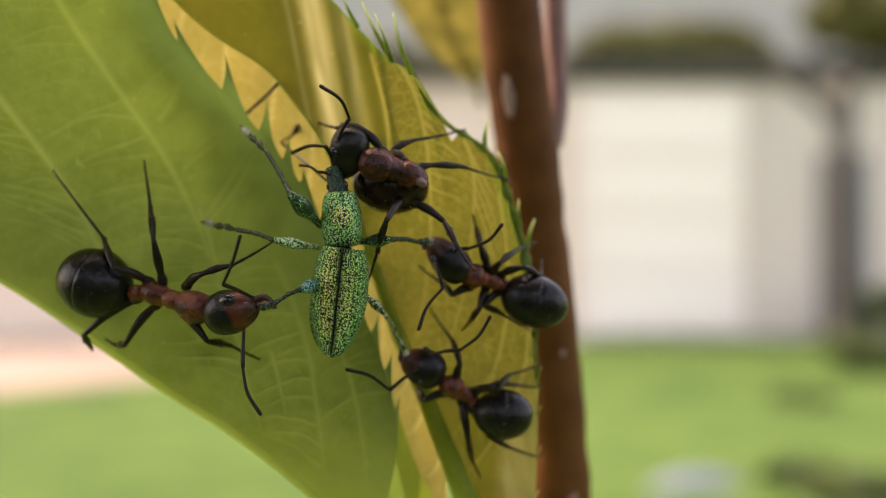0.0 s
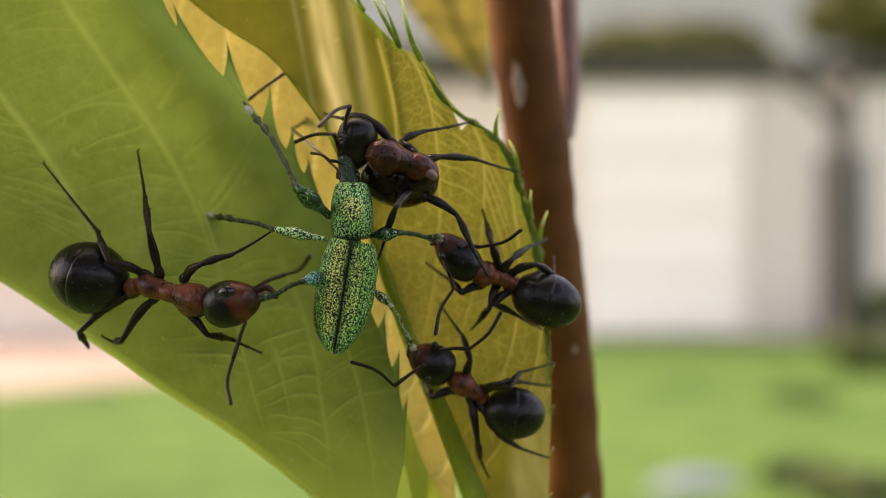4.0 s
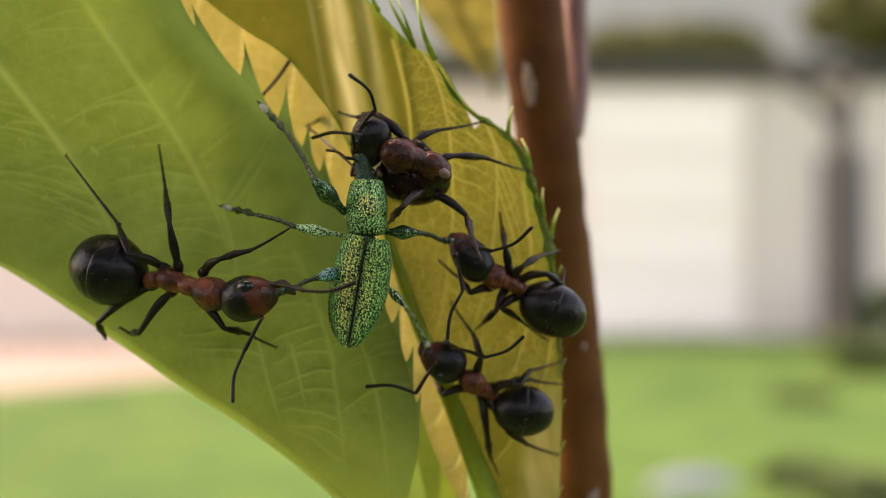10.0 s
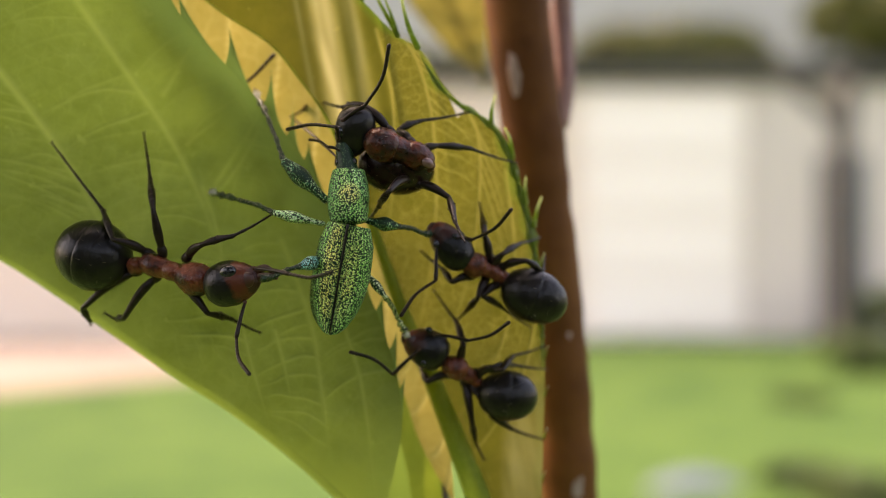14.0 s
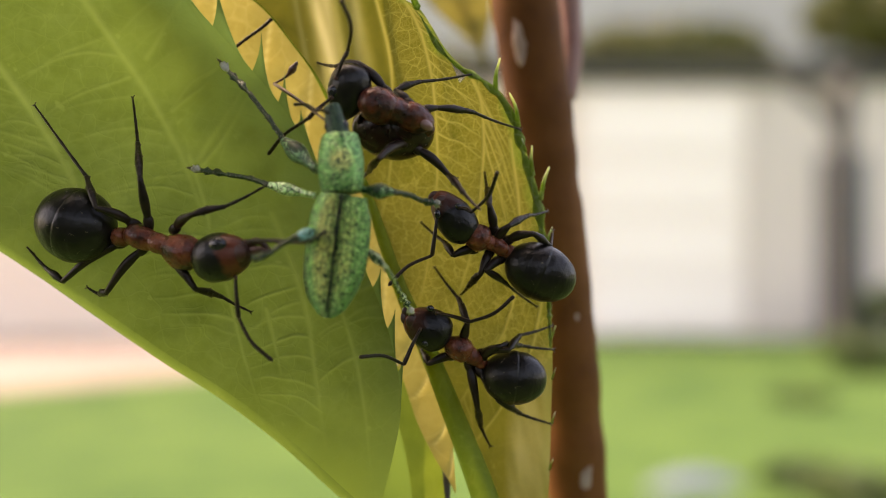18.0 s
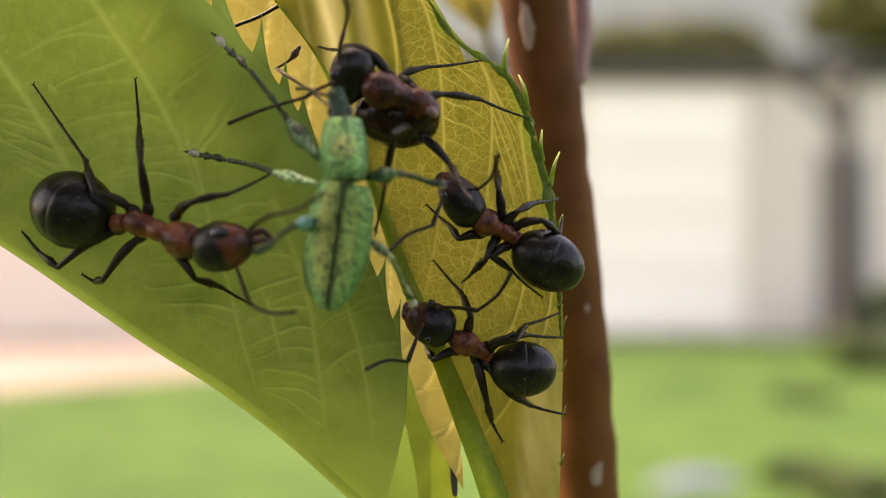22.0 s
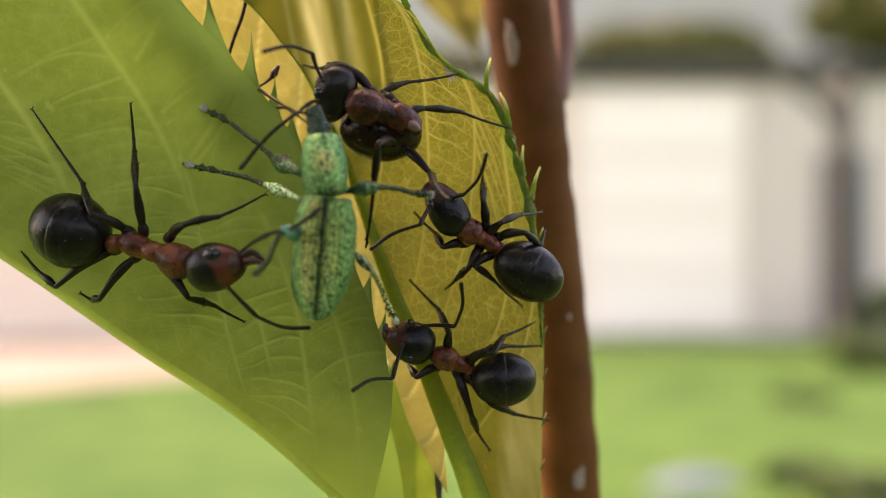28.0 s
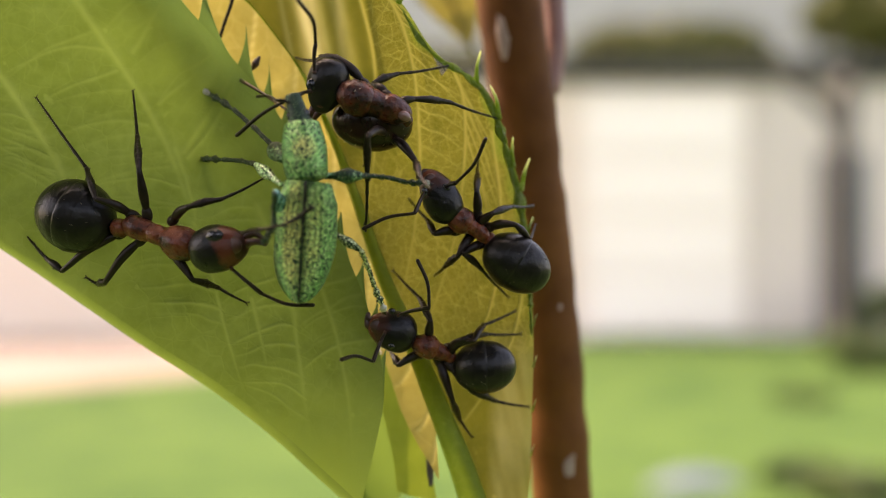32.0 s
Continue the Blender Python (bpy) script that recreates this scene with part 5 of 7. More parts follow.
ant4 = ant(V(0.63, 1.30, -5.07), "small dark ant on yellow leaf, biting the weevil's leg",
           gaster=(V(3.60, 1.49, -6.27), V(1.25, 1.40, -5.94), 0.96),
           petiole=(V(0.99, 1.40, -5.26), V(1.39, 1.40, -5.67), 0.26),
           hind=(V(0.49, 1.20, -4.97), V(1.30, 1.30, -5.52), 0.34),
           fore=(V(-0.09, 1.10, -4.65), V(0.89, 1.20, -5.19), 0.46),
           head=(V(0.08, 1.10, -4.56), V(-1.52, 0.90, -3.67), 0.80),
           eye=((V(-0.70, 0.52, -3.36), V(-0.44, 0.52, -3.44), 0.12), (V(-0.92, 0.52, -4.58), V(-0.70, 0.52, -4.72), 0.12)),
           jaws=([V(-1.33, 0.90, -3.65), V(-1.50, 0.80, -3.51), V(-1.44, 0.80, -3.33)], [V(-1.37, 0.90, -3.92), V(-1.55, 0.80, -3.78), V(-1.57, 0.80, -3.56)]),
           legs={"fore_up": (V(0.54, 1.40, -4.82), V(0.75, 0.70, -3.99), V(0.47, 1.70, -3.14), V(-0.37, 2.77, -1.99)),
                 "mid_up": (V(1.16, 1.40, -5.17), V(2.19, 0.40, -4.97), V(2.67, 1.50, -4.56), V(3.98, 2.60, -4.33)),
                 "hind_up": (V(1.21, 1.40, -5.35), V(1.84, 0.50, -4.85), V(2.73, 1.70, -4.94), V(4.01, 2.57, -5.23)),
                 "fore_low": (V(0.27, 1.50, -5.19), V(-0.71, 1.10, -5.45), V(-0.90, 1.80, -5.13), V(-1.13, 2.62, -4.59)),
                 "mid_low": (V(0.76, 1.50, -5.50), V(1.03, 1.40, -7.19), V(1.14, 2.30, -7.98), V(1.47, 2.51, -8.76)),
                 "hind_low": (V(1.12, 1.50, -5.77), V(1.83, 1.20, -6.93), V(2.64, 2.10, -7.54), V(3.81, 2.50, -8.02))},
           feelers={"low": (V(-0.96, 0.40, -4.13), V(-1.74, 0.20, -5.25), V(-3.60, 0.50, -4.63)),
                    "high": (V(-0.35, 0.40, -3.57), V(0.86, -0.30, -3.85), V(2.47, -0.30, -3.12))},
           seed=61, head_mat=DARK_HEAD)

# ---- the weevil ----
weevil = base("weevil", V(-3.69, -1.30, 0.44), "metallic green and gold weevil, stretched between four ants", "beetle")
SUTURE_A, SUTURE_B = V(-3.43, -2.40, 0.61), V(-4.05, -1.90, -3.37)


def wing_case(side):
    """One half of the back: domed, shouldered in front and drawn to a rounded point behind."""
    bm = bmesh.new()
    along, flank, stria, pit = (bm.verts.layers.float.new(k) for k in ("along", "flank", "stria", "pit"))
    axis = SUTURE_B - SUTURE_A
    t = axis.normalized()
    across = t.cross(Vector((0, 1, 0))).normalized() * side
    rows, cols = 70, 26
    grid = []
    for k in range(rows):
        u = k / (rows - 1)
        half = 0.97 * (min(1.0, 0.82 + 1.1 * u) if u < 0.16 else 1.0) * math.sqrt(max(0.0, 1 - max(0.0, (u - 0.42) / 0.58) ** 2.3)) * (0.96 + 0.10 * math.sin(math.pi * min(1.0, u * 1.15)))
        row = []
        for j in range(cols):
            v = j / (cols - 1)
            ang = v * math.radians(105)
            w = half * math.sin(ang) / 1.0
            rise = half * 0.80 * (math.cos(ang) - 0.15) - (0.10 * max(0.0, 1 - v / 0.06))
            rise -= 0.016 * (0.5 + 0.5 * math.cos(v * 9.6 * 2 * math.pi)) * (1 if v > 0.08 else 0)
            p = SUTURE_A + axis * u + across * ((w + 0.012) * 1e-3) + Vector((0, -1, 0)) * ((rise - half * 0.68) * 1e-3)
            vt = bm.verts.new(p)
            vt[along] = min(1.0, 1.6 * max(0.0, 1 - abs(v - 0.20) / 0.22)) * max(0.0, 1 - abs(u - 0.45) / 0.62) * (1.9 if side < 0 else 1.5 * max(0.0, 1 - v / 0.45)) * (0.65 + 0.6 * noise.noise(Vector((u * 6, v * 5, side))))
            vt[flank] = min(1.0, max(0.0, (v - 0.42) * 1.5) + max(0.0, u - 0.6) * 0.8)
            vt[stria], vt[pit] = v * 9.6, u * 34
            row.append(vt)
        grid.append(row)
    for p, q in zip(grid, grid[1:]):
        for j in range(cols - 1):
            bm.faces.new((p[j], p[j + 1], q[j + 1], q[j]))
    part("wing_case", bm, WING_SCALES, weevil, "green wing case of fine scales with a gold band")


wing_case(-1)
wing_case(1)
bm = bmesh.new()
tube(bm, [SUTURE_A.lerp(SUTURE_B, k / 20) + Vector((0, -0.00002 * math.sin(math.pi * k / 20), 0)) for k in range(20)], (0.05, 0.035), 8)
part("suture", bm, BLACK, weevil, "black seam between the wing cases")
bm = bmesh.new()
blob(bm, V(-3.56, -1.10, 0.82), V(-4.13, -0.90, -3.37), 0.98, lambda u: max(0.0, 1 - abs(2 * u - 1) ** 3) ** 0.6, 0.8, 24, 24)
part("belly", bm, LEG_SCALES, weevil)


def collar_shape(u):
    return (0.67 + 0.36 * math.sin(math.pi * (0.08 + 0.76 * u))) * min(1.0, 0.86 + 7 * u) * min(1.0, 0.8 + 5 * (1 - u))


def collar_gold(bm):
    along = bm.verts.layers.float["along"]
    flank = bm.verts.layers.float.new("flank")
    for v in bm.verts:
        d = (v.co - V(-3.43, -2.10, 1.75)).length * 1e3
        v[along] = max(0.0, 1.5 - d / 0.32)
        v[flank] = min(1.0, max(0.0, abs(v.co.x - V(-3.43, -2.10, 1.75).x) * 1e3 - 0.25) * 1.6)


bm = bmesh.new()
blob(bm, V(-3.54, -1.40, 2.66), V(-3.49, -1.50, 0.67), 0.74, collar_shape, 0.9, 40, 36, rough=0.03)
collar_gold(bm)
part("pronotum", bm, SCALES, weevil, "rounded green collar with a gold spot")
bm = bmesh.new()
blob(bm, V(-3.56, -1.40, 2.49), V(-3.80, -1.30, 3.63), 0.42, lambda u: 1.0 - 0.38 * u if 0.02 < u < 0.98 else 0.5, 0.9, 20, 18)
skull = part("head", bm, DARK_SCALES, weevil, "short dark speckled snout")
for c in (V(-3.90, -1.45, 2.89), V(-3.36, -1.45, 2.93)):
    bm = bmesh.new()
    blob(bm, c + Vector((0, 0, 0.00017)), c - Vector((0, 0, 0.00017)), 0.13, oval, 1.0, 14, 12)
    part("eye", bm, EYE_MAT, skull)


def weevil_leg(key, pts, thigh, skin, pads=True, shin=None, patch=False):
    a, b, c, d = pts
    bm = bmesh.new()
    line = curve([a, a.lerp(b, 0.5), b], 16)
    tube(bm, line, [thigh * (0.42 + 0.58 * math.exp(-((k / 15 - 0.62) / 0.26) ** 2)) for k in range(16)], 14)
    if patch:
        for f in bm.faces:
            p = f.calc_center_median()
            u = (p - a).dot(b - a) / (b - a).length_squared
            off = p - a.lerp(b, u)
            f.material_index = 1 if ((u - 0.60) / 0.16) ** 2 + ((off.x + off.z) * 1e3 / 0.24 - 0.6) ** 2 < 1 else 0
    leg = part("leg", bm, (skin, DARK_SCALES), weevil, "green scaly swollen thigh" + (" with a black patch" if patch else ""), a)
    bm = bmesh.new()
    line = curve([b, b.lerp(c, 0.5) + Vector((0, 0, 0.00006)), c], 30)
    wide = [0.074 + 0.02 * abs(k / 15 - 1) ** 2 for k in range(30)]
    tip = d + (d - c).normalized() * 0.3e-3
    foot = [c.lerp(tip, (k + 1) / 24) for k in range(24)]
    lobes = [0.045 + 0.075 * math.exp(-((k / 24 - 0.2) / 0.09) ** 2) + 0.085 * math.exp(-((k / 24 - 0.45) / 0.09) ** 2)
             + 0.10 * math.exp(-((k / 24 - 0.72) / 0.07) ** 2) - 0.02 * (k > 20) for k in range(24)]
    tube(bm, line + foot, wide + lobes, 10)
    if pads:
        for f in bm.faces:
            u = (f.calc_center_median() - c).dot(tip - c) / (tip - c).length_squared
            f.material_index = 2 if u > 0.86 else 1 if u > 0.64 else 0
    bristles(bm, line, 0.12, 0.08, random.Random(7))
    low = part("shin", bm, (shin or SHIN, SHOE, LEG), leg, "speckled bristly shin with a pale foot pad", b)
    LIMB[weevil.name, key] = (leg, low)


weevil_leg("fore_left", (V(-4.32, -1.30, 1.49), V(-5.87, -1.90, 2.87), V(-6.73, -0.44, 4.48), V(-7.64, 1.55, 5.64)), 0.34, LEG_SCALES, patch=True)
weevil_leg("mid_left", (V(-4.42, -1.20, 0.65), V(-6.11, -1.90, 0.95), V(-7.60, -0.33, 1.40), V(-9.15, 1.46, 1.77)), 0.22, MINT)
weevil_leg("hind_left", (V(-4.32, -0.90, -0.61), V(-4.99, -2.60, -0.87), V(-5.85, -1.99, -1.22), V(-6.29, -2.05, -1.34)), 0.26, TURQUOISE, pads=False)
weevil_leg("fore_right", (V(-2.92, -1.20, 0.82), V(-1.72, -1.40, 0.61), V(-0.91, -0.10, 0.43), V(-0.48, 0.40, 0.37)), 0.27, LEG_SCALES, patch=True)
weevil_leg("hind_right", (V(-2.94, -0.90, -1.00), V(-2.17, -0.70, -1.98), V(-1.70, 0.30, -2.86), V(-1.33, 0.80, -3.56)), 0.17, PALE_SCALES, shin=PALE_SCALES)
feeler(weevil, (V(-3.87, -1.60, 3.31), V(-4.30, -1.50, 3.44), V(-5.15, -0.20, 3.82)), "low", 0.06)
feeler(weevil, (V(-4.03, -1.30, 3.13), V(-6.37, 3.30, 5.08), V(-5.48, 3.10, 5.82)), "high", 0.06, DARK_RED, 2.6)


# the ant behind the green leaf: only a feeler comes out past the edge
ant5 = base("ant", V(-7.15, 2.10, 6.06), "dark ant hidden behind green leaf, one feeler showing", "ant", "ants pulling at the weevil")
bm = bmesh.new()
tube(bm, curve([V(-7.15, 2.10, 4.16), V(-7.15, 2.10, 6.06), V(-7.10, 2.10, 7.20), V(-7.20, 2.10, 8.33)], 34), [0.07 * (0.85 + 0.3 * k / 34) * (1 if k % 3 else 0.85) for k in range(34)], 8)
part("antenna", bm, LEG, ant5)
bm = bmesh.new()
blob(bm, V(-7.15, 2.10, 3.06), V(-7.15, 2.10, 4.36), 0.26, head_shape, 0.6, 24, 20)
part("head", bm, DARK_HEAD, ant5)


def bend(thing, key, upper, lower):
    """Turns a limb's two pieces about their joints: rows of seconds and degrees."""
    for ob, rows in zip(LIMB[thing.name, key], (upper, lower)):
        x, y, z = ob.location
        walk(ob, [(t, pose(x, y, z, rx, ry, rz)) for t, rx, ry, rz in rows])


def motions():
    walk(weevil, [
        (0.0, spot(-3.695, -1.300, 0.452, 0, -2.09)),
        (0.5, spot(-3.637, -1.300, 0.457, 0, -1.58)),
        (1.0, spot(-3.612, -1.300, 0.471, 0, -1.05)),
        (1.5, spot(-3.616, -1.300, 0.422, 0, -1.04)),
        (2.0, spot(-3.636, -1.300, 0.451, 0, -0.09)),
        (2.5, spot(-3.634, -1.300, 0.413, 0, 0.37)),
        (3.0, spot(-3.637, -1.300, 0.423, 0, 0.28)),
        (3.5, spot(-3.615, -1.300, 0.430, 0, 0.75)),
        (5.5, spot(-3.607, -1.300, 0.466, 0, 0.93)),
        (6.0, spot(-3.592, -1.300, 0.435, 0, 0.89)),
        (6.5, spot(-3.628, -1.300, 0.455, 0, 0.87)),
        (7.0, spot(-3.640, -1.300, 0.431, 0, 0.82)),
        (7.5, spot(-3.643, -1.300, 0.436, 0, 0.82)),
        (8.0, spot(-3.674, -1.300, 0.424, 0, 0.74)),
        (8.5, spot(-3.665, -1.300, 0.429, 0, 0.74)),
        (9.0, spot(-3.662, -1.300, 0.459, 0, 0.73)),
        (9.5, spot(-3.657, -1.300, 0.461, 0, 1.25)),
        (10.0, spot(-3.656, -1.300, 0.458, 0, 1.35)),
        (10.5, spot(-3.595, -1.300, 0.462, 0, 1.38)),
        (11.0, spot(-3.613, -1.300, 0.472, 0, 1.35)),
        (11.5, spot(-3.633, -1.300, 0.483, 0, 0.40)),
        (12.0, spot(-3.676, -1.300, 0.455, 0, 0.26)),
        (12.5, spot(-3.652, -1.300, 0.475, 0, 0.35)),
        (13.0, spot(-3.692, -1.300, 0.440, 0, 0.00)),
        (13.5, spot(-3.686, -1.300, 0.424, 0, 0.34)),
        (14.0, spot(-3.700, -1.300, 0.395, 0, 1.30)),
        (14.5, spot(-3.688, -1.300, 0.381, 0, 1.75)),
        (16.5, spot(-3.602, -2.700, 0.333, 0, 0.23)),
        (17.0, spot(-3.570, -2.700, 0.308, 0, -1.25)),
        (17.5, spot(-3.596, -2.700, 0.301, 0, -1.29)),
        (18.0, spot(-3.596, -2.700, 0.293, 0, -1.35)),
        (18.5, spot(-3.597, -2.700, 0.314, 0, -1.01)),
        (19.0, spot(-3.663, -2.700, 0.282, 0, -1.26)),
        (19.5, spot(-3.642, -2.700, 0.240, 0, -0.86)),
        (20.0, spot(-3.612, -2.700, 0.212, 0, -0.82)),
        (20.5, spot(-3.638, -2.700, 0.206, 0, -1.21)),
        (21.0, spot(-3.622, -2.700, 0.190, 0, -0.85)),
        (21.5, spot(-3.617, -2.700, 0.195, 0, -0.87)),
        (22.0, spot(-3.630, -2.700, 0.170, 0, -0.44)),
        (22.5, spot(-3.664, -2.700, 0.173, 0, -0.38)),
        (23.0, spot(-3.736, -2.700, 0.196, 0, -0.42)),
        (23.5, spot(-3.768, -2.700, 0.218, 0, -0.32)),
        (24.0, spot(-3.804, -2.700, 0.272, 0, -1.52)),
        (24.5, spot(-3.815, -2.700, 0.233, 0, -1.57)),
        (25.0, spot(-3.824, -2.700, 0.198, 0, -1.64)),
        (25.5, spot(-3.792, -2.700, 0.160, 0, -2.17)),
        (27.5, spot(-3.734, -2.700, 0.246, 0, -2.67)),
        (28.0, spot(-3.751, -2.700, 0.232, 0, -3.11)),
        (28.5, spot(-3.776, -2.700, 0.234, 0, -3.56)),
        (29.0, spot(-3.775, -2.700, 0.266, 0, -3.14)),
        (29.5, spot(-3.861, -2.700, 0.291, 0, -2.72)),
        (30.0, spot(-3.966, -2.700, 0.273, 0, -2.69)),
        (30.5, spot(-4.019, -2.700, 0.299, 0, -3.14)),
        (31.0, spot(-4.065, -2.700, 0.315, 0, -4.40)),
        (31.5, spot(-4.098, -2.700, 0.390, 0, -3.98)),
        (32.0, spot(-4.139, -2.700, 0.377, 0, -4.44))])
    walk(ant1, [
        (0.0, spot(-10.121, -0.978, -1.250, 0, -0.42)),
        (0.5, spot(-10.142, -0.978, -1.282, 0, -1.28)),
        (1.0, spot(-10.120, -0.978, -1.268, 0, -1.06)),
        (1.5, spot(-10.107, -0.978, -1.306, 0, -1.23)),
        (2.0, spot(-10.130, -0.978, -1.226, 0, -0.19)),
        (2.5, spot(-10.116, -0.978, -1.236, 0, -0.62)),
        (3.0, spot(-10.106, -0.978, -1.202, 0, -0.45)),
        (3.5, spot(-10.146, -0.978, -1.198, 0, -1.67)),
        (5.5, spot(-10.244, -0.978, -1.203, 0, -1.82)),
        (6.0, spot(-10.237, -0.978, -1.209, 0, -1.44)),
        (6.5, spot(-10.258, -0.978, -1.181, 0, -0.85)),
        (7.0, spot(-10.228, -0.978, -1.185, 0, -1.14)),
        (7.5, spot(-10.225, -0.978, -1.173, 0, -0.93)),
        (8.0, spot(-10.231, -0.978, -1.163, 0, -0.67)),
        (8.5, spot(-10.222, -0.978, -1.133, 0, -0.74)),
        (9.0, spot(-10.207, -0.978, -1.135, 0, -0.75)),
        (9.5, spot(-10.177, -0.978, -1.096, 0, -0.10)),
        (10.0, spot(-10.184, -0.978, -1.124, 0, -0.52)),
        (10.5, spot(-10.166, -0.978, -1.178, 0, -0.06)),
        (11.0, spot(-10.215, -0.978, -1.128, 0, -0.09)),
        (11.5, spot(-10.196, -0.978, -1.120, 0, -0.32)),
        (12.0, spot(-10.211, -0.978, -1.084, 0, -0.50)),
        (12.5, spot(-10.198, -0.978, -1.096, 0, -0.36)),
        (13.0, spot(-10.234, -0.978, -1.079, 0, 0.00)),
        (13.5, spot(-10.203, -0.978, -1.118, 0, -0.60)),
        (14.0, spot(-10.219, -0.978, -1.093, 0, -0.54)),
        (14.5, spot(-10.206, -0.978, -1.081, 0, 0.28)),
        (16.5, spot(-10.180, -0.978, -1.067, 0, 1.30)),
        (17.0, spot(-10.100, -0.978, -1.063, 0, 0.29)),
        (17.5, spot(-10.104, -0.978, -1.065, 0, 0.71)),
        (18.0, spot(-10.099, -0.978, -1.049, 0, 0.82)),
        (18.5, spot(-10.077, -0.978, -1.028, 0, 0.75)),
        (19.0, spot(-10.120, -0.978, -1.035, 0, 0.75)),
        (19.5, spot(-10.095, -0.978, -1.063, 0, 1.11)),
        (20.0, spot(-10.107, -0.978, -1.063, 0, 1.14)),
        (20.5, spot(-10.089, -0.978, -1.076, 0, 1.81)),
        (21.0, spot(-10.067, -0.978, -1.058, 0, 1.69)),
        (21.5, spot(-10.061, -0.978, -1.044, 0, 1.76)),
        (22.0, spot(-10.005, -0.978, -1.047, 0, 2.43)),
        (22.5, spot(-9.958, -0.978, -1.069, 0, 3.05)),
        (23.0, spot(-9.969, -0.978, -1.106, 0, 3.15)),
        (23.5, spot(-9.945, -0.978, -1.199, 0, 2.03)),
        (24.0, spot(-9.939, -0.978, -1.235, 0, 1.97)),
        (24.5, spot(-9.950, -0.978, -1.201, 0, 2.21)),
        (25.0, spot(-9.973, -0.978, -1.216, 0, 3.15)),
        (25.5, spot(-9.879, -0.978, -1.254, 0, 1.90)),
        (27.5, spot(-9.878, -0.978, -1.265, 0, 1.90)),
        (28.0, spot(-9.943, -0.978, -1.295, 0, 2.28)),
        (28.5, spot(-9.847, -0.978, -1.278, 0, 2.95)),
        (29.0, spot(-9.769, -0.978, -1.254, 0, 3.29)),
        (29.5, spot(-9.742, -0.978, -1.221, 0, 3.49)),
        (30.0, spot(-9.743, -0.978, -1.250, 0, 3.19)),
        (30.5, spot(-9.677, -0.978, -1.200, 0, 2.81)),
        (31.0, spot(-9.733, -0.978, -1.192, 0, 2.08)),
        (31.5, spot(-9.690, -0.978, -1.100, 0, 1.87)),
        (32.0, spot(-9.683, -0.978, -1.089, 0, 1.52))])
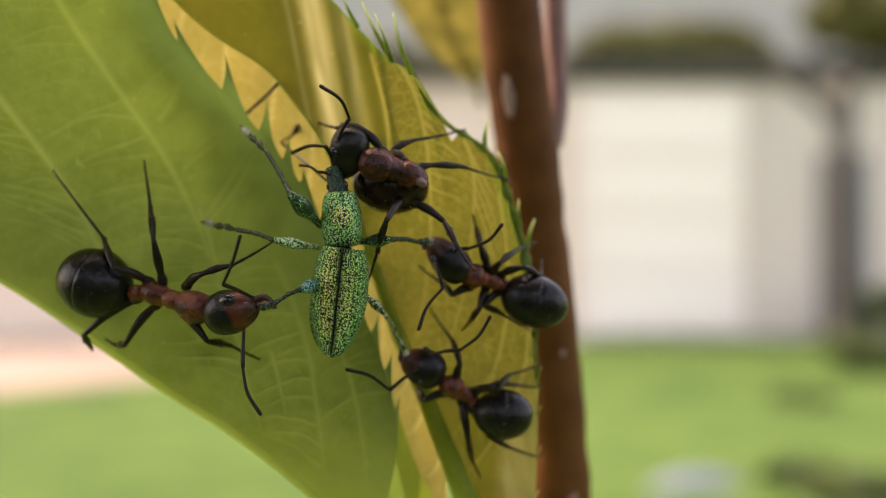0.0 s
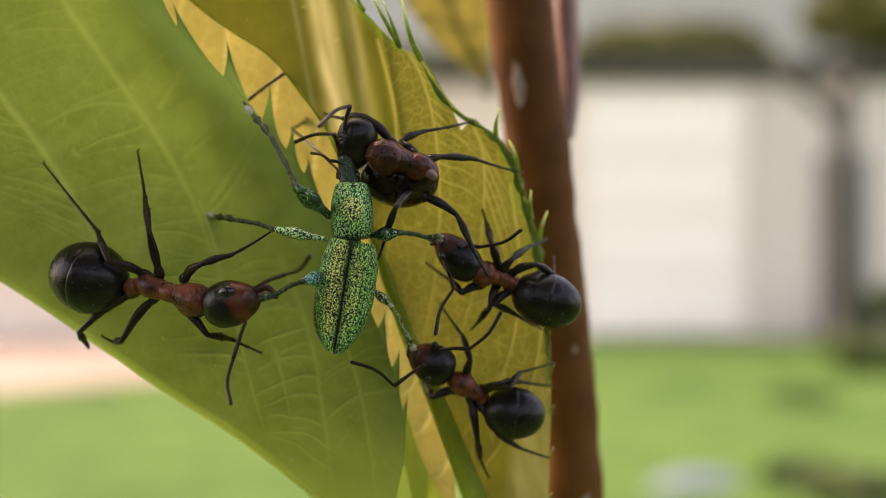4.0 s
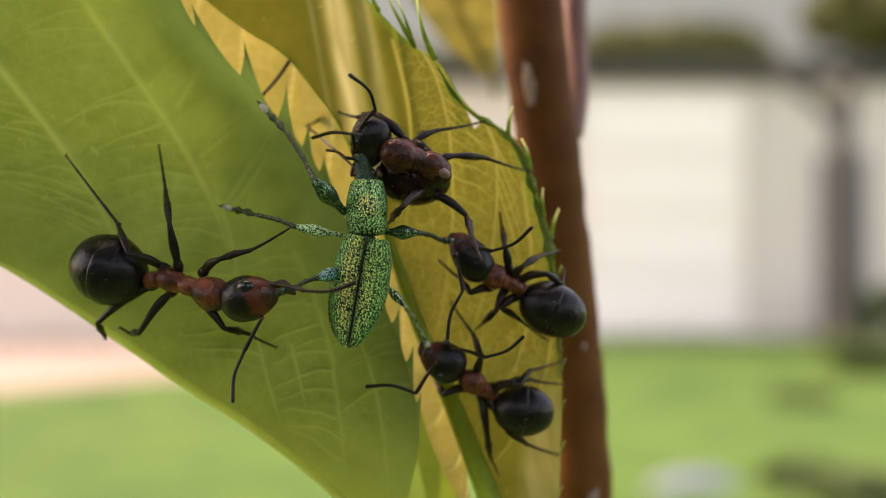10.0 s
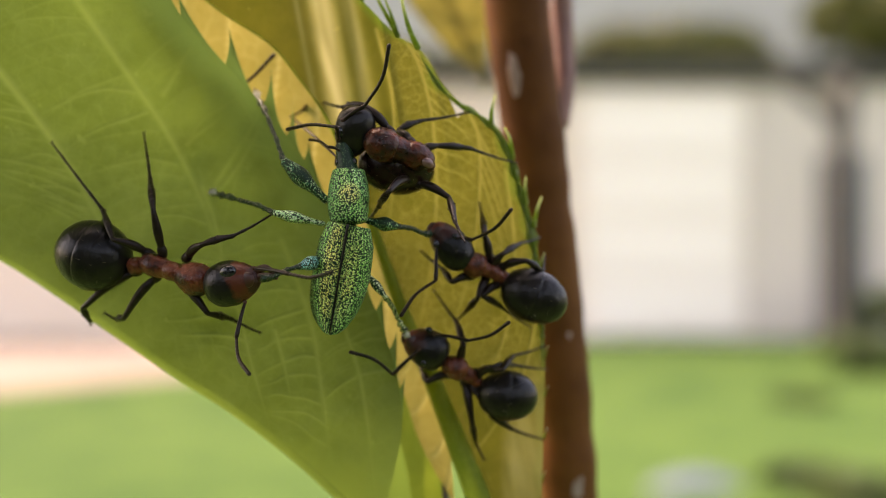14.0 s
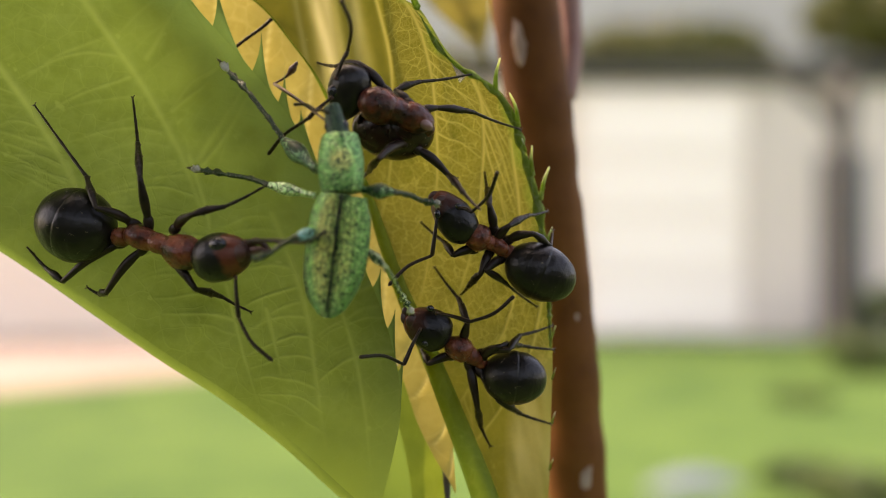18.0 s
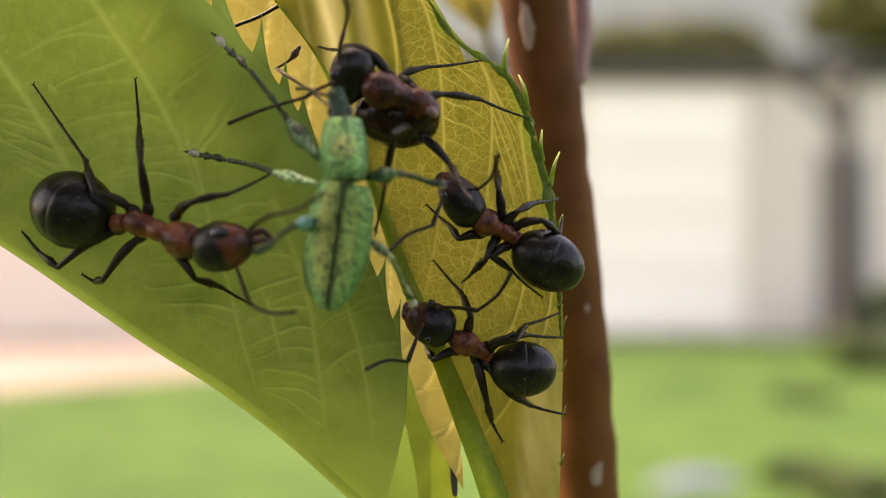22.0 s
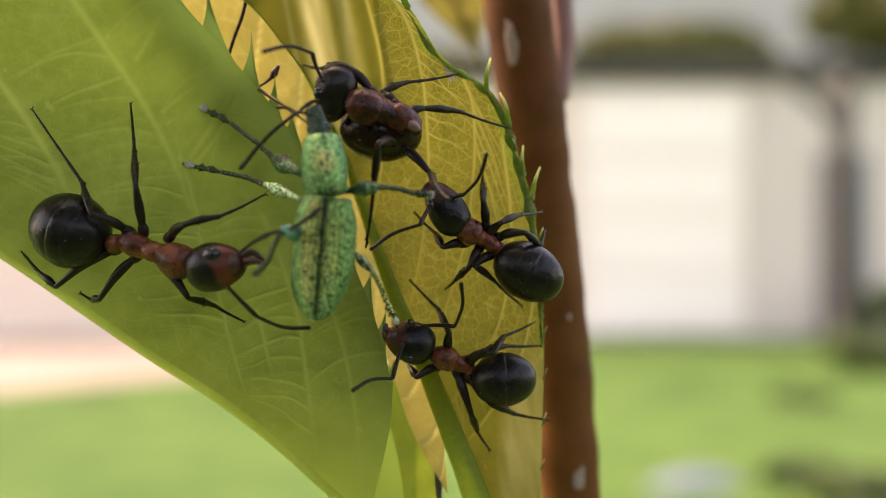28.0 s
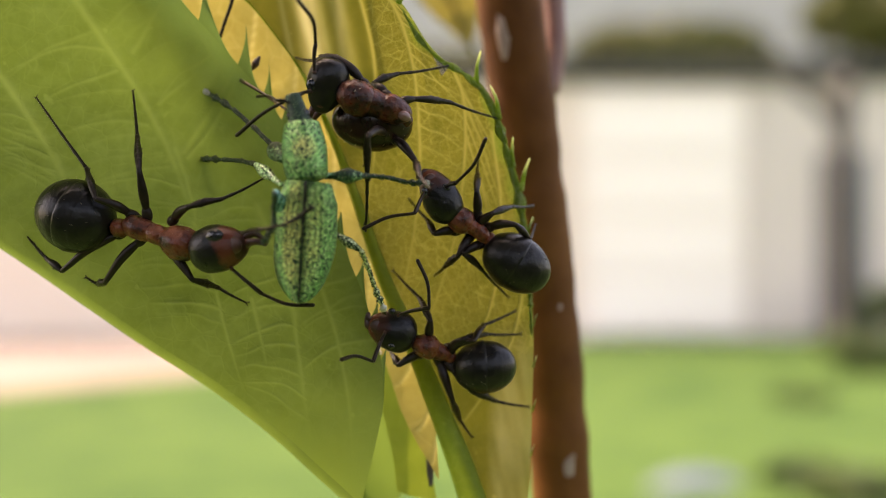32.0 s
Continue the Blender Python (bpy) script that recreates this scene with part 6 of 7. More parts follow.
    walk(ant2, [
        (0.0, spot(-1.985, -0.900, 3.711, 0, -0.98)),
        (0.5, spot(-1.991, -0.900, 3.642, 0, -0.98)),
        (1.0, spot(-1.998, -0.900, 3.608, 0, -0.98)),
        (1.5, spot(-1.966, -0.900, 3.543, 0, -0.98)),
        (2.0, spot(-1.976, -0.900, 3.602, 0, -0.98)),
        (2.5, spot(-1.975, -0.900, 3.587, 0, -0.98)),
        (3.0, spot(-1.950, -0.900, 3.593, 0, -0.98)),
        (3.5, spot(-1.958, -0.900, 3.614, 0, -0.98)),
        (5.5, spot(-1.958, -0.900, 3.614, 0, -0.98)),
        (6.0, spot(-1.965, -0.900, 3.634, 0, 0.18)),
        (6.5, spot(-1.980, -0.900, 3.638, 0, -0.64)),
        (7.0, spot(-1.979, -0.900, 3.606, 0, -0.86)),
        (7.5, spot(-1.983, -0.900, 3.600, 0, 0.05)),
        (8.0, spot(-1.998, -0.900, 3.583, 0, -0.17)),
        (8.5, spot(-1.996, -0.900, 3.588, 0, -0.02)),
        (9.0, spot(-2.000, -0.900, 3.578, 0, -0.04)),
        (9.5, spot(-2.001, -0.900, 3.599, 0, -0.48)),
        (10.0, spot(-2.016, -0.900, 3.594, 0, -0.58)),
        (10.5, spot(-1.984, -0.900, 3.562, 0, -1.44)),
        (11.0, spot(-1.997, -0.900, 3.569, 0, -0.93)),
        (11.5, spot(-2.004, -0.900, 3.540, 0, -1.31)),
        (12.0, spot(-1.984, -0.900, 3.549, 0, -0.28)),
        (12.5, spot(-1.982, -0.900, 3.575, 0, 0.16)),
        (13.0, spot(-1.991, -0.900, 3.517, 0, 0.00)),
        (13.5, spot(-1.956, -0.900, 3.508, 0, -0.96)),
        (14.0, spot(-1.974, -0.900, 3.519, 0, -0.35)),
        (14.5, spot(-1.985, -0.900, 3.525, 0, -2.04)),
        (16.5, spot(-2.017, -0.900, 3.522, 0, -1.21)),
        (17.0, spot(-2.050, -0.900, 3.622, 0, 0.81)),
        (17.5, spot(-2.072, -0.900, 3.640, 0, 0.92)),
        (18.0, spot(-2.014, -0.900, 3.638, 0, 0.23)),
        (18.5, spot(-1.984, -0.900, 3.638, 0, 0.14)),
        (19.0, spot(-2.053, -0.900, 3.585, 0, -0.26)),
        (19.5, spot(-2.037, -0.900, 3.533, 0, -0.82)),
        (20.0, spot(-2.038, -0.900, 3.477, 0, -0.53)),
        (20.5, spot(-2.042, -0.900, 3.506, 0, 0.04)),
        (21.0, spot(-2.018, -0.900, 3.481, 0, 0.17)),
        (21.5, spot(-2.038, -0.900, 3.492, 0, -0.25)),
        (22.0, spot(-2.049, -0.900, 3.503, 0, 1.03)),
        (22.5, spot(-2.041, -0.900, 3.540, 0, 1.61)),
        (23.0, spot(-2.059, -0.900, 3.549, 0, 0.74)),
        (23.5, spot(-2.097, -0.900, 3.543, 0, 0.17)),
        (24.0, spot(-2.103, -0.900, 3.566, 0, 0.17)),
        (24.5, spot(-2.102, -0.900, 3.572, 0, 0.43)),
        (25.0, spot(-2.113, -0.900, 3.570, 0, 0.23)),
        (25.5, spot(-2.091, -0.900, 3.528, 0, -0.50)),
        (27.5, spot(-2.067, -0.900, 3.588, 0, -0.45)),
        (28.0, spot(-2.113, -0.900, 3.596, 0, -0.78)),
        (28.5, spot(-2.122, -0.900, 3.572, 0, -0.41)),
        (29.0, spot(-2.095, -0.900, 3.595, 0, 0.05)),
        (29.5, spot(-2.073, -0.900, 3.612, 0, 0.28)),
        (30.0, spot(-2.124, -0.900, 3.626, 0, 0.32)),
        (30.5, spot(-2.119, -0.900, 3.630, 0, -0.18)),
        (31.0, spot(-2.130, -0.900, 3.625, 0, -0.80)),
        (31.5, spot(-2.117, -0.900, 3.623, 0, -0.34)),
        (32.0, spot(-2.137, -0.900, 3.631, 0, -1.07))])
    walk(ant3, [
        (0.0, spot(1.691, 0.800, -0.562, 0, -4.73)),
        (0.5, spot(1.708, 0.800, -0.603, 0, -4.73)),
        (1.0, spot(1.721, 0.800, -0.573, 0, -4.73)),
        (1.5, spot(1.698, 0.800, -0.581, 0, -4.73)),
        (2.0, spot(1.660, 0.800, -0.599, 0, -4.73)),
        (2.5, spot(1.657, 0.800, -0.625, 0, -4.73)),
        (3.0, spot(1.644, 0.800, -0.660, 0, -4.73)),
        (3.5, spot(1.660, 0.800, -0.709, 0, -4.73)),
        (5.5, spot(1.660, 0.800, -0.709, 0, -2.15)),
        (6.0, spot(1.654, 0.800, -0.754, 0, -1.16)),
        (6.5, spot(1.643, 0.800, -0.780, 0, -0.53)),
        (7.0, spot(1.631, 0.800, -0.803, 0, 0.75)),
        (7.5, spot(1.636, 0.800, -0.835, 0, 1.34)),
        (8.0, spot(1.615, 0.800, -0.887, 0, 1.61)),
        (8.5, spot(1.586, 0.800, -0.919, 0, 1.41)),
        (9.0, spot(1.580, 0.800, -0.959, 0, 1.96)),
        (9.5, spot(1.576, 0.800, -0.971, 0, 2.15)),
        (10.0, spot(1.552, 0.800, -0.993, 0, 2.05)),
        (10.5, spot(1.569, 0.800, -0.974, 0, 0.89)),
        (11.0, spot(1.537, 0.800, -0.943, 0, 0.81)),
        (11.5, spot(1.504, 0.800, -0.977, 0, 0.36)),
        (12.0, spot(1.479, 0.800, -1.046, 0, 0.64)),
        (12.5, spot(1.482, 0.800, -1.001, 0, 0.49)),
        (13.0, spot(1.458, 0.800, -1.038, 0, 0.00)),
        (13.5, spot(1.497, 0.800, -1.008, 0, -0.12)),
        (14.0, spot(1.488, 0.800, -1.034, 0, 0.54)),
        (14.5, spot(1.473, 0.800, -1.048, 0, 0.51)),
        (16.5, spot(1.473, 0.800, -1.048, 0, 0.51)),
        (17.0, spot(1.518, 0.800, -1.028, 0, 0.80)),
        (17.5, spot(1.478, 0.800, -0.973, 0, -0.04)),
        (18.0, spot(1.491, 0.800, -0.996, 0, 1.69)),
        (18.5, spot(1.449, 0.800, -1.037, 0, 3.85)),
        (19.0, spot(1.466, 0.800, -1.070, 0, -0.42)),
        (19.5, spot(1.471, 0.800, -1.002, 0, -0.47)),
        (20.0, spot(1.485, 0.800, -0.976, 0, 0.61)),
        (20.5, spot(1.474, 0.800, -0.968, 0, 2.72)),
        (21.0, spot(1.445, 0.800, -0.997, 0, 5.41)),
        (21.5, spot(1.466, 0.800, -0.925, 0, 4.23)),
        (22.0, spot(1.437, 0.800, -0.928, 0, 4.44)),
        (22.5, spot(1.407, 0.800, -0.974, 0, 6.12)),
        (23.0, spot(1.436, 0.800, -0.957, 0, 5.11)),
        (23.5, spot(1.439, 0.800, -0.928, 0, 4.13)),
        (24.0, spot(1.412, 0.800, -0.850, 0, 5.07)),
        (24.5, spot(1.409, 0.800, -0.823, 0, 7.56)),
        (25.0, spot(1.415, 0.800, -0.852, 0, 7.58)),
        (25.5, spot(1.435, 0.800, -0.874, 0, 7.58)),
        (27.5, spot(1.500, 0.800, -0.813, 0, 7.42)),
        (28.0, spot(1.498, 0.800, -0.808, 0, 6.74)),
        (28.5, spot(1.517, 0.800, -0.829, 0, 7.50)),
        (29.0, spot(1.531, 0.800, -0.803, 0, 3.72)),
        (29.5, spot(1.517, 0.800, -0.823, 0, 6.06)),
        (30.0, spot(1.498, 0.800, -0.813, 0, 5.12)),
        (30.5, spot(1.474, 0.800, -0.785, 0, 4.43)),
        (31.0, spot(1.500, 0.800, -0.775, 0, 3.85)),
        (31.5, spot(1.490, 0.800, -0.789, 0, 5.44)),
        (32.0, spot(1.527, 0.800, -0.780, 0, 10.36))])
    walk(ant4, [
        (0.0, spot(0.747, 1.300, -4.956, 0, -1.23)),
        (0.5, spot(0.774, 1.300, -4.934, 0, -2.43)),
        (1.0, spot(0.779, 1.300, -4.948, 0, -2.56)),
        (1.5, spot(0.781, 1.300, -4.918, 0, -3.40)),
        (2.0, spot(0.724, 1.300, -4.972, 0, -1.14)),
        (2.5, spot(0.735, 1.300, -4.954, 0, -2.22)),
        (3.0, spot(0.696, 1.300, -4.956, 0, -1.08)),
        (3.5, spot(0.720, 1.300, -4.934, 0, 0.03)),
        (5.5, spot(0.721, 1.300, -4.920, 0, -2.07)),
        (6.0, spot(0.707, 1.300, -4.925, 0, -0.95)),
        (6.5, spot(0.712, 1.300, -4.944, 0, -1.87)),
        (7.0, spot(0.705, 1.300, -4.936, 0, -1.71)),
        (7.5, spot(0.705, 1.300, -4.910, 0, -2.93)),
        (8.0, spot(0.654, 1.300, -5.039, 0, -1.98)),
        (8.5, spot(0.650, 1.300, -5.019, 0, -1.10)),
        (9.0, spot(0.640, 1.300, -5.027, 0, -0.05)),
        (9.5, spot(0.632, 1.300, -5.022, 0, 0.13)),
        (10.0, spot(0.632, 1.300, -5.043, 0, -0.12)),
        (10.5, spot(0.648, 1.300, -5.036, 0, -0.95)),
        (11.0, spot(0.646, 1.300, -5.025, 0, -1.08)),
        (11.5, spot(0.631, 1.300, -5.060, 0, -1.08)),
        (12.0, spot(0.577, 1.300, -5.108, 0, -0.35)),
        (12.5, spot(0.649, 1.300, -5.030, 0, -1.39)),
        (13.0, spot(0.626, 1.300, -5.073, 0, 0.00)),
        (13.5, spot(0.647, 1.300, -5.034, 0, -1.13)),
        (14.0, spot(0.660, 1.300, -5.034, 0, -1.34)),
        (14.5, spot(0.645, 1.300, -5.073, 0, 0.85)),
        (16.5, spot(0.645, 1.300, -5.112, 0, -1.03)),
        (17.0, spot(0.729, 1.300, -5.045, 0, -2.21)),
        (17.5, spot(0.712, 1.300, -5.029, 0, -1.93)),
        (18.0, spot(0.710, 1.300, -5.039, 0, -1.96)),
        (18.5, spot(0.687, 1.300, -5.048, 0, -0.92)),
        (19.0, spot(0.661, 1.300, -5.062, 0, -1.89)),
        (19.5, spot(0.678, 1.300, -5.081, 0, -3.11)),
        (20.0, spot(0.679, 1.300, -5.092, 0, -2.71)),
        (20.5, spot(0.684, 1.300, -5.079, 0, -3.75)),
        (21.0, spot(0.683, 1.300, -5.094, 0, -3.95)),
        (21.5, spot(0.679, 1.300, -5.051, 0, -4.75)),
        (22.0, spot(0.618, 1.300, -5.125, 0, -5.51)),
        (22.5, spot(0.610, 1.300, -5.156, 0, -4.67)),
        (23.0, spot(0.570, 1.300, -5.206, 0, -4.68)),
        (23.5, spot(0.567, 1.300, -5.233, 0, -5.84)),
        (24.0, spot(0.565, 1.300, -5.253, 0, -5.04)),
        (24.5, spot(0.571, 1.300, -5.248, 0, -7.02)),
        (25.0, spot(0.566, 1.300, -5.272, 0, -8.33)),
        (25.5, spot(0.571, 1.300, -5.278, 0, -7.84)),
        (27.5, spot(0.527, 1.300, -5.322, 0, -9.09)),
        (28.0, spot(0.529, 1.300, -5.342, 0, -9.82)),
        (28.5, spot(0.503, 1.300, -5.378, 0, -10.60)),
        (29.0, spot(0.438, 1.300, -5.352, 0, -10.54)),
        (29.5, spot(0.365, 1.300, -5.363, 0, -11.81)),
        (30.0, spot(0.279, 1.300, -5.414, 0, -11.12)),
        (30.5, spot(0.241, 1.300, -5.351, 0, -11.79)),
        (31.0, spot(0.246, 1.300, -5.349, 0, -11.89)),
        (31.5, spot(0.162, 1.300, -5.380, 0, -9.38)),
        (32.0, spot(0.172, 1.300, -5.360, 0, -10.02))])
    walk(ant5, [
        (0.0, spot(-7.601, 2.100, 6.156, 0, 45.0)),
        (2.0, spot(-7.331, 2.100, 6.419, 0, 26.6)),
        (3.0, spot(-7.164, 2.100, 6.542, 0, 39.4)),
        (6.0, spot(-7.322, 2.100, 6.560, 0, 57.5)),
        (8.0, spot(-7.975, 2.100, 6.058, 0, 42.0)),
        (10.0, spot(-7.967, 2.100, 6.076, 0, 38.8)),
        (12.0, spot(-7.975, 2.100, 6.021, 0, 35.2)),
        (14.0, spot(-8.428, 2.100, 5.879, 0, 47.8)),
        (17.0, spot(-7.634, 2.100, 6.440, 0, 54.7)),
        (18.0, spot(-7.677, 2.100, 6.425, 0, 50.8)),
        (20.0, spot(-7.209, 2.100, 6.616, 0, 64.5)),
        (22.0, spot(-8.010, 2.100, 6.288, 0, 65.5)),
        (24.0, spot(-7.299, 2.100, 6.581, 0, 43.9)),
        (28.0, spot(-7.611, 2.100, 6.463, 0, 17.1)),
        (30.0, spot(-8.196, 2.100, 6.552, 0, 16.0)),
        (32.0, spot(-7.832, 2.100, 6.684, 0, 16.0))])
    # the big ant's lowest foot is hooked round the leaf's edge, until it reaches out along it
    leg, shin = LIMB[ant1.name, "hind_low"]
    spread = Vector((-1.4, 0.3, 1.1)).rotation_difference(Vector((-0.5, 1.4, -0.5)))
    x, y, z = shin.location
    turns = [(t, [math.degrees(w) for w in spread.copy().slerp(spread.inverted() @ spread, 1 - u).to_euler()]) for t, u in ((0.0, 1.0), (14.5, 1.0), (16.0, 0.55), (17.5, 0.0), (32.0, 0.0))]
    walk(shin, [(t, pose(x, y, z, *w)) for t, w in turns])
    bend(ant1, "low", [(0.0, 6, -13, 4), (1.0, 4, -6, 2), (2.0, -16, -10, 11), (3.0, -1, -7, 3), (6.0, 8, 19, -10), (7.0, 9, 18, -10), (8.0, -2, 4, -2), (9.0, 6, 9, -5), (10.0, 13, 14, -8), (11.0, 15, 5, -5), (12.0, -7, 1, 1), (13.0, 0, 0, 0), (14.0, 1, -3, 1), (17.0, 22, -10, -2), (18.0, 24, -18, 0), (19.0, 24, -23, 1), (20.0, -3, -29, 15), (21.0, -6, -33, 19), (22.0, -4, -33, 18), (23.0, -21, -28, 25), (24.0, -23, -33, 30), (25.0, -33, -45, 46), (28.0, 22, -59, 12), (29.0, 21, -60, 13), (30.0, 21, -60, 13), (31.0, 19, -65, 16), (32.0, 20, -64, 15)],
         [(0.0, -25, -1, -3), (1.0, -24, 1, -3), (2.0, -25, 5, -3), (3.0, -60, -8, -6), (6.0, -37, 1, -5), (7.0, -38, 5, -6), (8.0, -19, 0, -3), (9.0, -29, 3, -4), (10.0, -38, 1, -5), (11.0, -39, 6, -6), (12.0, -13, 4, -1), (13.0, -35, -9, -4), (14.0, -52, -18, -3), (17.0, -32, -16, -3), (18.0, -33, -16, -4), (19.0, -32, -19, -3), (20.0, -40, -20, -3), (21.0, -51, -27, -1), (22.0, -56, -36, 2), (23.0, -54, -31, 1), (24.0, -43, -24, -2), (25.0, -69, -12, -5), (28.0, -39, -16, -3), (29.0, -39, -17, -3), (30.0, -39, -15, -4), (31.0, -41, -5, -5), (32.0, -41, -10, -4)])
    bend(ant1, "high", [(0.0, 1, -25, -73), (1.0, 1, -25, -73), (2.0, 1, -27, -73), (3.0, -8, -24, -28), (6.0, 3, 3, 10), (7.0, 3, 4, 8), (8.0, 0, 0, 6), (9.0, 0, 1, -7), (10.0, 3, 5, -3), (11.0, 0, 0, 19), (12.0, 1, 3, -3), (13.0, 0, 0, 0), (14.0, 3, 4, 1), (17.0, 0, -1, 12), (19.0, 0, -1, 3), (21.0, -7, -14, -10), (23.0, -6, -16, -23), (25.0, -7, -18, -25), (28.0, -10, -19, -6), (30.0, -3, -7, -25), (32.0, -2, -4, -20)],
         [(0.0, -27, -30, 54), (1.0, -41, -37, 68), (2.0, -37, -32, 68), (3.0, 0, -1, -3), (6.0, 1, -7, -35), (7.0, -1, -6, -7), (8.0, 1, 2, -22), (9.0, -1, -2, 13), (10.0, -5, -12, 14), (11.0, 0, -5, -17), (12.0, -2, -3, 21), (13.0, 0, 0, 0), (14.0, -1, -6, -6), (17.0, 0, 3, -40), (19.0, -5, -21, -2), (21.0, -2, -4, 13), (23.0, -5, -7, 38), (25.0, -4, -10, 18), (28.0, -3, -6, 24), (30.0, -5, -20, 0), (32.0, -12, -16, 39)])
    bend(ant2, "high", [(0.0, -9, -24, 5), (1.0, -8, -55, -3), (2.0, -5, -65, -9), (3.0, -7, -54, -5), (6.0, -10, -20, 6), (7.0, -10, -44, 0), (8.0, -10, -34, 3), (9.0, -8, -45, -1), (10.0, -8, -14, 6), (11.0, -9, -16, 7), (12.0, -8, -23, 4), (13.0, 0, 0, 0), (14.0, 2, 5, -1), (17.0, -7, -16, 4), (18.0, -7, -30, 1), (19.0, -7, -27, 1), (20.0, -7, -18, 4), (21.0, -8, -24, 3), (22.0, -4, -43, -6), (23.0, -1, -53, -11), (24.0, 6, -66, -21), (25.0, 7, -64, -22), (28.0, 14, -68, -30), (29.0, 14, -66, -30), (30.0, -1, -52, -11), (31.0, -2, -51, -10), (32.0, -3, -48, -8)],
         [(0.0, 80, -9, -27), (1.0, 97, -15, -39), (2.0, 101, -20, -44), (3.0, 118, -15, -53), (6.0, 114, -19, -53), (7.0, 102, -11, -39), (8.0, 110, -18, -49), (9.0, 112, -17, -50), (10.0, 82, -12, -30), (11.0, 65, -6, -20), (12.0, 77, -6, -24), (13.0, 35, 7, -9), (14.0, 27, 6, -7), (17.0, 64, 21, -10), (18.0, 70, 20, -11), (19.0, 56, 10, -13), (20.0, 45, 19, -8), (21.0, 54, 21, -9), (22.0, 78, 33, -4), (23.0, 74, 17, -13), (24.0, 69, -1, -20), (25.0, 71, 0, -20), (28.0, 84, 0, -24), (29.0, 83, 1, -23), (30.0, 90, -4, -29), (31.0, 73, 9, -16), (32.0, 75, 28, -7)])
    bend(ant2, "low", [(0.0, -2, -4, -11), (3.0, -8, -4, -9), (6.0, -8, -2, -4), (9.0, -5, -1, -1), (13.0, -4, 0, 0), (17.0, 57, 11, -45), (18.0, 64, 21, -69), (19.0, 50, 8, -49), (20.0, 31, 0, -29), (21.0, 47, 5, -40), (22.0, 49, 12, -83), (25.0, 44, 8, -86), (28.0, 36, 1, -19), (29.0, 48, 6, -40), (30.0, 50, 6, -28), (31.0, 41, 3, -27), (32.0, 34, 1, -21)],
         [(0.0, 1, 0, 12), (3.0, 5, 2, 12), (6.0, 3, 1, 10), (9.0, 3, 1, 6), (13.0, 2, 1, 5), (17.0, -27, 3, 94), (18.0, -5, -4, 103), (19.0, -26, 0, 82), (20.0, -34, -2, 65), (21.0, -20, -2, 77), (22.0, 47, -24, 100), (25.0, 12, -13, 117), (28.0, -35, 7, 100), (29.0, -33, 9, 110), (30.0, -41, 6, 92), (31.0, -33, 0, 77), (32.0, -32, -3, 63)])
    bend(ant3, "high", [(0.0, -8, -7, 21), (1.0, -14, -11, 18), (2.0, -12, -9, 19), (3.0, -7, -7, 33), (6.0, 2, -3, 33), (7.0, -3, -6, 49), (8.0, 2, 2, -1), (9.0, -1, 0, -4), (10.0, -1, -2, 11), (11.0, -2, -3, 14), (12.0, -1, -2, 13), (13.0, 0, 0, 0), (14.0, 0, -2, 14), (17.0, -2, -2, 3), (18.0, 3, 2, 0), (19.0, -9, -7, 0), (20.0, 2, 1, 1), (21.0, -9, -7, -4), (22.0, -7, -6, -6), (23.0, -12, -11, -17), (24.0, -7, -5, -12), (25.0, -14, -12, -7), (28.0, -17, -15, -5), (29.0, -20, -18, -6), (30.0, -24, -20, 1), (31.0, -38, -21, 29), (32.0, -17, -15, -10)],
         [(0.0, 28, 13, -41), (1.0, 27, 21, -39), (2.0, 25, 16, -35), (3.0, 31, 18, -47), (6.0, 33, 2, -49), (7.0, 40, 7, -62), (8.0, 13, 9, -16), (9.0, 12, 12, -14), (10.0, 19, 4, -28), (11.0, 20, 6, -28), (12.0, 14, 0, -21), (13.0, 0, 0, 0), (14.0, 16, -3, -23), (17.0, 20, -5, -31), (18.0, 19, -17, -30), (19.0, 26, 23, -37), (20.0, 23, 24, -31), (21.0, 23, 25, -29), (22.0, 26, 3, -38), (23.0, 23, 17, -32), (24.0, 24, -4, -36), (25.0, 21, 3, -31), (28.0, 22, 7, -32), (29.0, 17, 7, -24), (30.0, 15, 6, -20), (31.0, 28, 19, -41), (32.0, 14, -1, -20)])
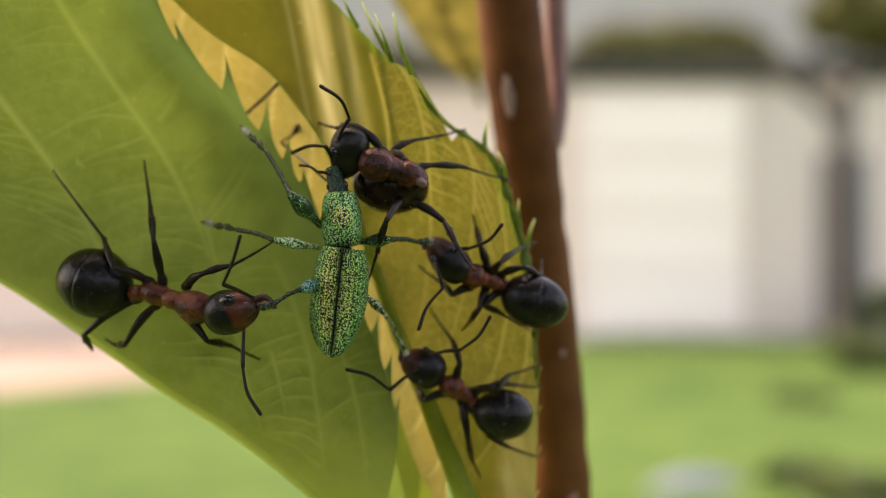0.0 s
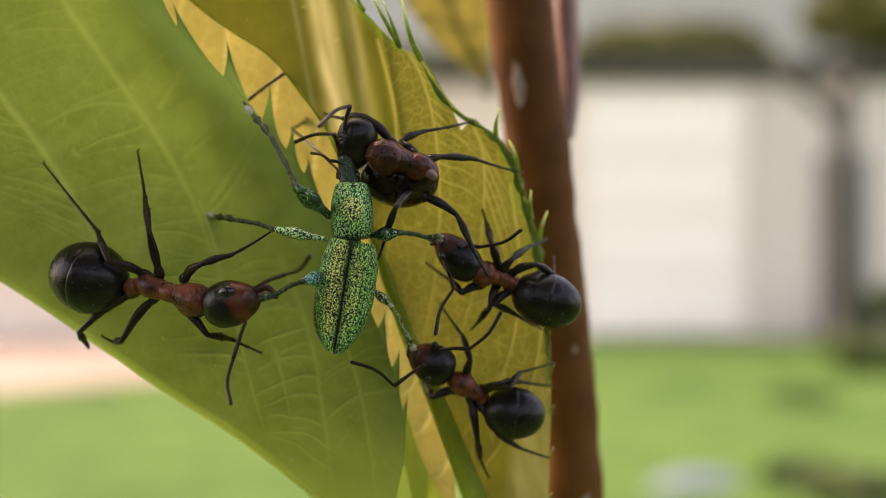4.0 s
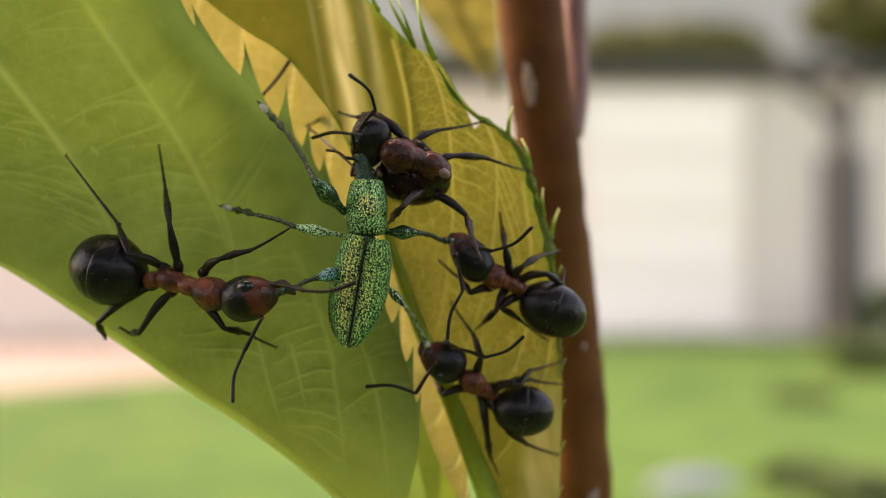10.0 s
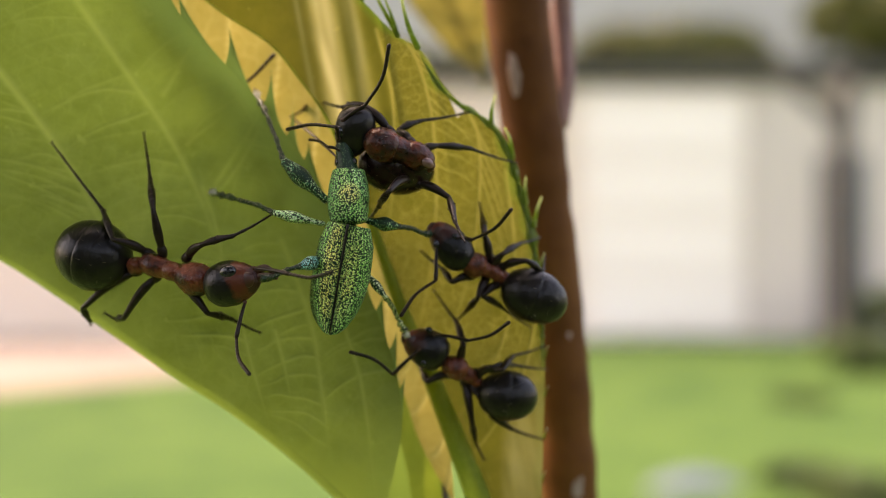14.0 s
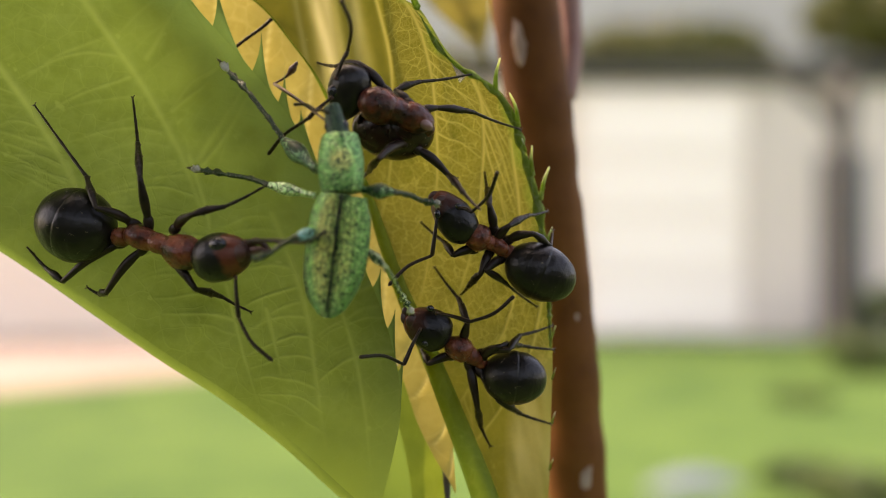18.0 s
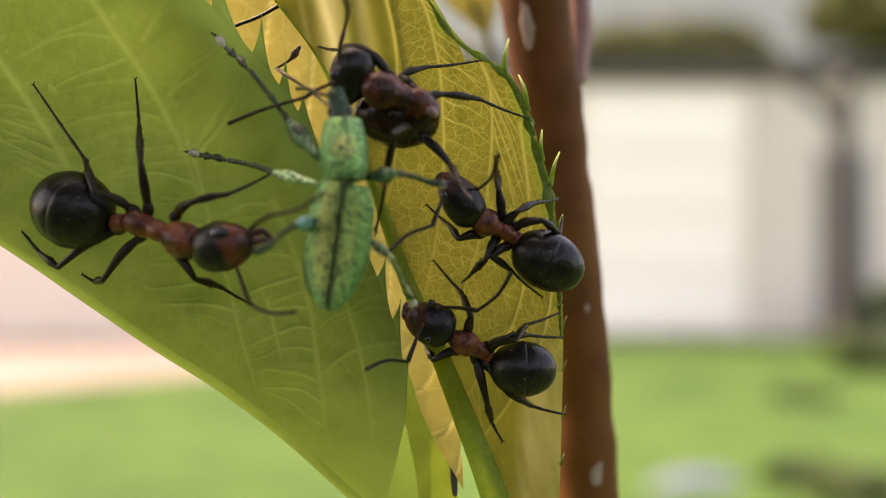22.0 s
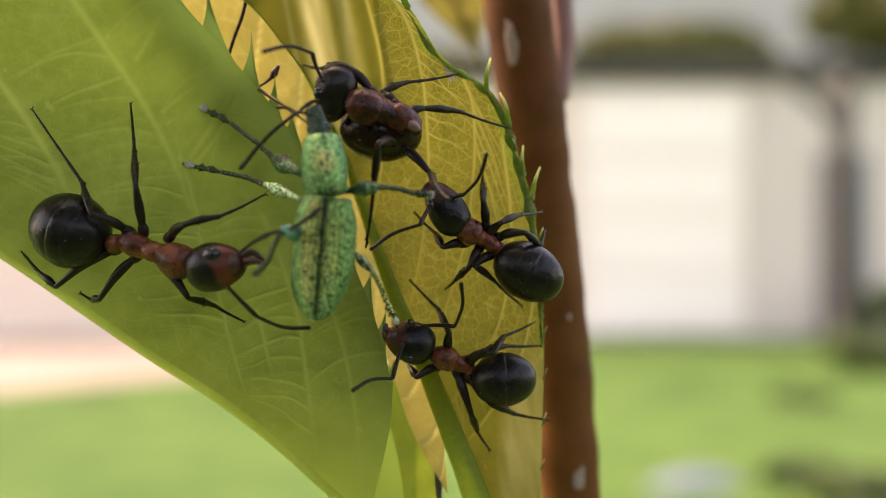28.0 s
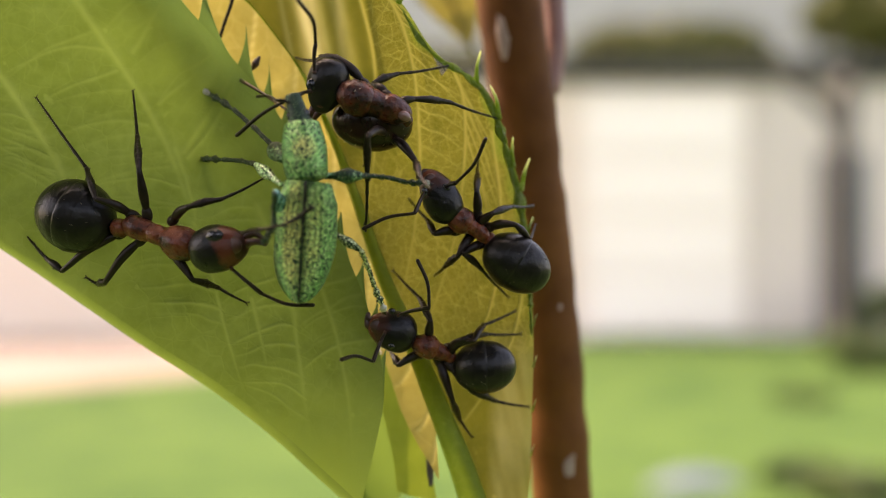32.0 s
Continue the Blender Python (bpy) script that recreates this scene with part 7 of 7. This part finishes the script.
    bend(ant3, "low", [(0.0, -29, -5, -2), (1.0, -28, -5, -2), (2.0, -26, -3, -3), (3.0, -24, -5, -2), (6.0, -5, -6, 1), (7.0, 8, -7, 2), (8.0, 8, -7, 2), (9.0, -20, -6, -1), (10.0, -13, -4, -1), (11.0, 5, -7, 2), (12.0, -5, -2, 0), (13.0, 0, 0, 0), (14.0, -12, 7, -4), (17.0, -14, 13, -6), (18.0, 11, 14, 0), (19.0, -20, 10, -7), (21.0, -17, 14, -7), (22.0, -32, 16, -13), (23.0, -26, 25, -15), (24.0, -45, 14, -16), (25.0, -47, 9, -14), (28.0, -47, 11, -15), (29.0, -33, 21, -16), (30.0, -39, 11, -12), (31.0, -57, 4, -13), (32.0, -42, 9, -12)],
         [(0.0, -8, 6, 6), (1.0, -12, 6, 8), (2.0, -16, 8, 10), (3.0, -12, 2, 7), (6.0, -28, 1, 16), (7.0, -33, 6, 20), (8.0, -23, -7, 13), (9.0, 1, -10, -3), (10.0, -5, -11, 1), (11.0, -19, -1, 11), (12.0, -21, -5, 12), (13.0, -28, 5, 17), (14.0, -16, 5, 11), (17.0, -7, 8, 6), (18.0, -29, 16, 18), (19.0, -30, -3, 17), (21.0, -4, -21, -2), (22.0, -24, -5, 13), (23.0, -35, -4, 20), (24.0, 6, 9, -1), (25.0, 6, 16, 1), (28.0, 6, 12, 0), (29.0, -18, 5, 11), (30.0, 0, 23, 6), (31.0, 6, 26, 5), (32.0, 2, 19, 4)])
    bend(ant4, "low", [(0.0, -17, 19, 7), (1.0, -15, 23, 4), (2.0, -16, 23, 5), (3.0, -11, 22, 2), (6.0, -1, 9, -1), (7.0, 0, -4, 1), (8.0, 0, -1, 0), (9.0, 1, -4, 0), (10.0, 1, -1, -1), (11.0, 0, 6, -1), (12.0, 1, 9, -2), (13.0, 0, 0, 0), (14.0, 0, 13, -3), (17.0, 2, -5, -1), (18.0, 0, -8, 1), (19.0, 2, -9, 0), (20.0, -1, -8, 2), (21.0, 2, -8, 0), (22.0, -7, -7, 6), (23.0, -7, -6, 6), (24.0, 2, -12, 1), (25.0, -12, -12, 11), (28.0, -20, -5, 15), (29.0, -13, 2, 9), (30.0, -26, 10, 16), (31.0, -26, 4, 18), (32.0, -28, 2, 20)],
         [(0.0, 3, -15, 27), (1.0, 5, -15, 33), (2.0, 3, -18, 31), (3.0, 5, -15, 33), (6.0, 8, -7, 30), (7.0, 7, -8, 27), (8.0, 9, -11, 40), (9.0, 8, -9, 34), (10.0, 7, -8, 28), (11.0, 9, -6, 32), (12.0, 12, -3, 37), (13.0, 8, 2, 21), (14.0, 11, -2, 32), (17.0, 16, -1, 45), (18.0, 16, -1, 45), (19.0, 17, -2, 49), (20.0, 14, -5, 43), (21.0, 11, -14, 52), (22.0, 7, -18, 48), (23.0, 9, -13, 46), (24.0, 12, -9, 47), (25.0, 5, -18, 43), (28.0, 0, -26, 42), (29.0, 3, -25, 53), (30.0, -1, -29, 46), (31.0, -1, -29, 49), (32.0, 1, -27, 50)])
    bend(ant4, "high", [(0.0, -11, -17, -7), (1.0, -10, -17, -2), (2.0, -10, -15, -10), (3.0, -10, -16, -16), (6.0, -2, -4, 2), (7.0, -1, -3, 5), (8.0, 3, 4, 0), (9.0, -1, 0, -5), (10.0, 1, 0, 3), (11.0, 0, -1, 2), (12.0, -3, -5, 0), (13.0, 0, 0, 0), (14.0, -1, -3, 1), (17.0, -1, -1, -1), (18.0, 0, 1, -3), (19.0, 7, 8, 6), (20.0, 1, 4, -3), (21.0, 2, 1, 6), (22.0, 0, -3, 9), (23.0, -1, -2, -1), (24.0, -3, -4, -6), (25.0, -3, -6, 3), (28.0, 0, -4, 11), (29.0, -7, -9, -14), (30.0, -4, -6, -7), (31.0, -7, -13, 11), (32.0, -8, -13, -4)],
         [(0.0, 6, -3, -13), (1.0, 8, -4, -16), (2.0, -1, -10, 2), (3.0, -2, -9, 5), (6.0, 0, -26, 0), (7.0, 12, -23, -20), (8.0, 8, -23, -14), (9.0, 13, -17, -23), (10.0, 13, -5, -26), (11.0, 7, 1, -16), (12.0, 7, 7, -18), (13.0, 1, 0, -2), (14.0, 7, 4, -15), (17.0, 1, -11, -1), (18.0, 0, -5, 0), (19.0, 2, -8, -4), (20.0, 10, -8, -19), (21.0, 16, -13, -29), (22.0, 10, -16, -17), (23.0, 1, -20, -2), (24.0, -1, -19, 1), (25.0, 8, -32, -11), (28.0, 30, -37, -43), (29.0, 3, -44, -4), (30.0, 2, -44, -2), (31.0, 9, -55, -12), (32.0, 13, -55, -17)])
    bend(ant2, "mid_low", [(0.0, 12, -2, -3), (1.0, 3, 0, -1), (2.0, 3, 0, -4), (3.0, 4, 0, -3), (6.0, 7, -1, -1), (7.0, 5, -1, -1), (8.0, 6, -1, -2), (9.0, 8, 0, -5), (10.0, 8, 1, -10), (11.0, 1, 2, -7), (12.0, 6, 1, -7), (13.0, 3, 0, -4), (14.0, 3, 1, -5), (17.0, 8, 1, -10), (18.0, 8, 2, -12), (19.0, 6, -3, 3), (20.0, -7, 2, -1), (21.0, -10, 3, -1), (22.0, -4, 1, 1), (23.0, -4, 2, -4), (24.0, -4, 2, -3), (25.0, -4, 1, -1), (28.0, -8, 2, 2), (29.0, -4, 1, 0), (30.0, -6, 1, 1), (31.0, -7, 1, 3), (32.0, -6, 2, 0)],
         [(0.0, -37, -7, 11), (1.0, -34, -8, 8), (2.0, -38, -8, 10), (3.0, -30, -7, 7), (6.0, -23, -6, 3), (7.0, -14, -4, 1), (8.0, -12, -4, 1), (9.0, -12, -3, 3), (10.0, -6, 0, 8), (11.0, -4, 0, 4), (12.0, -7, 0, 6), (13.0, -5, 0, 5), (14.0, -5, -1, 4), (17.0, -11, -2, 5), (18.0, -3, 1, 9), (19.0, -33, -15, -5), (20.0, -37, -13, 2), (21.0, -41, -14, 2), (22.0, -44, -13, 5), (23.0, -41, -13, 4), (24.0, -47, -13, 6), (25.0, -48, -14, 6), (28.0, -45, -15, 3), (29.0, -38, -15, -1), (30.0, -42, -17, -2), (31.0, -29, -15, -7), (32.0, -38, -17, -3)])
    bend(ant2, "hind_low", [(0.0, 8, 4, 10), (1.0, 14, 0, 25), (2.0, 14, 0, 24), (3.0, 14, 1, 24), (6.0, 4, -1, 8), (7.0, 13, 3, 19), (8.0, 15, 0, 25), (9.0, 5, 0, 10), (10.0, 10, 6, 11), (11.0, 6, 2, 9), (12.0, 7, 1, 12), (13.0, 0, 0, 0), (14.0, 0, 0, 1), (17.0, -9, -2, -18), (18.0, 21, 7, 25), (19.0, 7, 29, -13), (20.0, -3, 11, -17), (21.0, 6, 13, -1), (22.0, 12, 14, 6), (23.0, 27, 16, 25), (24.0, 1, 13, -10), (25.0, -3, 10, -15), (28.0, 5, 14, -5), (29.0, -4, 14, -20), (30.0, -5, 12, -21), (31.0, -3, 15, -20), (32.0, 1, 16, -14)],
         [(0.0, -57, -18, -23), (1.0, -43, -6, -19), (2.0, -43, -6, -18), (3.0, -42, -8, -18), (6.0, -73, -9, -29), (7.0, -82, -15, -30), (8.0, -76, -4, -30), (9.0, -66, -3, -27), (10.0, -73, -12, -28), (11.0, -66, -9, -26), (12.0, -67, -6, -27), (13.0, -39, -5, -17), (14.0, -62, -8, -25), (17.0, -54, -5, -22), (18.0, -86, -30, -27), (19.0, -51, -59, -23), (20.0, -43, -31, -21), (21.0, -59, -38, -22), (22.0, -72, -35, -24), (23.0, -94, -33, -27), (24.0, -59, -41, -22), (25.0, -48, -39, -22), (28.0, -67, -40, -23), (29.0, -48, -45, -22), (30.0, -44, -44, -22), (31.0, -53, -46, -22), (32.0, -60, -41, -22)])
    bend(weevil, "fore_left", [(0.0, 23, 1, 29), (1.0, 24, -1, 29), (3.0, 24, -5, 28), (6.0, 21, -3, 25), (9.0, 25, -2, 30), (13.0, 0, 0, 0), (17.0, -34, -13, -39), (19.0, -35, -11, -39), (21.0, -35, -8, -38), (23.0, -39, -7, -41), (25.0, -41, -4, -41), (28.0, -37, -25, -48), (29.0, -39, -22, -48), (30.0, -44, -23, -51), (31.0, -49, -19, -53), (32.0, -50, -23, -56)],
         [(0.0, -24, -1, -17), (1.0, -24, -2, -16), (3.0, -20, 1, -17), (6.0, -18, 0, -13), (9.0, -21, -2, -14), (13.0, 1, 0, 1), (17.0, 51, -21, 34), (19.0, 50, -26, 37), (21.0, 47, -28, 39), (23.0, 49, -36, 45), (25.0, 45, -37, 46), (28.0, 55, -32, 41), (29.0, 55, -33, 42), (30.0, 53, -41, 48), (31.0, 46, -48, 55), (32.0, 59, -46, 49)])
    bend(weevil, "mid_left", [(0.0, 2, 2, 13), (3.0, -3, 1, -14), (6.0, -1, -2, -12), (9.0, 3, -1, 13), (13.0, 0, 0, 0), (17.0, -10, 1, -44), (19.0, -11, 0, -47), (21.0, -12, 0, -51), (23.0, -13, -1, -57), (25.0, -15, 0, -59), (28.0, -19, 3, -61), (29.0, -21, 1, -67), (30.0, -22, 2, -70), (31.0, -25, 2, -73), (32.0, -31, 8, -68)],
         [(0.0, -3, -1, -10), (3.0, 1, -4, 16), (6.0, 2, -2, 13), (9.0, -3, -1, -9), (13.0, 0, 0, 2), (17.0, 7, -7, 48), (19.0, 6, -8, 53), (21.0, 7, -9, 59), (23.0, 7, -10, 65), (25.0, 7, -11, 68), (28.0, 2, -11, 69), (29.0, 1, -13, 78), (30.0, 2, -13, 80), (31.0, 1, -13, 82), (32.0, -13, -13, 66)])
    bend(weevil, "hind_left", [(0.0, -2, 0, 2), (1.0, -2, 1, -1), (3.0, -2, 1, 0), (6.0, -3, 1, 0), (9.0, -1, 1, -1), (13.0, 1, 0, -3), (17.0, -1, 0, 6), (19.0, -8, 3, 7), (21.0, -6, 2, 3), (23.0, -6, 2, 7), (25.0, -11, 4, 5), (28.0, -14, 5, 6), (30.0, -23, 10, 9), (31.0, -29, 13, 11), (32.0, -35, 16, 12)],
         [(0.0, -17, 2, 44), (1.0, -19, 0, 45), (3.0, -14, -1, 34), (6.0, -19, 1, 46), (9.0, -18, 2, 45), (13.0, -19, 9, 58), (17.0, -17, 3, 44), (19.0, -18, -12, 29), (21.0, -25, -10, 43), (23.0, -25, -13, 40), (25.0, -29, -28, 33), (28.0, -19, -38, 13), (30.0, 0, -51, -21), (31.0, 11, -51, -36), (32.0, 19, -46, -48)])
    bend(weevil, "fore_right", [(0.0, -3, -11, -10), (3.0, -3, -14, -21), (6.0, -4, -12, -29), (9.0, -3, -11, -10), (13.0, 0, 0, 0), (17.0, -2, -2, -8), (19.0, -4, -5, -27), (21.0, -4, -13, -30), (23.0, -3, -13, -11), (25.0, -3, -10, -14), (28.0, -3, -11, -15), (30.0, 0, -9, 12), (31.0, 1, -6, 13), (32.0, 1, -6, 13)],
         [(0.0, 1, 0, 5), (3.0, 2, 0, 14), (6.0, 3, 0, 23), (9.0, -3, 3, 9), (13.0, 0, 0, -2), (17.0, 0, 1, 6), (19.0, 2, 1, 20), (21.0, 3, 1, 22), (23.0, -2, 3, 8), (25.0, -1, 1, 4), (28.0, -3, 2, 3), (30.0, -11, -1, -36), (31.0, -11, -2, -45), (32.0, -14, -3, -50)])
    bend(weevil, "hind_right", [(0.0, -7, -6, -6), (3.0, -31, -22, -25), (6.0, -21, -14, -18), (9.0, -17, -12, -15), (13.0, -14, -3, -11), (17.0, -22, -12, -18), (19.0, -32, -17, -26), (21.0, -31, -21, -25), (23.0, -22, -14, -19), (25.0, -24, -16, -20), (28.0, -23, -8, -18), (30.0, -3, -13, -5), (31.0, -1, -18, -5), (32.0, -2, -14, -5)],
         [(0.0, 7, 7, 11), (3.0, 35, 5, 34), (6.0, 27, 4, 24), (9.0, 22, 5, 20), (13.0, 16, 1, 11), (17.0, 30, 4, 27), (19.0, 36, 1, 31), (21.0, 38, 4, 36), (23.0, 27, 6, 27), (25.0, 25, 10, 29), (28.0, 21, 7, 23), (30.0, -5, 19, 13), (31.0, -10, 26, 14), (32.0, -14, 21, 8)])


motions()
